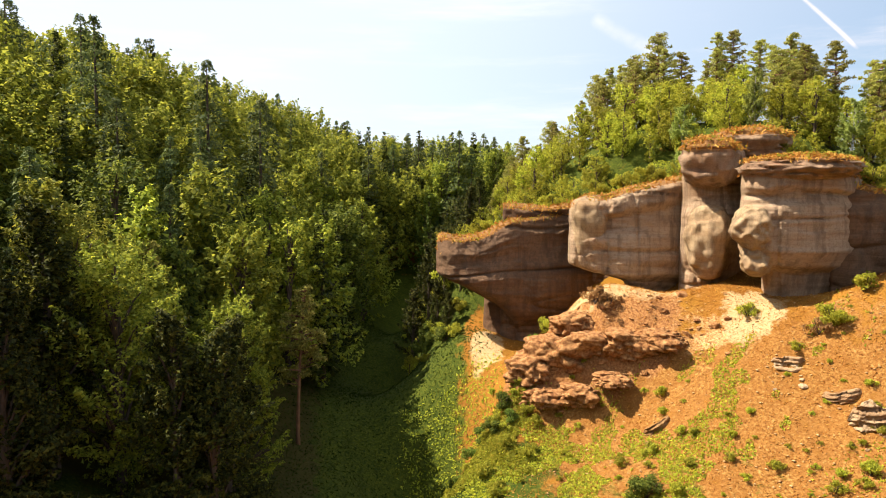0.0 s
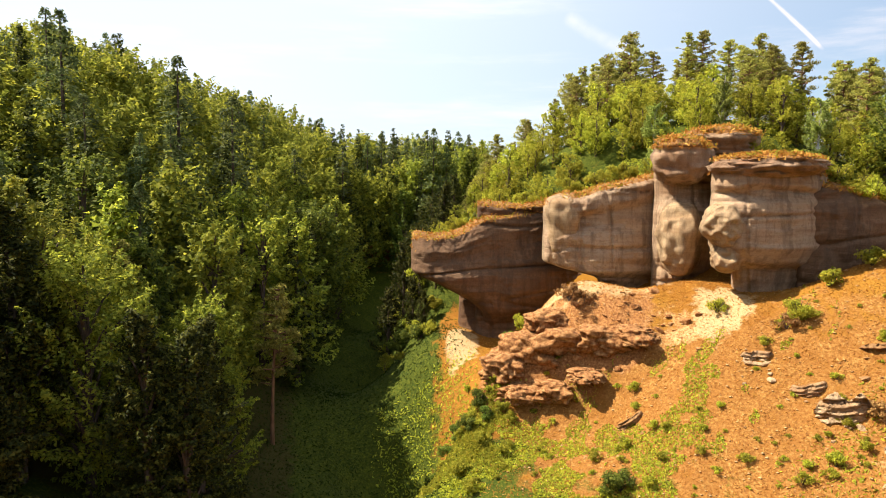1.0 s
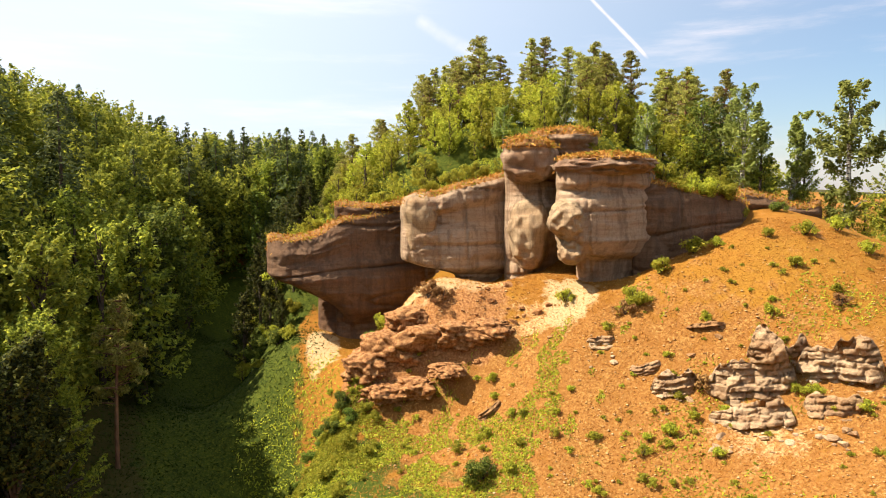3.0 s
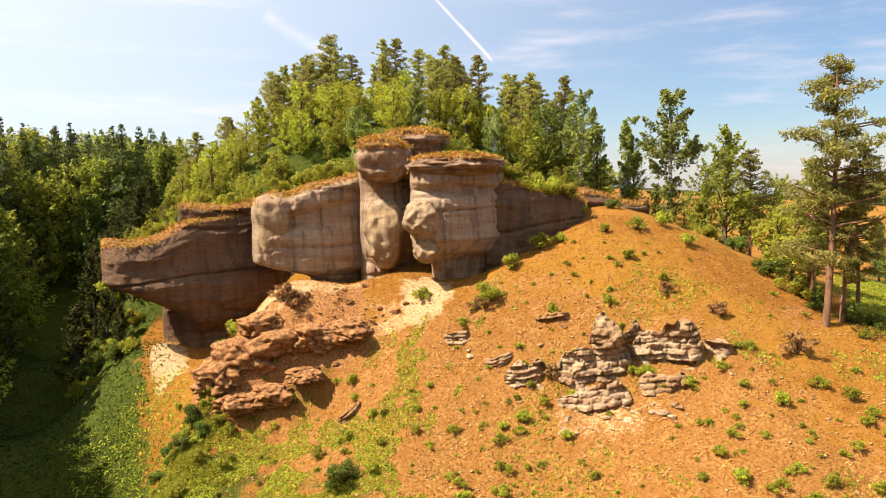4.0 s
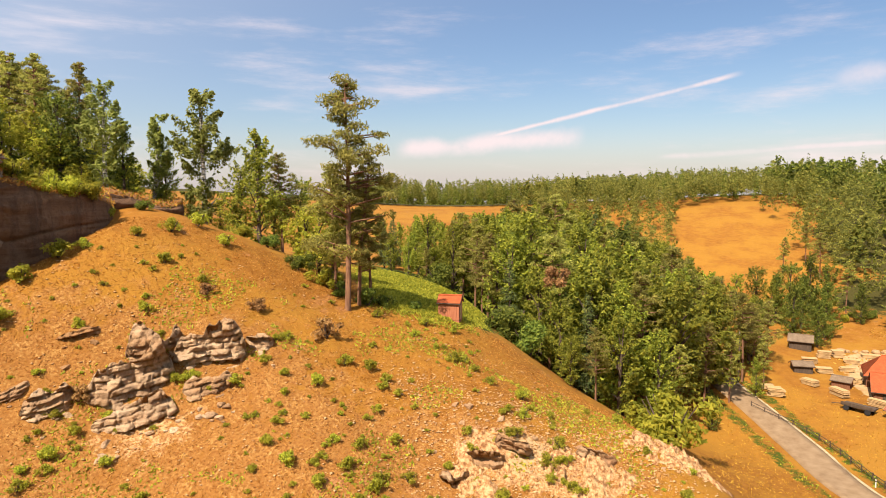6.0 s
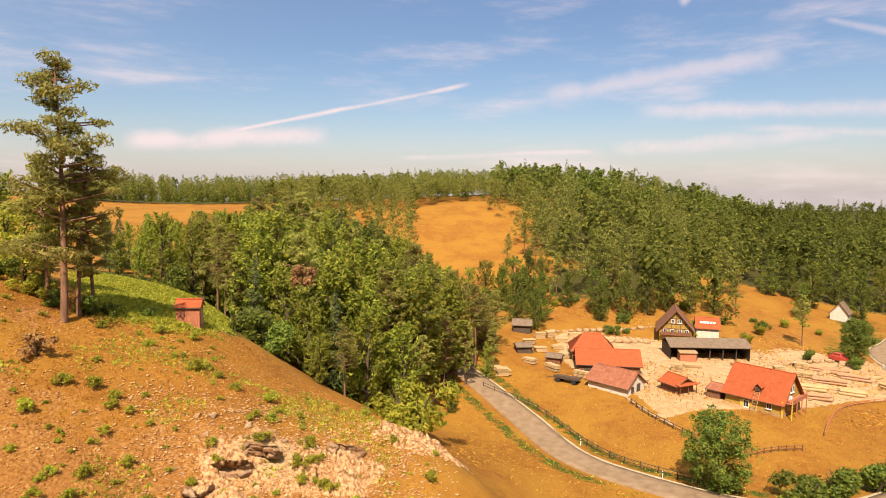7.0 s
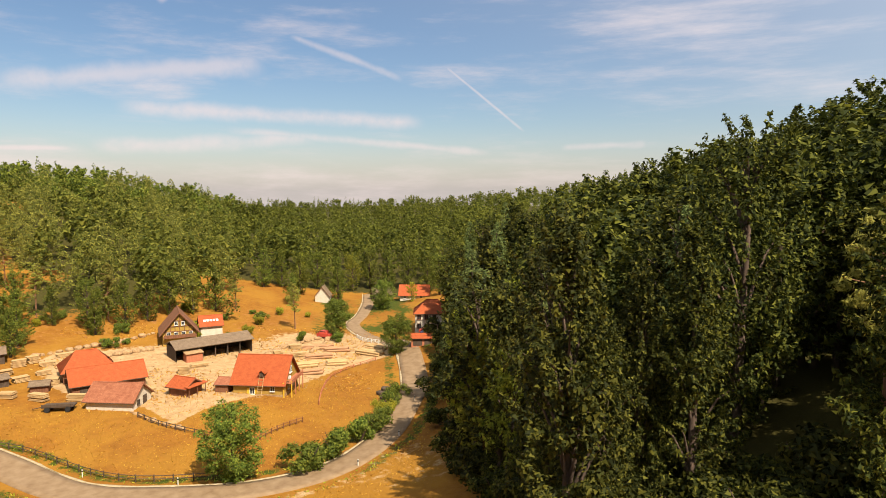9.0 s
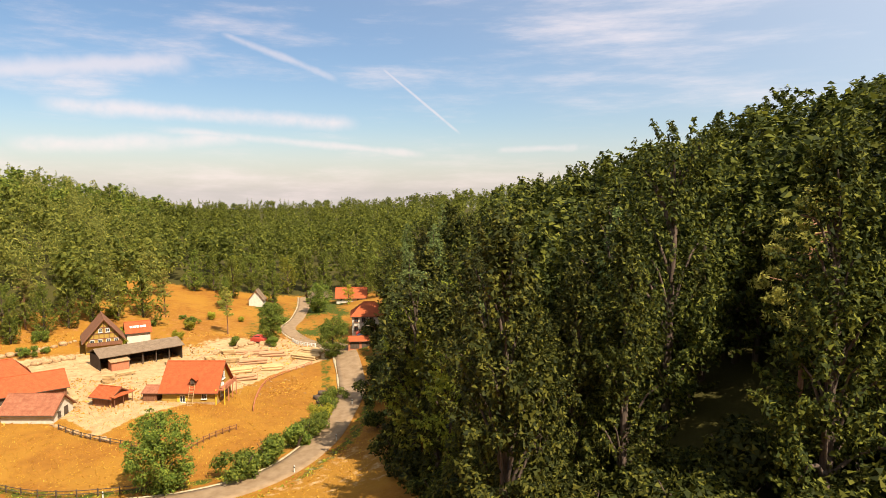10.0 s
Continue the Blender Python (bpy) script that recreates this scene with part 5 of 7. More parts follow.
PROTO["mid_broad"] = [broad_tree(RNG, 17, r0, 1500, 0.7, 0.06, 70)[1] for r0 in (4.4, 5.0)]
PROTO["slope_broad"] = [broad_tree(RNG, 17, r0, 2400, 0.52, 0.06, 80, cone, 1.2, 0.8)[1] for r0, cone in ((4.4, False), (4.8, True), (4.2, False))]
PROTO["mid_spruce"] = [spruce_tree(RNG, 20, 3.0, 1100, 1.2)[1]]
PROTO["far_broad"] = [broad_tree(RNG, 15, r0, 400, 1.15, 0.06, 26)[1] for r0 in (4.2, 4.8, 3.8)]
PROTO["far_spruce"] = [spruce_tree(RNG, 17, r0, 340, 1.4)[1] for r0 in (3.0, 2.6)]
PROTO["far_pine"] = [pine_tree(RNG, 15, r0, 420, 0.95, 0.3)[1] for r0 in (3.6, 4.2)]


def room_for(x, y, bearings, heights):
    """Height of a tree at a place whose top just reaches a skyline given by bearing."""
    b, d = math.degrees(math.atan2(x, y)), math.hypot(x, y)
    return 36 + d * math.tan(math.radians(np.interp(b, bearings, heights))) - float(lie(np.array([x]), np.array([y]))[0])


LEFT_SKY = ([-42, -34, -26, -17, -10, -5, 0, 8], [14.5, 13.5, 12.2, 9.0, 6.6, 5.5, 5.0, 4.6])
RIGHT_SKY = ([128, 131, 137, 146, 153, 158, 162, 165, 170, 176], [-4, -3, -0.6, 2.0, 4.2, 6, 8, 9.5, 12, 15])
HILL_SKY = ([1, 4, 7, 10, 13, 16, 19, 23, 27, 31, 34, 37, 40], [-3.5, 0, 4, 6.2, 9.4, 11.6, 12.8, 12.2, 11.8, 11.8, 10.6, 9.0, 6])


# the wood on the shady side of the meadow
def _left_wood(b, d):
    return b < np.interp(d, [45, 58, 88, 112, 130], [-18.5, -15.8, -8.2, -5.5, 6]) and not (b > -6 and d < 120)


deep, slope_trees = [], []
for x, y, d in scatter(-36, -14, 44, 50, 3.0, RNG, lambda b, d: b < -18):
    plant("bush_shaded", x, y, 0.8 + 0.5 * RNG.random(), label="leafy undergrowth at the edge of the wood")
for x, y, d in scatter(136, 172, 37, 47, 2.8, RNG, lambda b, d: b > 140.5):
    plant("bush_shaded", x, y, 0.8 + 0.6 * RNG.random(), label="leafy undergrowth at the edge of the wood")
for x, y, d in scatter(129, 143, 46, 150, 5.0, RNG, lambda b, d: -2.2 < b - np.interp(d, [40, 60, 72, 90, 130, 200], [141.5, 137, 133, 131.8, 131, 130.6]) < 0.6):
    plant("bush_shaded", x, y, 0.7 + 0.7 * RNG.random(), label="leafy undergrowth at the edge of the wood")
for x, y, d in scatter(-42, 8, 46, 190, 5.2, RNG, _left_wood):
    k, b = RNG.random(), math.degrees(math.atan2(x, y))
    edge = np.interp(d, [45, 58, 88, 112, 130], [-18.5, -15.8, -8.2, -5.5, 6])
    room = room_for(x, y, *LEFT_SKY)
    top = min(room, 21) * (0.78 + 0.22 * RNG.random())
    if top < 4:
        continue
    if d < 62:
        # the nearest trees mostly take the shade-darkened leaves, those beyond the lighter ones
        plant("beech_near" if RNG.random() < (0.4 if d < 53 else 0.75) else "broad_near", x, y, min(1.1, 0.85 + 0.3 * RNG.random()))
    elif k < (0.26 if d < 125 else 0.5):
        s = top * 1.08 / 20
        plant("spruce", x, y, s) if RNG.random() < 0.45 else deep.append(("mid_spruce", x, y, s))
    elif b > edge - 7 or d < 74:
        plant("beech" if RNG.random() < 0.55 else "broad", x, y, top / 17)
    else:
        slope_trees.append(("slope_broad", x, y, top / 17))

# the wood beside the road
def _right_wood(b, d):
    return b > np.interp(d, [40, 60, 72, 90, 130, 200], [141, 136.5, 132.6, 131.3, 130.6, 130.3])


# near-black leaves and extra dark spruces stand in for this wood's deep shade
for x, y, d in scatter(128, 178, 42, 170, 5.2, RNG, _right_wood):
    b, k = math.degrees(math.atan2(x, y)), RNG.random()
    top = min(room_for(x, y, *RIGHT_SKY), 23) * (0.5 + 0.52 * RNG.random())
    if top < 4:
        continue
    if d < 57:
        if k < 0.6:
            plant("broad_near", x, y, top / 21, tall=1.25)
    elif k < (0.45 if b < 148 else 0.22):
        plant("spruce", x, y, top * 1.06 / 20) if RNG.random() < (0.7 if d < 100 else 0.3) else deep.append(("mid_spruce", x, y, top * 1.06 / 20))
    elif d < 70 or b < 137.5:
        plant("broad_shaded" if k < 0.95 else "beech", x, y, top / 17)
    else:
        deep.append(("mid_broad", x, y, top / 17))
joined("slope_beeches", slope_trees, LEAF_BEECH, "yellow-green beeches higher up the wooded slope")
joined("wood_depths", deep, LEAF_SHADED, "depths of the mixed wood, shade put into the leaf colour")
for b, d, s in ((-12.6, 66, 1.15), (-24.5, 64, 1.1), (-30.5, 66, 1.2), (-17.5, 74, 1.1)):
    plant("pine", *polar(b, d)[:2], s, label="reddish-stemmed pine among the broadleaf trees")
plant("pine", 13.9, -50, 1.25, 0, label="tall pine with a bare reddish stem at the wood's edge")
for b, d, s in ((135.0, 63, 0.46), (137.2, 57, 0.46), (139.4, 52, 0.45), (136.0, 68, 0.55)):
    plant("broad_near", *polar(b, d)[:2], s, label="low broadleaf tree at the edge of the wood")
plant("broad_near", 29.3, -38.2, 0.42, 1, label="young broadleaf tree at the edge of the wood")

# the hill above the cliff
for x, y, d in scatter(1.5, 41, 70, 112, 2.8, RNG, lambda b, d: d > np.interp(b, [2, 6, 12, 20, 27, 33, 40], [80.5, 80, 77, 75.5, 71.5, 75.5, 83])):
    b, k = math.degrees(math.atan2(x, y)), RNG.random()
    lip = np.interp(b, [2, 6, 12, 20, 27, 33, 40], [80.5, 80, 77, 75.5, 71.5, 75.5, 83])
    room = room_for(x, y, *HILL_SKY)
    base = max(float(land(np.array([x]), np.array([y]))[0]), np.interp(b, [2, 6, 12, 20, 27, 33, 40], [30, 32, 35, 37.2, 38, 35.6, 34]) - 0.3) - 0.1
    if room < 1.5:
        continue
    if d < lip + 5:
        plant("light", x, y, min(0.35 + 0.35 * RNG.random(), room / 7) * (0.7 + 0.3 * RNG.random()), z=base)
    elif d < lip + 17:
        plant("light", x, y, min(0.7 + 0.35 * RNG.random(), room / 7) * (0.65 + 0.35 * RNG.random())) if k < 0.97 else plant("birch", x, y, min(0.55, room / 14))
    elif k < 0.3:
        plant("pine", x, y, min(room * 1.08, 15.5) / 14 * (0.82 + 0.25 * RNG.random()))
    elif k < 0.62:
        plant("light", x, y, min(1.3, room / 7) * (0.6 + 0.2 * RNG.random()))
for b, d, kind, s in ((38.9, 84, "birch", 0.95), (37.2, 88, "spruce", 0.55), (36, 86, "broad", 0.6), (40.2, 87, "broad", 0.55), (34.5, 90, "pine", 0.9), (6.8, 104, "pine", 0.85), (9.3, 103, "pine", 0.7)):
    plant(kind, *polar(b, d)[:2], s)

for b, d, z, s in ((20.8, 75, 38.4, 0.7), (26.6, 71.5, 39.6, 0.55), (30.4, 70.5, 38.2, 0.7), (31.8, 71, 37.4, 0.6), (24.2, 75.5, 41.0, 0.6), (17.5, 75.5, 37.6, 0.6), (9.5, 80, 34.2, 0.65), (6.5, 80, 32.8, 0.6), (3.6, 80, 31.0, 0.6), (13, 77, 36, 0.6), (15.3, 76, 37, 0.55), (32.8, 70, 36.6, 0.75), (34.0, 70.5, 36.0, 0.7), (35.2, 71, 35.6, 0.7), (36.6, 71.5, 35.2, 0.6), (38.0, 73, 35.0, 0.6), (31.2, 69.5, 37.6, 0.7)):
    plant("bush_yellow", *polar(b, d)[:2], s, z=z, label="bright bush on the brink of the cliff")
# trees on the saddle and along the spur
for b, d, kind, s, tip in ((46.0, 88, "birch", 1.3, 3), (42.2, 90, "birch", 0.95, 8), (43.2, 92, "beech", 0.55, 0), (50.3, 84, "beech", 0.85, 0), (48.8, 86, "beech", 0.6, 0), (52.2, 88, "pine", 0.95, 0), (53.6, 90, "beech", 0.65, 0),
                           (57.6, 65, "pine_big", 1.62, 4), (58.6, 67, "pine_big", 1.1, 2), (59.6, 71, "pine_big", 0.9, 0), (56.6, 68, "pine_big", 0.95, 0), (55.2, 74, "light", 1.15, 0), (56.4, 76, "beech", 0.6, 0), (54.2, 77, "light", 1.0, 0), (45.0, 95, "beech", 0.4, 0),
                           (47.2, 97, "light", 0.9, 0), (51.5, 96, "beech", 0.5, 0)):
    plant(kind, *polar(b, d)[:2], s, tip=tip, tall=1.0)
for b, d, kind, s in ((59.3, 67.5, "bush_big", 0.6), (57.0, 68, "bush_big", 0.5), (60.8, 69, "bush_big", 0.45), (55.9, 69, "bush_yellow", 0.7), (53.5, 72, "bush_big", 0.6), (51.0, 80, "bush_big", 0.5), (49.0, 81, "bush_yellow", 0.5),
                      (63.5, 71, "bush_big", 0.35), (36.4, 73, "bush_yellow", 0.6), (34.8, 72, "bush_big", 0.5), (38.5, 76, "bush_yellow", 0.55), (41.5, 79, "bush_big", 0.4), (31.5, 71, "bush_yellow", 0.7), (33, 70.5, "bush_yellow", 0.6), (45.5, 74, "bush", 1.4), (47.5, 70, "bush", 1.2)):
    plant(kind, *polar(b, d)[:2], s)


# the belt of trees in the dip behind the spur
def _belt(b, d):
    return np.interp(b, [60, 66, 72, 78, 84, 89, 93], [122, 104, 84, 76, 76, 100, 118]) < d < np.interp(b, [60, 80, 86, 90, 94], [150, 150, 145, 140, 135])


for x, y, d in scatter(60.5, 94, 70, 150, 5.2, RNG, _belt):
    b = math.degrees(math.atan2(x, y))
    peak = np.interp(b, [60, 66, 71, 75.5, 78, 81, 84.7, 86.6, 89.4, 94], [-2.4, -2.2, -1.7, 0.3, -1.6, -2.8, -3.6, -6, -7.6, -9.5])
    near = np.interp(b, [60, 66, 72, 78, 84, 89, 93], [122, 104, 84, 76, 76, 100, 118])
    room = 36 + d * math.tan(math.radians(peak)) - float(lie(np.array([x]), np.array([y]))[0])
    room = min(room, 22, 4.5 + 0.95 * (d - near)) * (0.86 + 0.18 * RNG.random())
    k = RNG.random()
    if room < 1.2:
        continue
    if room < 5.0:
        plant("bush_yellow" if k < 0.3 else "bush_big", x, y, room / 3.4)
    elif k < 0.3:
        plant("pine", x, y, room / 14)
    elif k < 0.4:
        plant("spruce", x, y, room / 20)
    else:
        plant("beech" if k < 0.93 else "broad", x, y, room / 17)
plant("bush_yellow", *polar(85.4, 75)[:2], 1.9, label="tall bright yellow-green bush beside the road")
plant("spruce", *polar(78.5, 90)[:2], 0.72, label="thin spruce standing above the belt of trees")
plant("bush_dry", *polar(75.9, 84)[:2], 1.8, label="withered red-brown treetop in the belt", z=23.5)

# trees of the village
for x, y, kind, s, label in ((76.4, -30.2, "round", 1.0, "dense round broadleaf tree beside the road"), (73.2, -38.4, "bush_big", 1.25, "round bush beside the road"), (74.4, -43.6, "bush_big", 1.2, "round bush beside the road"),
                             (77.0, -49.0, "bush_big", 1.1, "green bush on the road verge"), (79.6, -53.0, "bush_big", 1.0, "green bush on the road verge"), (83, -57, "bush_yellow", 0.9, "green bush on the road verge"), (86, -60.5, "bush_big", 0.85, "green bush on the road verge"), (90, -64.8, "bush_big", 0.9, "green bush on the road verge"),
                             (136.5, -80.5, "round", 0.95, "broadleaf tree in the timber yard"), (112.4, -80.8, "round", 0.85, "broadleaf tree beside the road"), (151, -16, "broad", 0.62, "dark tree behind the timber yard"), (156, -12, "broad", 0.7, "dark tree behind the timber yard"),
                             (158, -18, "broad", 0.72, "dark tree behind the timber yard"), (163, -14, "broad", 0.75, "dark tree behind the timber yard"), (160, -33, "broad", 0.6, "tree behind the timber yard"), (166, -9, "broad", 0.7, "dark tree behind the timber yard"),
                             (148, -5, "broad", 0.55, "tree at the meadow's edge"), (140, -3, "broad", 0.5, "tree at the meadow's edge"), (149, -76, "pine", 0.85, "thin pine on the dry bank"), 
                             (160, -110, "round", 0.9, "round tree beside the lane"), (185, -110, "broad", 0.85, "tall tree beside the lane"),
                             (113, -98, "broad", 0.8, "tree beside the white house"), (108, -93.5, "light", 1.0, "young tree beside the garage"), (160.5, -121.5, "light", 0.9, "small tree in front of the far house"), (118, -104, "broad", 0.9, "tree beside the white house"),
                             (192, -100, "broad", 0.8, "tall tree beside the lane"), (178, -90, "broad", 0.6, "broadleaf tree on the dry bank")):
    plant(kind, x, y, s, 0 if kind == "round" and s == 1.0 else None, label=label)
for x, y, d in scatter(96, 121, 156, 186, 6.5, RNG):
    if RNG.random() < 0.5:
        plant("bush_big" if RNG.random() < 0.6 else "bush_yellow", x, y, 0.35 + 0.5 * RNG.random(), label="bush on the dry bank behind the village")

# the grove at the hill's foot and the first trees of the forest
for b, d, kind, s in [(88.8, 160, "beech", 0.5), (90.2, 168, "beech", 0.6), (91.6, 172, "broad", 0.7), (92.8, 166, "beech", 0.62), (94.0, 172, "broad", 0.78), (95.4, 176, "broad", 0.85), (96.6, 172, "broad", 0.8), (97.8, 178, "pine", 0.9), (98.8, 172, "broad", 0.55), (101.2, 168, "broad", 0.7),
                      (102.6, 172, "pine", 1.0), (103.8, 168, "broad", 0.72), (105.4, 172, "broad", 0.66), (107.0, 176, "broad", 0.7), (108.8, 178, "beech", 0.6), (110.6, 182, "broad", 0.75), (112.2, 186, "pine", 0.85), (89.2, 172, "spruce", 0.45), (93.5, 205, "pine", 0.75), (95.0, 215, "pine", 0.9), (96.0, 200, "pine", 0.95)]:
    plant(kind, *polar(b, d)[:2], s, label="tree at the foot of the wooded hill")
for b, d, kind, s in [(114.5, 222, "broad", 0.8), (116, 226, "broad", 0.75), (117.6, 232, "beech", 0.7), (119, 230, "broad", 0.8), (120.6, 236, "broad", 0.85), (122, 232, "beech", 0.8), (123.5, 238, "broad", 0.9), (125, 236, "broad", 0.9), (126.8, 236, "broad", 0.85), (128.5, 220, "broad", 0.8), (129.6, 205, "broad", 0.8)]:
    plant(kind, *polar(b, d)[:2], s, label="tree where the valley narrows")
# spruces that stand above the shady wood
for b in (-33.2, -28.5, -27.6, -19.6, -15.5):
    d = 82 + 20 * RNG.random()
    x, y, _ = polar(b, d)
    plant("spruce", x, y, (room_for(x, y, *LEFT_SKY) + 0.8) / 20 * (0.95 + 0.1 * RNG.random()))
for b in (-6.5, -5.2, -4.4, -3.2, -2.2, -1.0, 0.3, 1.3, 2.4, 3.4):
    d = 118 + 22 * RNG.random()
    x, y, _ = polar(b, d)
    plant("spruce", x, y, min(1.25, (room_for(x, y, *LEFT_SKY) + 2.0) / 20) * (0.85 + 0.2 * RNG.random()))
for b, d, s in ((-2.6, 90, 0.6), (-1.2, 93, 0.65), (0.2, 89, 0.6), (1.2, 94, 0.62), (2.2, 90, 0.55), (3.2, 93, 0.5), (-0.4, 84, 0.42), (1.6, 85, 0.4), (0.6, 81, 0.3), (2.8, 84.5, 0.32)):
    plant("broad_shaded", *polar(b, d)[:2], s)
# growth between the wood and the cliff
for x, y, d in scatter(-3.5, 2.2, 78, 100, 2.7, RNG):
    plant(("bush_yellow", "bush_yellow", "light")[RNG.integers(3)], x, y, 0.25 + 0.4 * RNG.random(), label="leafy growth on the bank below the cliff")

# leafy weeds between the meadow and the slope
joined("weed_clumps", [("bush", x, y, 0.35 + 0.65 * RNG.random()) for x, y, d in scatter(-0.5, 9, 49, 60, 1.7, RNG) if RNG.random() < 0.65], LEAF_LIGHT, "leafy weed clumps between the meadow and the slope", "weeds")

# low bushes on the slope
clump = lambda x, y: float(fbm(np.array([x]), np.array([y]), np.array([0.0]), 6.0, 2, 9.0)[0])
for x, y, d in scatter(3, 88, 41, 70, 2.0, RNG, lambda b, d: d < np.interp(b, [4, 20, 40, 66, 88], [64, 60, 68, 68, 56])):
    b = math.degrees(math.atan2(x, y))
    if 1.3 * clump(x, y) + 0.6 * RNG.random() + (0.1 if d < 54 else 0) + (0.1 if b < 34 else 0) > 0.24:
        plant("bush", x, y, 0.26 + 0.7 * RNG.random() ** 2.4)
joined("seedling_bushes", [("bush", x, y, 0.2 + 0.55 * RNG.random() ** 1.8) for x, y, d in scatter(26, 80, 40.5, 55, 1.7, RNG) if RNG.random() < 0.5], LEAF_LIGHT, "small green seedlings strewn over the dry slope", "bush")
for b, d, kind, s in ((3.6, 60.8, "bush_big", 0.45), (5.5, 60.2, "bush_big", 0.45), (6.8, 61.4, "bush_yellow", 0.3), (9.3, 67.6, "bush_yellow", 0.6), (8.2, 66.6, "bush_big", 0.4), (13.2, 65, "bush_dry", 1.2),
                      (14.4, 64.4, "bush_dry", 1.0), (31.0, 60.5, "bush_yellow", 0.55), (30.2, 59.8, "bush_dry", 0.9), (32.9, 63.2, "bush", 1.4), (25.2, 62.6, "bush", 1.1), (18, 48.5, "bush_big", 0.55), (55.7, 58, "bush_dry", 1.2), (35.5, 66, "bush", 1.5), (43.5, 70, "bush", 1.3),
                      (50, 60, "bush_dry", 0.8), (46, 61, "bush_dry", 0.7), (41.8, 55.6, "bush", 1.2), (44.5, 53.6, "bush_yellow", 0.3), (36.6, 54, "bush_dry", 0.8), (0.2, 79, "bush_big", 0.7), (-1.5, 84, "bush_big", 0.9), (0.5, 90, "bush_yellow", 0.8), (6.2, 58.6, "bush_big", 0.36), (4.6, 58.8, "bush_big", 0.42), (7.6, 59.4, "bush_yellow", 0.3), (3.0, 59.6, "bush_big", 0.36), (2.0, 60.4, "bush_big", 0.3)):
    plant(kind, *polar(b, d)[:2], s)


def far_places(kinds, b0, b1, d0, d1, gap, inside=None, s=1.0):
    return [(kinds[RNG.integers(len(kinds))], x, y, s * (0.75 + 0.45 * RNG.random())) for x, y, d in scatter(b0, b1, d0, d1, gap, RNG, inside)]


mix = ["far_broad", "far_pine", "far_pine", "far_broad", "far_spruce"]
hill = far_places(["far_pine", "far_pine", "far_pine", "far_spruce"], 58, 95, 276, 372, 4.6, lambda b, d: d > np.interp(b, [58, 72, 76, 84, 90, 95], [322, 325, 285, 278, 296, 282]), 0.78)
hill += far_places(mix, 92, 112, 164, 430, 8, lambda b, d: d > np.interp(b, [92, 94.5, 96, 98, 104, 112], [330, 285, 205, 178, 166, 172]))
hill += far_places(["far_pine", "far_broad", "far_pine"], 72, 85.5, 196, 285, 7.5, lambda b, d: d > np.interp(b, [72, 75, 80, 86], [260, 225, 200, 200]), 0.78)
hill += far_places(["far_spruce"], 58, 76, 328, 372, 5.5, None, 0.55)
hill += far_places(["far_pine"], 92.5, 98, 205, 290, 11, None, 0.8)
hill += far_places(["far_pine", "far_broad"], 72, 92, 200, 300, 22, lambda b, d: RNG.random() < 0.35, 0.5)
joined("pine_forest", [t for t in hill if t[0] == "far_pine"], PINE_FAR, "pines of the mixed forest on the hill behind the village")
joined("hill_forest", [t for t in hill if t[0] != "far_pine" and math.hypot(t[1], t[2]) < 290], LEAF_HILL, "broadleaf trees of the mixed forest on the hill")
joined("ridge_forest", [t for t in hill if t[0] != "far_pine" and math.hypot(t[1], t[2]) >= 290], LEAF_BROAD, "dark broadleaf forest on the ridge behind")
vale = far_places(["far_broad", "far_broad", "far_spruce"], 108, 134, 216, 430, 9.5, lambda b, d: d > np.interp(b, [108, 114, 117, 124, 129, 134], [216, 216, 232, 236, 230, 216])) + far_places(["far_broad", "far_broad", "far_spruce"], 104, 160, 430, 800, 18)
vale += far_places(["far_broad", "far_spruce"], 131, 162, 190, 430, 11) + far_places(["far_broad", "far_spruce"], 56, 108, 430, 700, 30)
joined("valley_forest", vale, LEAF_BROAD, "wooded ridge that closes the valley")
# trees outside the view, added to throw shade on the wood by the road
joined("wood_across", [("mid_broad", x, y, 1.15 + 0.3 * RNG.random()) for x, y, d in scatter(184, 222, 44, 76, 7, RNG)], LEAF_BROAD, "unseen tall wood added to shade the roadside wood")
# never in view: fills the hillside behind the camera and casts shadows
joined("forest_behind", far_places(["far_broad", "far_spruce"], 176, 318, 45, 150, 11), LEAF_BROAD, "unseen wood behind the viewpoint, there for its shadows")


# ---------------------------------------------------------------- grass, weeds and stones
def frayed(b, d, b0, b1, d0, d1):
    """How likely a place is to be taken: it thins out towards the limits, unevenly."""
    x, y = d * np.sin(np.radians(b)), d * np.cos(np.radians(b))
    inward = np.minimum.reduce([(b - b0) * math.radians(1) * d, (b1 - b) * math.radians(1) * d, d - d0, d1 - d])
    return step(inward + 1.6 * fbm(x, y, 0 * x, 4.0, 3, 61.0), 0.0, 3.5)


def tufts(name, n, b0, b1, d0, d1, size, leaf, label, keep=None, upright=0.5, narrow=0.3):
    b = np.radians(b0 + (b1 - b0) * RNG.random(n))
    d = np.sqrt(d0**2 + (d1**2 - d0**2) * RNG.random(n))
    ok = RNG.random(n) < frayed(np.degrees(b), d, b0, b1, d0, d1)
    b, d = b[ok], d[ok]
    x, y = d * np.sin(b), d * np.cos(b)
    if keep is not None:
        ok = keep(x, y)
        x, y = x[ok], y[ok]
    n = len(x)
    s = size * (0.5 + RNG.random(n))
    nrm = unit(RNG.normal(size=(n, 3)) * np.array([1, 1, 0.4]) + np.array([0, 0, upright]))
    v, f = leaf_cards(np.stack([x, y, land(x, y) + s * 0.15], -1), nrm, s, RNG, narrow)
    return tagged(put(name, mesh_of(name, v, f), leaf), label, "grass", kind="stuff")


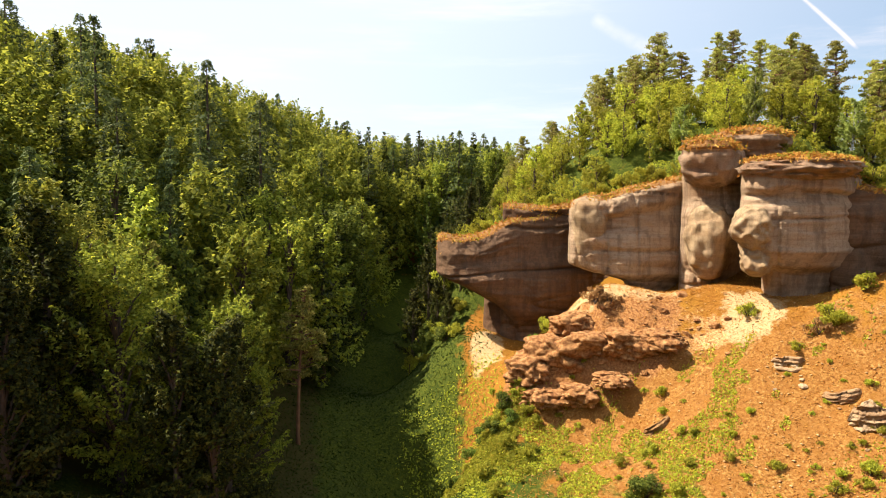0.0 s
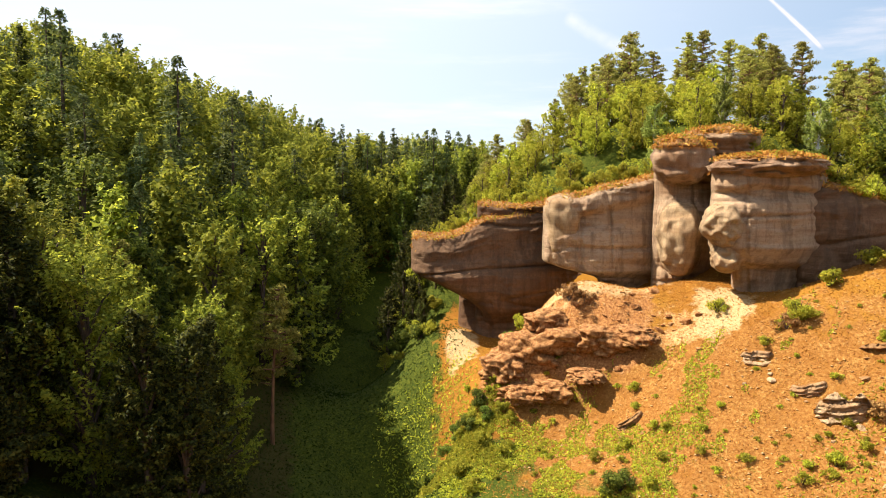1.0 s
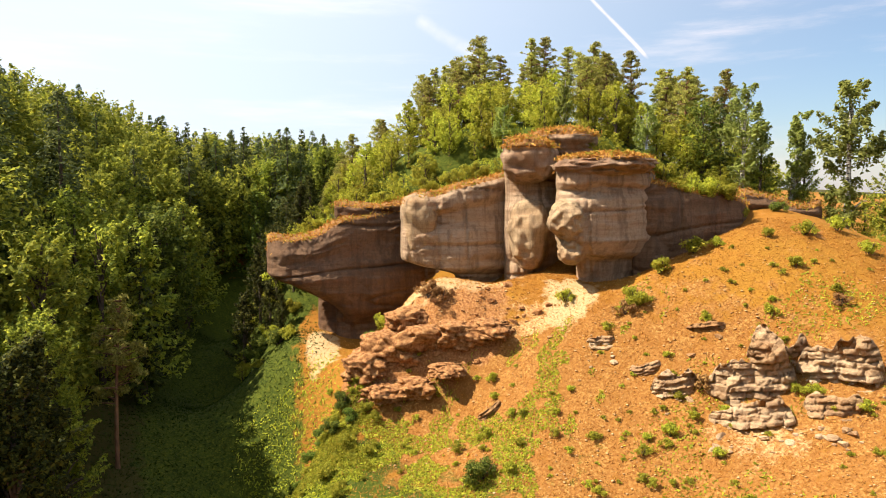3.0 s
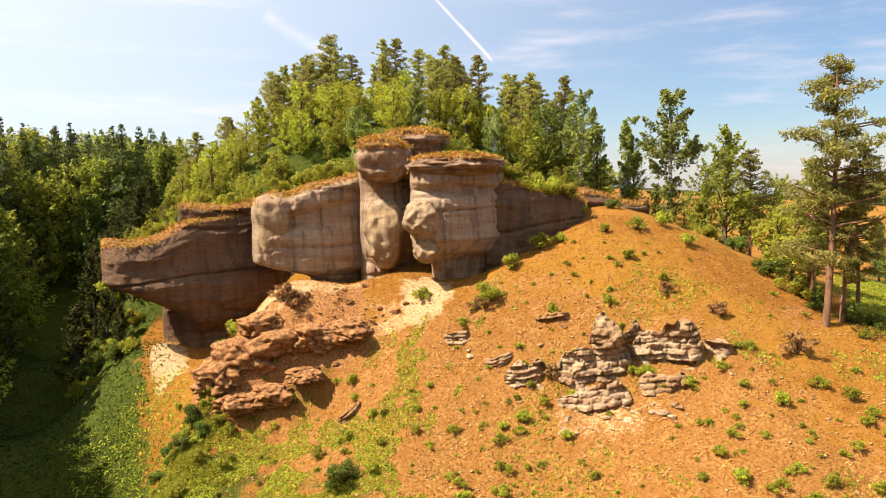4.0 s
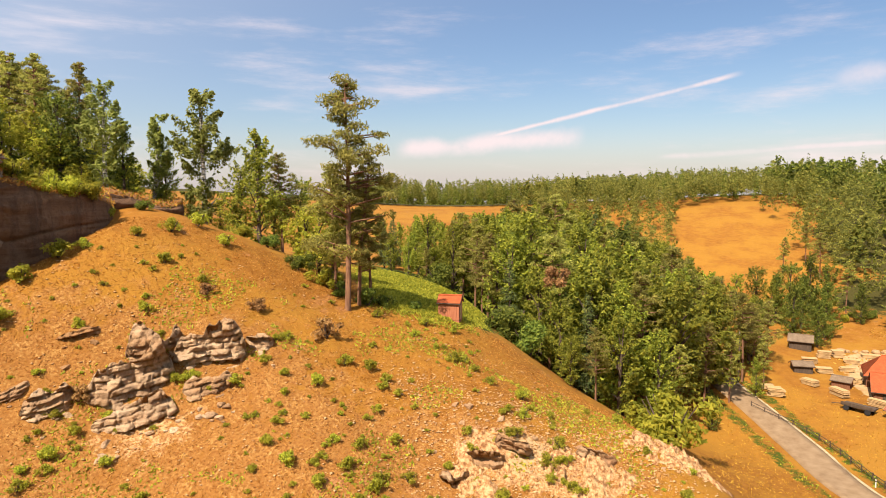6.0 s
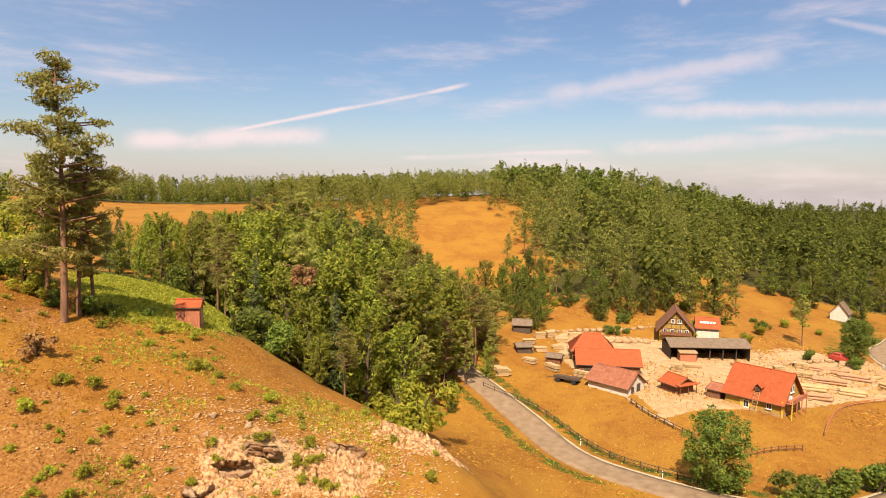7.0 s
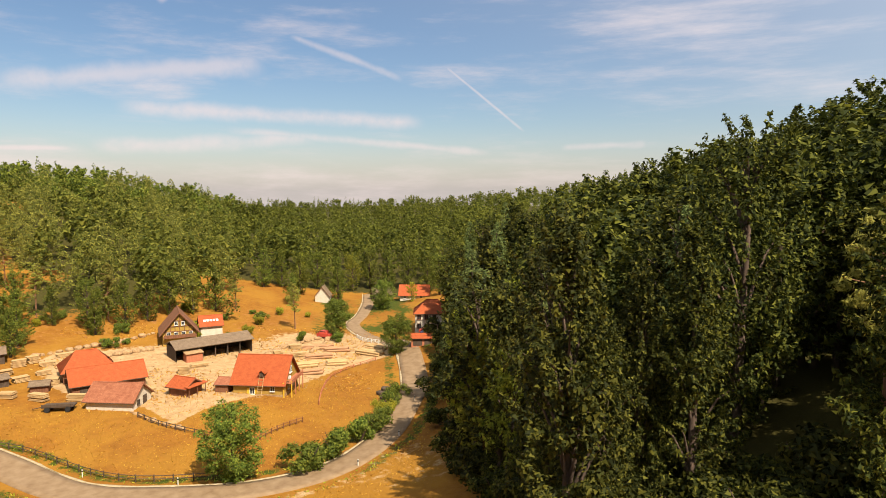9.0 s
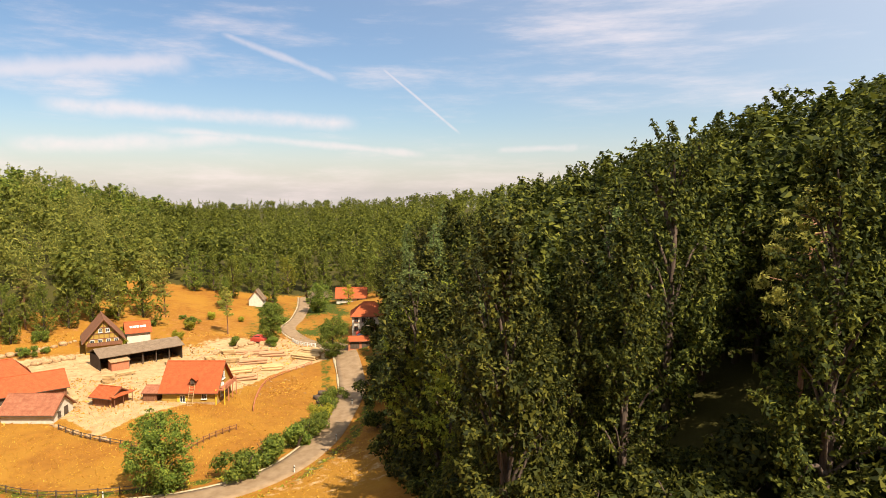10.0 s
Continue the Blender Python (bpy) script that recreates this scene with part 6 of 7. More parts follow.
tufts("dry_grass", 130000, 2, 90, 38, 76, 0.24, STRAW, "dry straw-coloured grass and bracken litter on the slope", lambda x, y: RNG.random(len(x)) < 0.25 + 0.75 * slope_share(x, y), 1.0, 0.2)
tufts("slope_weeds", 80000, 0, 34, 40, 62, 0.24, LEAF_LIGHT, "low green weeds on the lower slope", lambda x, y: 0.6 * fbm(x, y, 0 * x, 5.0, 3, 11.0) + 0.8 * fbm(x, y, 0 * x, 1.6, 2, 12.0) > -0.05 + 0.35 * step(bearing_of(x, y), 14, 34), 0.6, 0.5)
tufts("slope_weeds", 30000, 30, 86, 38, 66, 0.28, LEAF_LIGHT, "thin green weeds on the dry slope", lambda x, y: fbm(x, y, 0 * x, 4.0, 3, 13.0) > 0.14, 0.6, 0.5)
tufts("bank_weeds", 16000, -1, 9, 52, 62, 0.36, LEAF_LIGHT, "tall green weeds on the bank below the cliff", lambda x, y: (fbm(x, y, 0 * x, 4.0, 3, 31.0) > -0.12), 0.6, 0.5)
tufts("meadow_grass", 36000, -18, 5, 44, 112, 0.32, MEADOW_SHADED, "valley meadow grass, shade put into its dark green", None, 0.7, 0.3)
tufts("spur_grass", 60000, 57, 71, 66, 100, 0.45, LEAF_LIGHT, "green grass round the hut", lambda x, y: np.minimum(bearing_of(x, y) - 57, 71 - bearing_of(x, y)) > 3.5 * RNG.random(len(x)) + 3 * fbm(x, y, 0 * x, 7.0, 3, 51.0) + 3 * (1 - step(np.hypot(x, y), 66, 76)), 0.7, 0.3)
# sunlit strip of the meadow, its light put in as paler grass
tufts("lit_meadow", 9000, -4, 6, 52, 72, 0.36, LEAF_LIGHT, "yellow-green meadow grass, sunlight put into its lighter colour", None, 1.0, 0.4)
tufts("field_grass", 30000, 88, 130, 70, 125, 0.3, STRAW_FIELD, "dry grass of the hay meadow", lambda x, y: (along(x, y, ROAD) > 4) & (RNG.random(len(x)) < 0.6), 0.7, 0.3)
tufts("verge_grass", 9000, 84, 130, 66, 115, 0.4, LEAF_LIGHT, "green roadside grass", lambda x, y: np.abs(along(x, y, ROAD) - 4.4) < 1.2, 0.7, 0.35)


def brink_grass(n, size, leaf, label):
    """Dry grass that hangs over the brink of the cliff."""
    at = []
    for ob in cliff.children:
        if len(ob.data.materials) > 1:
            at += [ob.matrix_world @ p.center for p in ob.data.polygons if p.material_index == 1]
    at = np.array(at)[RNG.integers(0, len(at), n)] + RNG.normal(size=(n, 3)) * np.array([0.25, 0.25, 0.1])
    nrm = unit(RNG.normal(size=(n, 3)) * np.array([1, 1, 0.5]) + np.array([0, 0, 0.5]))
    v, f = leaf_cards(at, nrm, size * (0.5 + RNG.random(n)), RNG, 0.3)
    return tagged(put("brink_grass", mesh_of("brink_grass", v, f), leaf), label, "grass", kind="stuff")


brink_grass(16000, 0.45, STRAW, "dry grass tufts on the brink of the cliff")
brink_grass(5000, 0.4, LEAF_LIGHT, "green weeds on the brink of the cliff")


def stones(name, n, b0, b1, d0, d1, size, mat, label):
    b = np.radians(b0 + (b1 - b0) * RNG.random(n))
    d = np.sqrt(d0**2 + (d1**2 - d0**2) * RNG.random(n))
    ok = RNG.random(n) < frayed(np.degrees(b), d, b0, b1, d0, d1)
    b, d = b[ok], d[ok]
    n = len(b)
    x, y = d * np.sin(b), d * np.cos(b)
    s = size * (0.35 + RNG.random(n) ** 3 * 1.6)
    base = np.array([(1, 0, 0), (0, 1, 0), (-1, 0, 0), (0, -1, 0), (0, 0, 0.7), (0, 0, -0.5)], float)
    tri = np.array([(0, 1, 4), (1, 2, 4), (2, 3, 4), (3, 0, 4), (1, 0, 5), (2, 1, 5), (3, 2, 5), (0, 3, 5)])
    v = base[None] * (0.6 + 0.8 * RNG.random((n, 6, 3))) * s[:, None, None]
    v[:, :, 2] *= 0.6
    a = RNG.random(n) * 6.28
    vx, vy = v[:, :, 0] * np.cos(a)[:, None] - v[:, :, 1] * np.sin(a)[:, None], v[:, :, 0] * np.sin(a)[:, None] + v[:, :, 1] * np.cos(a)[:, None]
    p = np.stack([vx + x[:, None], vy + y[:, None], v[:, :, 2] + land(x, y)[:, None] + 0.03], -1).reshape(-1, 3)
    f = (tri[None] + 6 * np.arange(n)[:, None, None]).reshape(-1, 3)
    return tagged(put(name, mesh_of(name, p, f), mat), label, "stones", kind="stuff")


stones("loose_stones", 6000, 6, 88, 40, 68, 0.085, HUMP_STONE, "loose pale stones strewn on the dry slope")
stones("rock_rubble", 9000, 60, 90, 40, 57, 0.085, HUMP_STONE, "pink rock rubble on the low hump of the slope")
tufts("yard_weeds", 9000, 97, 125, 112, 170, 0.5, STRAW, "dry weeds between the stacks of the timber yard", lambda x, y: fbm(x, y, 0 * x, 8.0, 3, 19.0) > 0.0, 0.7, 0.35)
stones("yard_stones", 1600, 98, 124, 116, 158, 0.16, PALE_STONE, "rubble and offcuts strewn over the timber yard")

# ---------------------------------------------------------------- the village
def box(sx, sy, sz, at=(0, 0, 0), bevel=0.0, turn=(0, 0, 0)):
    bm = bmesh.new()
    bmesh.ops.create_cube(bm, size=1, matrix=Matrix.Translation(at) @ pose(0, 0, 0, *turn) @ Matrix.Diagonal((sx, sy, sz, 1)))
    if bevel:
        bmesh.ops.bevel(bm, geom=bm.edges[:], offset=bevel, segments=1, affect="EDGES")
    return bm


def rod(r, a, b, sides=8, r2=None):
    a, b = Vector(a), Vector(b)
    bm = bmesh.new()
    m = Matrix.Translation((a + b) / 2) @ (b - a).to_track_quat("Z", "Y").to_matrix().to_4x4()
    bmesh.ops.create_cone(bm, cap_ends=True, segments=sides, radius1=r, radius2=r if r2 is None else r2, depth=(b - a).length, matrix=m)
    return bm


def ground_at(x, y):
    return float(land(np.array([x]), np.array([y]))[0])


def slab(corners, thick):
    """A sloping plate from four corners, thickened downwards."""
    bm = bmesh.new()
    top = [bm.verts.new(c) for c in corners]
    low = [bm.verts.new((c[0], c[1], c[2] - thick)) for c in corners]
    bm.faces.new(top)
    bm.faces.new(low[::-1])
    for i in range(4):
        j = (i + 1) % 4
        bm.faces.new((top[j], top[i], low[i], low[j]))
    bmesh.ops.recalc_face_normals(bm, faces=bm.faces[:])
    return bm


def gable_body(L, D, eave, ridge, thick=0.0):
    bm = bmesh.new()
    ends = []
    for x in (-L / 2, L / 2):
        ends.append([bm.verts.new(c) for c in ((x, -D / 2, -0.6), (x, D / 2, -0.6), (x, D / 2, eave), (x, 0, ridge), (x, -D / 2, eave))])
    bm.faces.new(ends[0][::-1])
    bm.faces.new(ends[1])
    for i in range(5):
        j = (i + 1) % 5
        bm.faces.new((ends[0][i], ends[0][j], ends[1][j], ends[1][i]))
    bmesh.ops.recalc_face_normals(bm, faces=bm.faces[:])
    return bm


def window(parent, x, y, z, w, h, face, mat=None, bars=True):
    """A framed pane on a wall; face is the turn of the wall about the upright."""
    m = Matrix.Translation((x, y, z)) @ pose(0, 0, 0, 0, 0, face)
    pane = part("pane", box(w, 0.04, h, (0, -0.015, 0)), GLASS, parent)
    pane.matrix_local = m
    bm = bmesh.new()
    for sx, sz, px, pz in ((w + 0.16, 0.1, 0, h / 2 + 0.03), (w + 0.16, 0.1, 0, -h / 2 - 0.03), (0.1, h, w / 2 + 0.03, 0), (0.1, h, -w / 2 - 0.03, 0)) + (((0.06, h, 0, 0),) if bars else ()):
        bmesh.ops.create_cube(bm, size=1, matrix=Matrix.Translation((px, -0.04, pz)) @ Matrix.Diagonal((sx, 0.1, sz, 1)))
    fr = part("window_frame", bm, mat or PAINT_WHITE, parent)
    fr.matrix_local = m
    sill = part("window_sill", box(w + 0.3, 0.22, 0.06, (0, -0.1, -h / 2 - 0.1)), mat or PAINT_WHITE, parent)
    sill.matrix_local = m


def house(name, label, category, x, y, bearing, L, D, eave, ridge, wall, roof, over=0.45, hip=0.0, z=None, group="houses", size=0.86):
    """A gabled house with its ridge along its front; the front faces the given bearing's way back."""
    zz = ground_at(x, y) - 0.05 if z is None else z
    ob = thing(name, label, category, group, pose(x, y, zz, 0, 0, -bearing) @ Matrix.Diagonal((size, size, size, 1)))
    if hip:
        part("wall", box(L, D, eave + 0.6, (0, 0, eave / 2 - 0.3)), wall, ob)
    else:
        part("wall", gable_body(L, D, eave, ridge - 0.06), wall, ob)
    slope = (ridge - eave) / (D / 2)
    lo = eave - over * slope
    for s in (-1, 1):
        e = L / 2 + over
        a = e - hip
        cs = [(-e, s * (D / 2 + over), lo), (e, s * (D / 2 + over), lo), (a, s * 0.02, ridge + 0.1), (-a, s * 0.02, ridge + 0.1)]
        part("roof", slab([(p[0], p[1], p[2] + 0.12) for p in cs], 0.16), roof, ob)
        part("gutter", rod(0.06, (-e, s * (D / 2 + over + 0.05), lo), (e, s * (D / 2 + over + 0.05), lo), 6), WOOD_DARK, ob)
        if hip:
            bm = bmesh.new()
            v = [bm.verts.new(c) for c in ((s * e, -(D / 2 + over), lo + 0.12), (s * e, D / 2 + over, lo + 0.12), (s * a, 0, ridge + 0.22))]
            bm.faces.new(v)
            bmesh.ops.solidify(bm, geom=bm.faces[:], thickness=0.14)
            part("roof", bm, roof, ob)
        else:
            for q in (-1, 1):
                part("verge_board", slab([(s * e - 0.03, q * (D / 2 + over), lo + 0.1), (s * e + 0.03, q * (D / 2 + over), lo + 0.1), (s * e + 0.03, 0, ridge + 0.2), (s * e - 0.03, 0, ridge + 0.2)], 0.26), WOOD_BROWN, ob)
    part("ridge_cap", rod(0.14, (-L / 2 - over + hip, 0, ridge + 0.2), (L / 2 + over - hip, 0, ridge + 0.2), 8), roof, ob)
    return ob


def chimney(ob, x, y, top, mat=None):
    part("chimney", box(0.5, 0.5, 1.6, (x, y, top - 0.8), 0.03), mat or TILE_OLD, ob)
    part("chimney_cap", box(0.66, 0.66, 0.1, (x, y, top + 0.03), 0.02), PALE_STONE, ob)


# the yellow house with its balcony and dormer
yh = house("yellow_house", "yellow plastered house with a steep red tiled roof and timber balcony", "house", 106.6, -48.6, 135, 10.2, 9.0, 2.7, 7.0, PLASTER_YELLOW, TILE_RED, 0.6)
window(yh, 2.9, -4.52, 1.5, 0.8, 1.0, 0)
window(yh, -1.2, -4.52, 1.0, 0.9, 1.2, 0)
part("shutter", box(0.55, 0.06, 1.1, (-2.0, -4.58, 1.0), 0.01), PAINT_YELLOW, yh)
part("shutter", box(0.55, 0.06, 1.1, (-0.4, -4.58, 1.0), 0.01), PAINT_YELLOW, yh)
window(yh, -1.3, -4.52, 2.25, 0.7, 0.4, 0, bars=False)
for px in (-1.5, 1.2):
    window(yh, 5.12, px, 1.3, 0.9, 1.1, 90)
window(yh, 5.12, 0, 4.3, 1.4, 1.2, 90)
dorm = part("dormer", box(1.0, 2.0, 1.0, (0.7, -3.3, 4.2)), WOOD_BROWN, yh, "small gabled dormer with a dark hatch")
for s in (-1, 1):
    part("dormer_roof", slab([(0.7 + s * 0.75, -4.6, 4.45), (0.7, -4.6, 5.15), (0.7, -2.2, 5.15), (0.7 + s * 0.75, -2.2, 4.45)][:: s], 0.08), TILE_RED, dorm)
part("hatch", box(0.7, 0.05, 0.8, (0.7, -4.33, 4.2)), WOOD_DARK, dorm)
for k in range(2):
    part("ladder_rail", rod(0.05, (0.35 + 0.9 * k, -6.6, -0.1), (0.35 + 0.9 * k, -4.7, 3.8), 5), WOOD_PALE, yh)
for k in range(8):
    part("ladder_rung", rod(0.035, (0.35, -6.6 + 0.23 * k, 0.35 + 0.47 * k), (1.25, -6.6 + 0.23 * k, 0.35 + 0.47 * k), 5), WOOD_PALE, yh)
part("balcony_floor", box(1.5, 7.4, 0.14, (6.0, -0.4, 2.55)), WOOD_RED, yh)
for py in (-4.0, -1.6, 0.8, 3.2):
    part("balcony_post", box(0.16, 0.16, 3.4, (6.65, py, 1.3), 0.01), PAINT_YELLOW if py < -3 else WOOD_RED, yh)
for pz in (2.8, 3.1, 3.4):
    part("balcony_rail", box(0.06, 7.4, 0.1, (6.68, -0.4, pz)), WOOD_RED, yh)
for k in range(14):
    part("baluster", box(0.04, 0.09, 0.85, (6.72, -3.95 + 0.54 * k, 3.05)), WOOD_RED, yh)
part("dish", rod(0.42, (6.3, -3.9, 3.7), (6.2, -4.0, 3.75), 12), PAINT_WHITE, yh, "white satellite dish")
part("corner_post", box(0.24, 0.24, 3.0, (5.2, -4.62, 1.3), 0.02), PAINT_YELLOW, yh)
part("plinth", box(10.3, 9.1, 0.7, (0, 0, 0.0)), PALE_STONE, yh)
lean = house("lean_to", "low dark timber lean-to against the yellow house", "shed", 109.6, -42.6, 135, 2.6, 4.5, 1.7, 2.4, WOOD_BROWN, TILE_OLD, 0.25, group="sheds")

# barns with red roofs
ba = house("long_barn", "long barn with a low red tiled roof", "barn", 124.2, -27, 95, 13.2, 8, 2.0, 4.3, WOOD_BROWN, TILE_RED, 0.5, group="barns")
part("barn_door", box(2.4, 0.08, 1.8, (-4, -4.05, 0.9), 0.01), WOOD_DARK, ba)
part("barn_door", box(2.4, 0.08, 1.8, (1, -4.05, 0.9), 0.01), WOOD_DARK, ba)
house("hipped_barn", "barn with a red hipped roof behind the long barn", "barn", 132, -25.5, 95, 9.5, 8, 2.6, 5.6, WOOD_BROWN, TILE_RED, 0.5, 3.2, group="barns")
bb = house("stone_barn", "stone barn with a sagging weathered red tiled roof", "barn", 113.6, -26.4, 135, 9, 6.4, 1.7, 4.0, PLASTER_WHITE, TILE_OLD, 0.5, group="barns")
part("gable_boarding", slab([(4.56, -3.1, 1.9), (4.6, -3.1, 1.9), (4.6, 0, 3.9), (4.56, 0, 3.9)], 0.4), WOOD_DARK, bb)
window(bb, 4.52, -1.2, 0.9, 0.7, 0.8, 90, WOOD_DARK)
part("barn_door", box(0.08, 1.3, 1.7, (4.55, 1.0, 0.85), 0.01), WOOD_DARK, bb)
sh = house("wooden_shed", "small brown wooden shed with a red tiled roof and porch", "shed", 111.8, -36.4, 152, 4.2, 4.4, 1.9, 3.1, WOOD_BROWN, TILE_RED, 0.5, group="sheds")
for py in (-2.2, 0, 2.2):
    part("porch_post", box(0.12, 0.12, 2.0, (3.0, py, 1.0), 0.01), WOOD_BROWN, sh)
part("porch_roof", slab([(2.2, -2.6, 2.25), (3.3, -2.6, 2.0), (3.3, 2.6, 2.0), (2.2, 2.6, 2.25)], 0.1), TILE_RED, sh)

# the long open-fronted timber hall
def open_hall(x, y, bearing, L, D, eave, ridge):
    ob = thing("timber_hall", "long open-fronted timber hall with a grey roof", "barn", "barns", pose(x, y, ground_at(x, y) - 0.05, 0, 0, -bearing) @ Matrix.Diagonal((0.9, 0.9, 0.9, 1)))
    part("back_wall", box(L, 0.14, eave + 0.6, (0, D / 2, eave / 2 - 0.2)), WOOD_DARK, ob)
    for s in (-1, 1):
        part("side_wall", box(0.14, D, eave + 0.6, (s * L / 2, 0, eave / 2 - 0.2)), WOOD_DARK, ob)
        e = L / 2 + 0.4
        part("roof", slab([(-e, s * (D / 2 + 0.6), eave), (e, s * (D / 2 + 0.6), eave), (e, 0.0, ridge), (-e, 0.0, ridge)], 0.16), TILE_GREY, ob)
    for k in range(7):
        part("post", box(0.2, 0.2, eave, (-L / 2 + k * L / 6, -D / 2 + 0.1, eave / 2), 0.01), WOOD_DARK, ob)
    part("beam", box(L, 0.2, 0.3, (0, -D / 2 + 0.1, eave - 0.25)), WOOD_DARK, ob)
    part("booth", box(3.6, 2.2, 1.9, (-L / 2 + 3.4, -D / 2 - 0.6, 0.95), 0.02), WOOD_RED, ob, "reddish boarded booth in the hall")
    part("booth_roof", slab([(-L / 2 + 1.4, -D / 2 - 2.0, 2.0), (-L / 2 + 5.4, -D / 2 - 2.0, 2.0), (-L / 2 + 5.4, -D / 2 + 0.6, 2.4), (-L / 2 + 1.4, -D / 2 + 0.6, 2.4)], 0.1), PALE_STONE, ob)
    return ob


open_hall(135.5, -49.5, 90, 17.5, 6.5, 3.0, 4.4)

# the half-timbered house
al = house("half_timbered_house", "half-timbered house with a steep brown gable roof and balcony", "house", 149, -47.5, 15.0, 10, 8.0, 3.6, 8.2, PLASTER_YELLOW, WOOD_BROWN, 0.8)
for pz in (2.2, 3.5, 4.8, 6.2):
    wide = 8.0 if pz < 3.6 else 8.0 * (8.2 - pz) / 4.6
    part("beam", box(0.12, wide, 0.2, (-5.06, 0, pz)), WOOD_BROWN, al)
for k in range(-3, 4):
    top = 3.6 + 4.6 * (1 - abs(k) / 3.6)
    part("stud", box(0.1, 0.16, max(0.6, top - 2.3), (-5.05, k * 1.1, 2.3 + max(0.6, top - 2.3) / 2)), WOOD_BROWN, al)
for py in (-2.6, -0.9, 0.9, 2.6):
    window(al, -5.1, py, 2.9, 0.8, 0.8, -90)
for py in (-0.8, 0.8):
    window(al, -5.1, py, 5.5, 0.7, 0.8, -90)
part("balcony_floor", box(1.2, 7.6, 0.14, (-5.7, 0, 2.1)), WOOD_BROWN, al)
part("balcony_front", box(0.08, 7.6, 0.8, (-6.2, 0, 2.5)), WOOD_BROWN, al)
an = house("annex", "low annex with a red roof and a row of skylights", "house", 150, -55, 104, 5.5, 5, 3.3, 5.4, PLASTER_WHITE, TILE_RED, 0.4)
for k in range(5):
    part("skylight", box(0.62, 0.7, 0.08, (-1.6 + 0.8 * k, -1.35, 4.45), 0.01, (40, 0, 0)), PAINT_WHITE, an)

# houses where the lane leaves the village
wh = house("white_house", "white two-storey house with a red hipped roof", "house", 123.4, -99.6, 128, 9.5, 8.5, 5.0, 7.9, PLASTER_WHITE, TILE_RED, 0.5, 3.6)
for px in (-3.6, -1.6, 0.6):
    for pz in (1.4, 3.8):
        window(wh, px, -4.28, pz, 0.95, 1.15, 0, WOOD_BROWN)
cp = house("garage", "low red garage with a flat-pitched red roof", "garage", 111.6, -87.6, 128, 6.0, 4.2, 1.9, 2.5, WOOD_RED, TILE_RED, 0.4, group="sheds")
part("garage_door", box(2.2, 0.06, 1.6, (-1.4, -2.13, 0.8), 0.01), WOOD_DARK, cp)
part("garage_door", box(2.2, 0.06, 1.6, (1.4, -2.13, 0.8), 0.01), WOOD_DARK, cp)
fh = house("far_house", "white house with a broad red tiled roof at the wood's edge", "house", 166.8, -127.5, 130, 10.5, 8, 1.9, 4.8, PLASTER_WHITE, TILE_RED, 0.6)
for px in (-3.5, -1, 2.5):
    window(fh, px, -4.02, 1.0, 0.8, 0.9, 0)
house("grey_barn", "grey weathered barn beside the lane", "barn", 178, -122, 110, 7, 5.5, 2.2, 4.2, WOOD_DARK, TILE_GREY, 0.4, group="barns")
house("grey_hut", "small grey house with a steep slate roof", "house", 181.7, -102.6, 40, 5, 5, 2.6, 5.6, PLASTER_WHITE, TILE_GREY, 0.4)
house("open_shed", "dark open lumber shed", "shed", 148.6, -12.8, 96, 4.6, 4, 2.1, 3.1, WOOD_DARK, TILE_GREY, 0.4, group="sheds")
house("field_shed", "small weathered shed among stacked timber", "shed", 133, -11.8, 80, 3.6, 3, 1.5, 2.0, WOOD_DARK, TILE_GREY, 0.3, group="sheds")
house("field_shed", "small weathered shed among stacked timber", "shed", 127.5, -17.5, 110, 3.2, 2.6, 1.4, 1.9, WOOD_BROWN, TILE_GREY, 0.3, group="sheds")

# the red hut on the spur
hut = house("red_hut", "small red-brown wooden hut with a red roof on grass", "hut", 66.1, 28.6, 78, 2.3, 2.0, 1.9, 2.4, WOOD_RED, TILE_RED, 0.15, group="sheds", size=1.0)
for k in range(9):
    part("board", box(0.22, 0.03, 1.9, (-1.04 + 0.26 * k, -1.02, 0.95), 0.005), WOOD_RED, hut)
part("door", box(0.03, 0.8, 1.6, (1.17, 0, 0.85), 0.005), WOOD_PALE, hut)
part("skid", box(2.5, 0.15, 0.2, (0, -0.8, 0.0)), WOOD_DARK, hut)


# ---------------------------------------------------------------- timber yard
YARD = np.random.default_rng(5)


def log_pile(x, y, turn, n, length, r, mat, label, layers=2):
    ob = thing("log_pile", label, "log pile", "log piles", pose(x, y, ground_at(x, y), 0, 0, turn))
    for k in range(layers):
        for i in range(n - k):
            rr = r * (0.8 + 0.4 * YARD.random())
            px, pz = (i - (n - k) / 2) * r * 2.05, r + k * r * 1.75
            o = YARD.normal() * 0.3
            part("log", rod(rr, (o - length / 2, px, pz), (o + length / 2, px, pz), 9, rr * 0.85), mat, ob)
    return ob


def board_stack(x, y, turn, label="stack of pale sawn boards", n=5, L=4.0, W=1.3):
    ob = thing("board_stack", label, "board stack", "board stacks", pose(x, y, ground_at(x, y), 0, 0, turn))
    for k in range(n):
        part("board_layer", box(L * (0.9 + 0.15 * YARD.random()), W * (0.9 + 0.2 * YARD.random()), 0.14, (YARD.normal() * 0.1, YARD.normal() * 0.05, 0.14 + 0.2 * k), 0.01), WOOD_PALE, ob)
    for s in (-1, 1):
        part("bearer", box(0.15, W, 0.1, (s * L * 0.35, 0, 0.03)), WOOD_DARK, ob)
    return ob


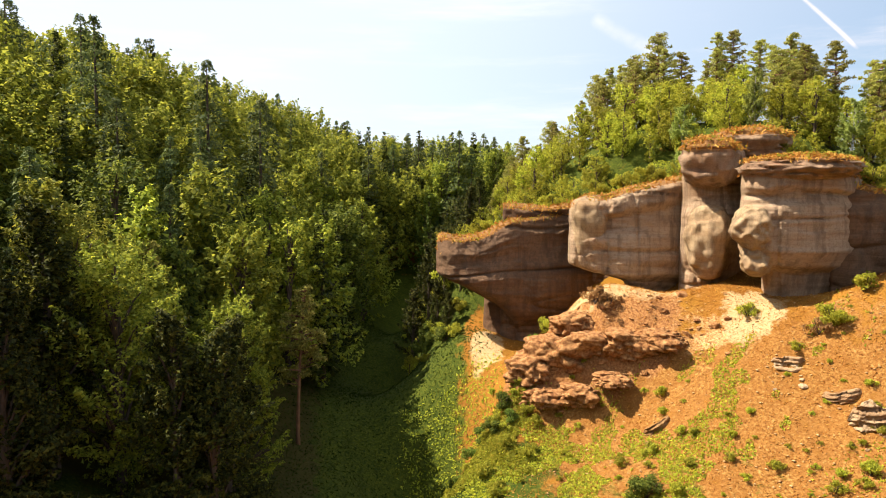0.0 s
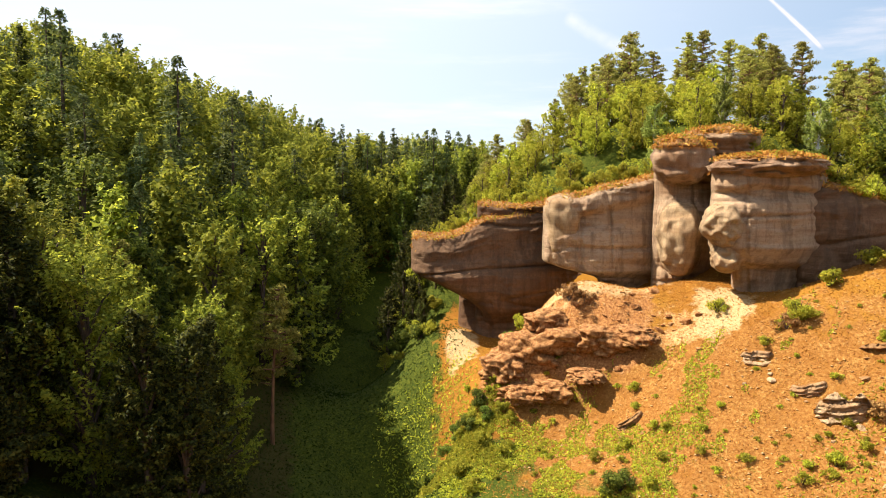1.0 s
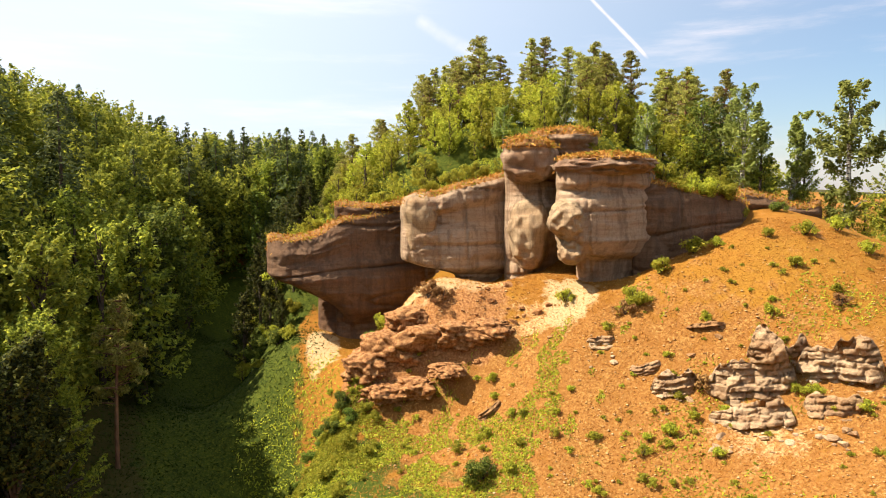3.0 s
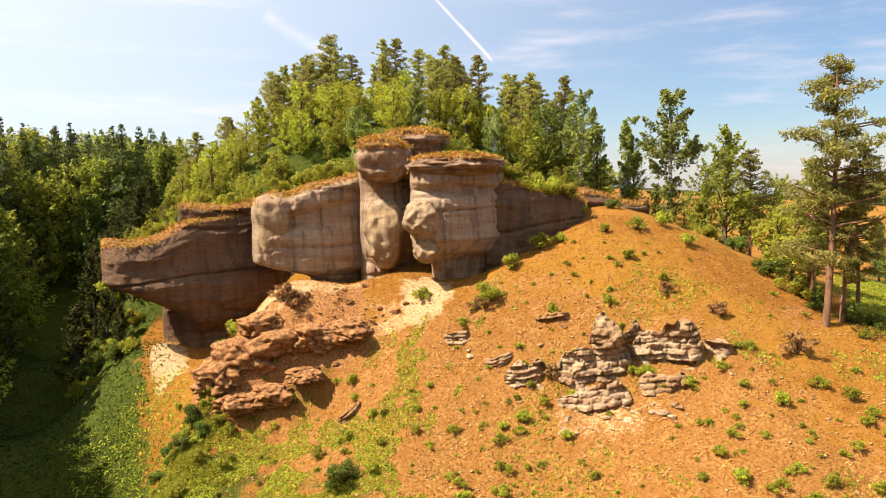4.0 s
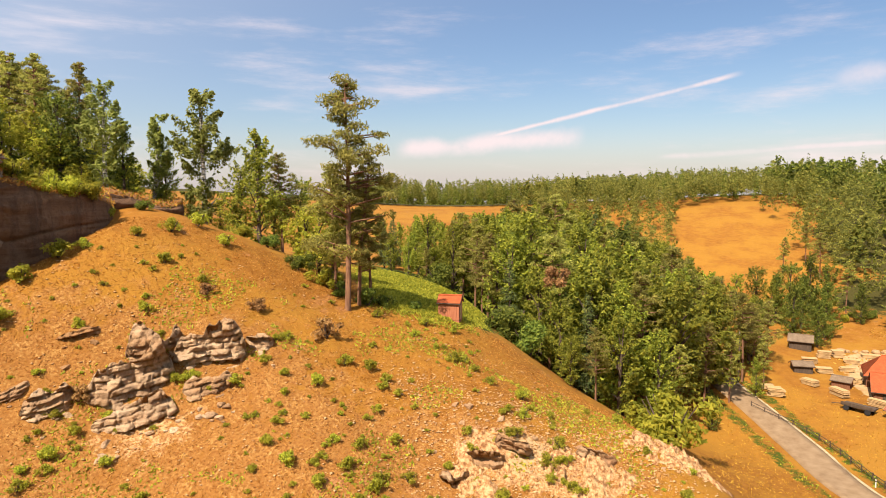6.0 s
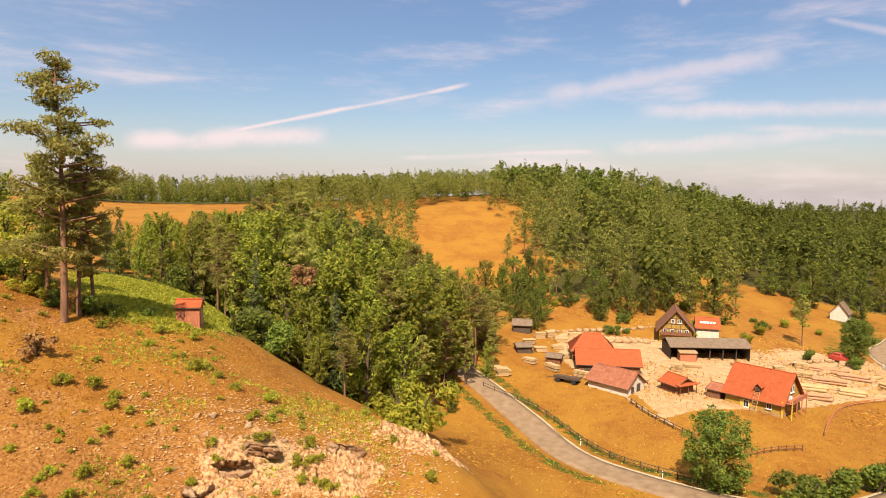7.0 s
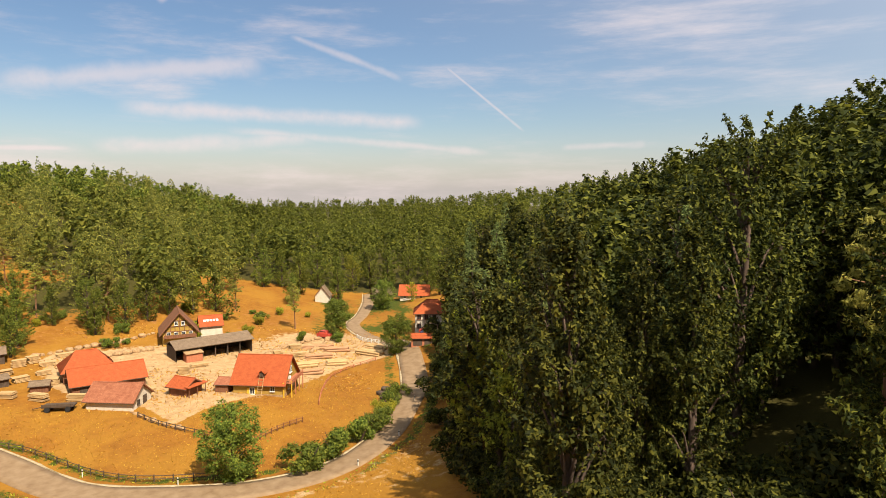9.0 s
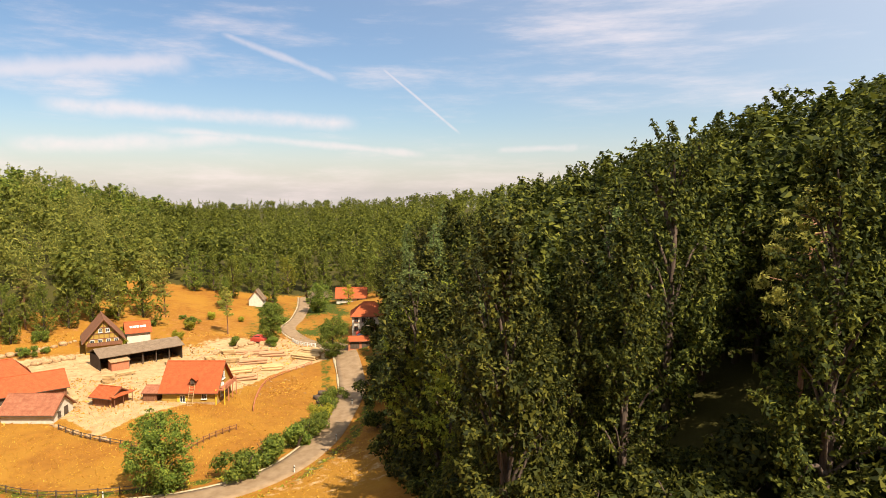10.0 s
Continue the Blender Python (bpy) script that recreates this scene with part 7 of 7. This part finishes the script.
for x, y, turn, n, length in ((117, -62, 70, 5, 4.5), (121, -67, 65, 4, 5.5), (124, -73, 58, 4, 5), (115, -68, 62, 5, 4), (117, -77, 20, 6, 6), (119.5, -80.5, 15, 5, 5), (128, -70, 60, 3, 8), (112, -60, 70, 4, 5)):
    log_pile(x, y, turn, n, length, 0.24, WOOD_LOG if YARD.random() < 0.6 else WOOD_PALE, "pile of felled logs on the pale yard")
for x, y, turn in ((144, -16.5, 95), (143, -21, 95), (139, -13.5, 100), (146, -19, 92), (140.5, -24.5, 90), (137, -19.5, 88), (134, -15.5, 100), (148.5, -25, 95), (130.5, -20, 80), (126, -12.5, 60), (122.5, -16.5, 50),
                   (119, -21.5, 50), (124, -64, 65), (130, -66.5, 65), (126.5, -60.5, 80), (113.5, -56.5, 70), (129.5, -54, 90), (127, -44, 90), (123.5, -40, 60), (121, -5.5, 100), (118.5, -7, 90), (116, -31.5, 130)):
    board_stack(x, y, turn + YARD.normal() * 6, n=int(3 + 5 * YARD.random()), L=1.8 + 1.6 * YARD.random(), W=0.8 + 0.8 * YARD.random())


def boulder_row(line, gap, size, label):
    for x, y in smooth_line(line, gap):
        ob = thing("boulder", label, "boulder", "boulders by the yard")
        b, d = math.degrees(math.atan2(x, y)), math.hypot(x, y)
        s = size * (0.6 + 0.8 * YARD.random())
        rock_body("stone", b, d, ground_at(x, y) + s * 0.25, s, s * 0.9, s * 0.6, ob, 2.8, 2.6, 0.95, 10 * YARD.random(), 0.4, PALE_STONE, 14, 90 * YARD.random())


boulder_row([(127, -58), (131, -63), (134, -70), (136.5, -76)], 1.5, 0.7, "pale quarry boulder lining the timber yard")
boulder_row([(141, -26), (144, -32), (145, -40)], 1.4, 0.8, "pale quarry boulder on the bank")
boulder_row([(150, -20), (152, -28), (153, -36), (156, -44)], 1.6, 0.7, "pale quarry boulder on the bank")
boulder_row([(108.5, -27), (103, -28.5), (97, -31)], 1.2, 0.45, "pale stone edging the garden")
boulder_row([(126, -68), (131, -74), (136, -78)], 1.4, 0.6, "pale quarry boulder lining the timber yard")


def fence(name, label, line, gap, high, rails, mat, post=0.12):
    """Posts and rails along a line on the land."""
    ob = thing(name, label, "fence", "fences")
    pts = smooth_line(line, 0.5)
    run = np.concatenate([[0], np.cumsum(np.linalg.norm(np.diff(pts, axis=0), axis=1))])
    n = int(run[-1] / gap)
    at = [(np.interp(k * gap, run, pts[:, 0]), np.interp(k * gap, run, pts[:, 1])) for k in range(n + 1)]
    at = [(x, y, ground_at(x, y)) for x, y in at]
    shared = None
    for x, y, z in at:
        if shared is None:
            p = part("post", box(post, post, high + 0.4, (0, 0, high / 2 - 0.2), 0.01), mat, ob)
            shared = p.data
        else:
            p = new("post", shared)
            p.parent = ob
        p.matrix_local = pose(x, y, z, 0, 0, 30 * YARD.random())
    for (x, y, z), (u, v, w) in zip(at, at[1:]):
        for h in rails:
            part("rail", rod(0.05, (x, y, z + h), (u, v, w + h), 5), mat, ob)
    return ob


fence("field_fence", "weathered wooden post-and-rail fence along the road", [(112, -3.2), (104, -11.6), (88.6, -18.2), (82, -23.4), (76.4, -31.6)], 2.4, 1.0, (0.45, 0.85), WOOD_DARK)
fence("garden_fence", "low grey fence round the garden of the yellow house", [(106, -27.2), (100, -29), (92, -33), (86.5, -36.5)], 1.8, 0.9, (0.4, 0.8), WOOD_DARK)
fence("hedge_fence", "wooden fence beside the yellow house's lawn", [(86.5, -37.5), (88.5, -42), (89.5, -47)], 1.2, 0.9, (0.4, 0.75), WOOD_BROWN)
fence("yard_rail", "low reddish rail along the edge of the timber yard", [(95, -52.5), (101, -56.5), (108, -62.5), (111, -69), (112, -76)], 2.0, 0.7, (0.35, 0.65), WOOD_RED)
fence("bridge_rail", "pale rail on the little bridge", [(124, -84.3), (129, -83.6), (134, -84.6)], 1.2, 0.9, (0.2, 0.5, 0.85), PAINT_WHITE, 0.2)

for x, y in ((79.5, -24.6), (68.9, -43.5), (84.5, -64.5), (73.8, -53.5), (90.5, -16.4)):
    ob = thing("reflector_post", "white roadside reflector post with a black band", "road post", "reflector posts", pose(x, y, ground_at(x, y)))
    part("post", box(0.14, 0.12, 1.0, (0, 0, 0.5), 0.02), PAINT_WHITE, ob)
    part("band", box(0.15, 0.13, 0.18, (0, 0, 0.8)), RUBBER, ob)

pole = thing("telegraph_pole", "dark wooden telegraph pole in the meadow", "pole", at=pose(121.1, -1.3, ground_at(121.1, -1.3)))
part("mast", rod(0.16, (0, 0, -0.3), (0, 0, 8.5), 8, 0.1), WOOD_DARK, pole)
part("insulator", rod(0.08, (0, 0, 8.5), (0, 0, 8.8), 8), PAINT_WHITE, pole)
lampp = thing("street_lamp", "curved grey street lamp beside the garage", "street lamp", at=pose(107.4, -88.2, ground_at(107.4, -88.2), 0, 0, -128))
part("mast", rod(0.08, (0, 0, 0), (0, 0, 4.0), 8, 0.06), TILE_GREY, lampp)
part("arm", rod(0.05, (0, 0, 4.0), (-1.2, 0, 4.4), 6), TILE_GREY, lampp)
part("lamp_head", box(0.6, 0.2, 0.12, (-1.5, 0, 4.4), 0.03), TILE_GREY, lampp)


def car(x, y, turn, paint, label, L=4.2, W=1.7, H=1.45):
    ob = thing("car", label, "car", "parked cars", pose(x, y, ground_at(x, y) + 0.02, 0, 0, turn))
    bm = bmesh.new()
    prof = [(-0.5, 0.2), (-0.5, 0.55), (-0.44, 0.62), (-0.3, 0.66), (-0.18, 0.98), (0.2, 1.0), (0.36, 0.66), (0.5, 0.6), (0.5, 0.2)]
    ends = []
    for s in (-1, 1):
        ends.append([bm.verts.new((u * L, s * W / 2 * (0.82 if v > 0.7 else 1), v * H)) for u, v in prof])
    bm.faces.new(ends[0])
    bm.faces.new(ends[1][::-1])
    for i in range(len(prof)):
        j = (i + 1) % len(prof)
        bm.faces.new((ends[0][j], ends[0][i], ends[1][i], ends[1][j]))
    bmesh.ops.recalc_face_normals(bm, faces=bm.faces[:])
    bmesh.ops.bevel(bm, geom=bm.edges[:], offset=0.06, segments=2, affect="EDGES")
    part("body", bm, paint, ob)
    for s in (-1, 1):
        part("side_window", slab([(-0.2 * L, s * W * 0.44, 0.93 * H), (0.18 * L, s * W * 0.44, 0.93 * H), (0.3 * L, s * W * 0.475, 0.7 * H), (-0.26 * L, s * W * 0.475, 0.7 * H)], 0.02), GLASS, ob)
        for u in (-0.3, 0.3):
            wheel = part("wheel", rod(0.31, (u * L, s * W * 0.4, 0.31), (u * L, s * W * 0.51, 0.31), 14), RUBBER, ob)
            part("rim", rod(0.18, (u * L, s * W * 0.5, 0.31), (u * L, s * W * 0.52, 0.31), 10), PAINT_WHITE, wheel)
    return ob


car(115.5, -92.5, 40, PAINT_BLUE, "blue car parked beside the white house")
car(118.5, -94.5, 40, PAINT_RED, "red car parked beside the white house")
car(137, -77.5, 30, PAINT_RED, "small red vehicle parked under the tree", 3.4, 1.7, 1.9)

cart = thing("farm_trailer", "old dark flatbed farm trailer on the dry meadow", "trailer", at=pose(116.4, -18.4, ground_at(116.4, -18.4), 0, 0, 60))
part("bed", box(4.6, 1.9, 0.25, (0, 0, 0.85), 0.02), WOOD_DARK, cart)
part("side_board", box(4.6, 0.06, 0.4, (0, 0.95, 1.1)), WOOD_DARK, cart)
for u in (-1.5, 1.5):
    for s in (-1, 1):
        part("wheel", rod(0.42, (u, s * 0.8, 0.42), (u, s * 1.0, 0.42), 12), RUBBER, cart)
part("drawbar", rod(0.06, (2.3, 0, 0.7), (4.0, 0, 0.4), 6), WOOD_DARK, cart)
for x, y, s in ((93, -65, 1.5), (91.2, -63.2, 0.8)):
    ob = thing("brush_heap", "dark heap of cut brushwood on the meadow", "brush heap", "brush heaps")
    rock_body("heap", math.degrees(math.atan2(x, y)), math.hypot(x, y), ground_at(x, y) + 0.3, s, s * 0.8, s * 0.7, ob, 2.0, 2.0, 1.1, 3 + s, 0.6, WOOD_DARK, 40)
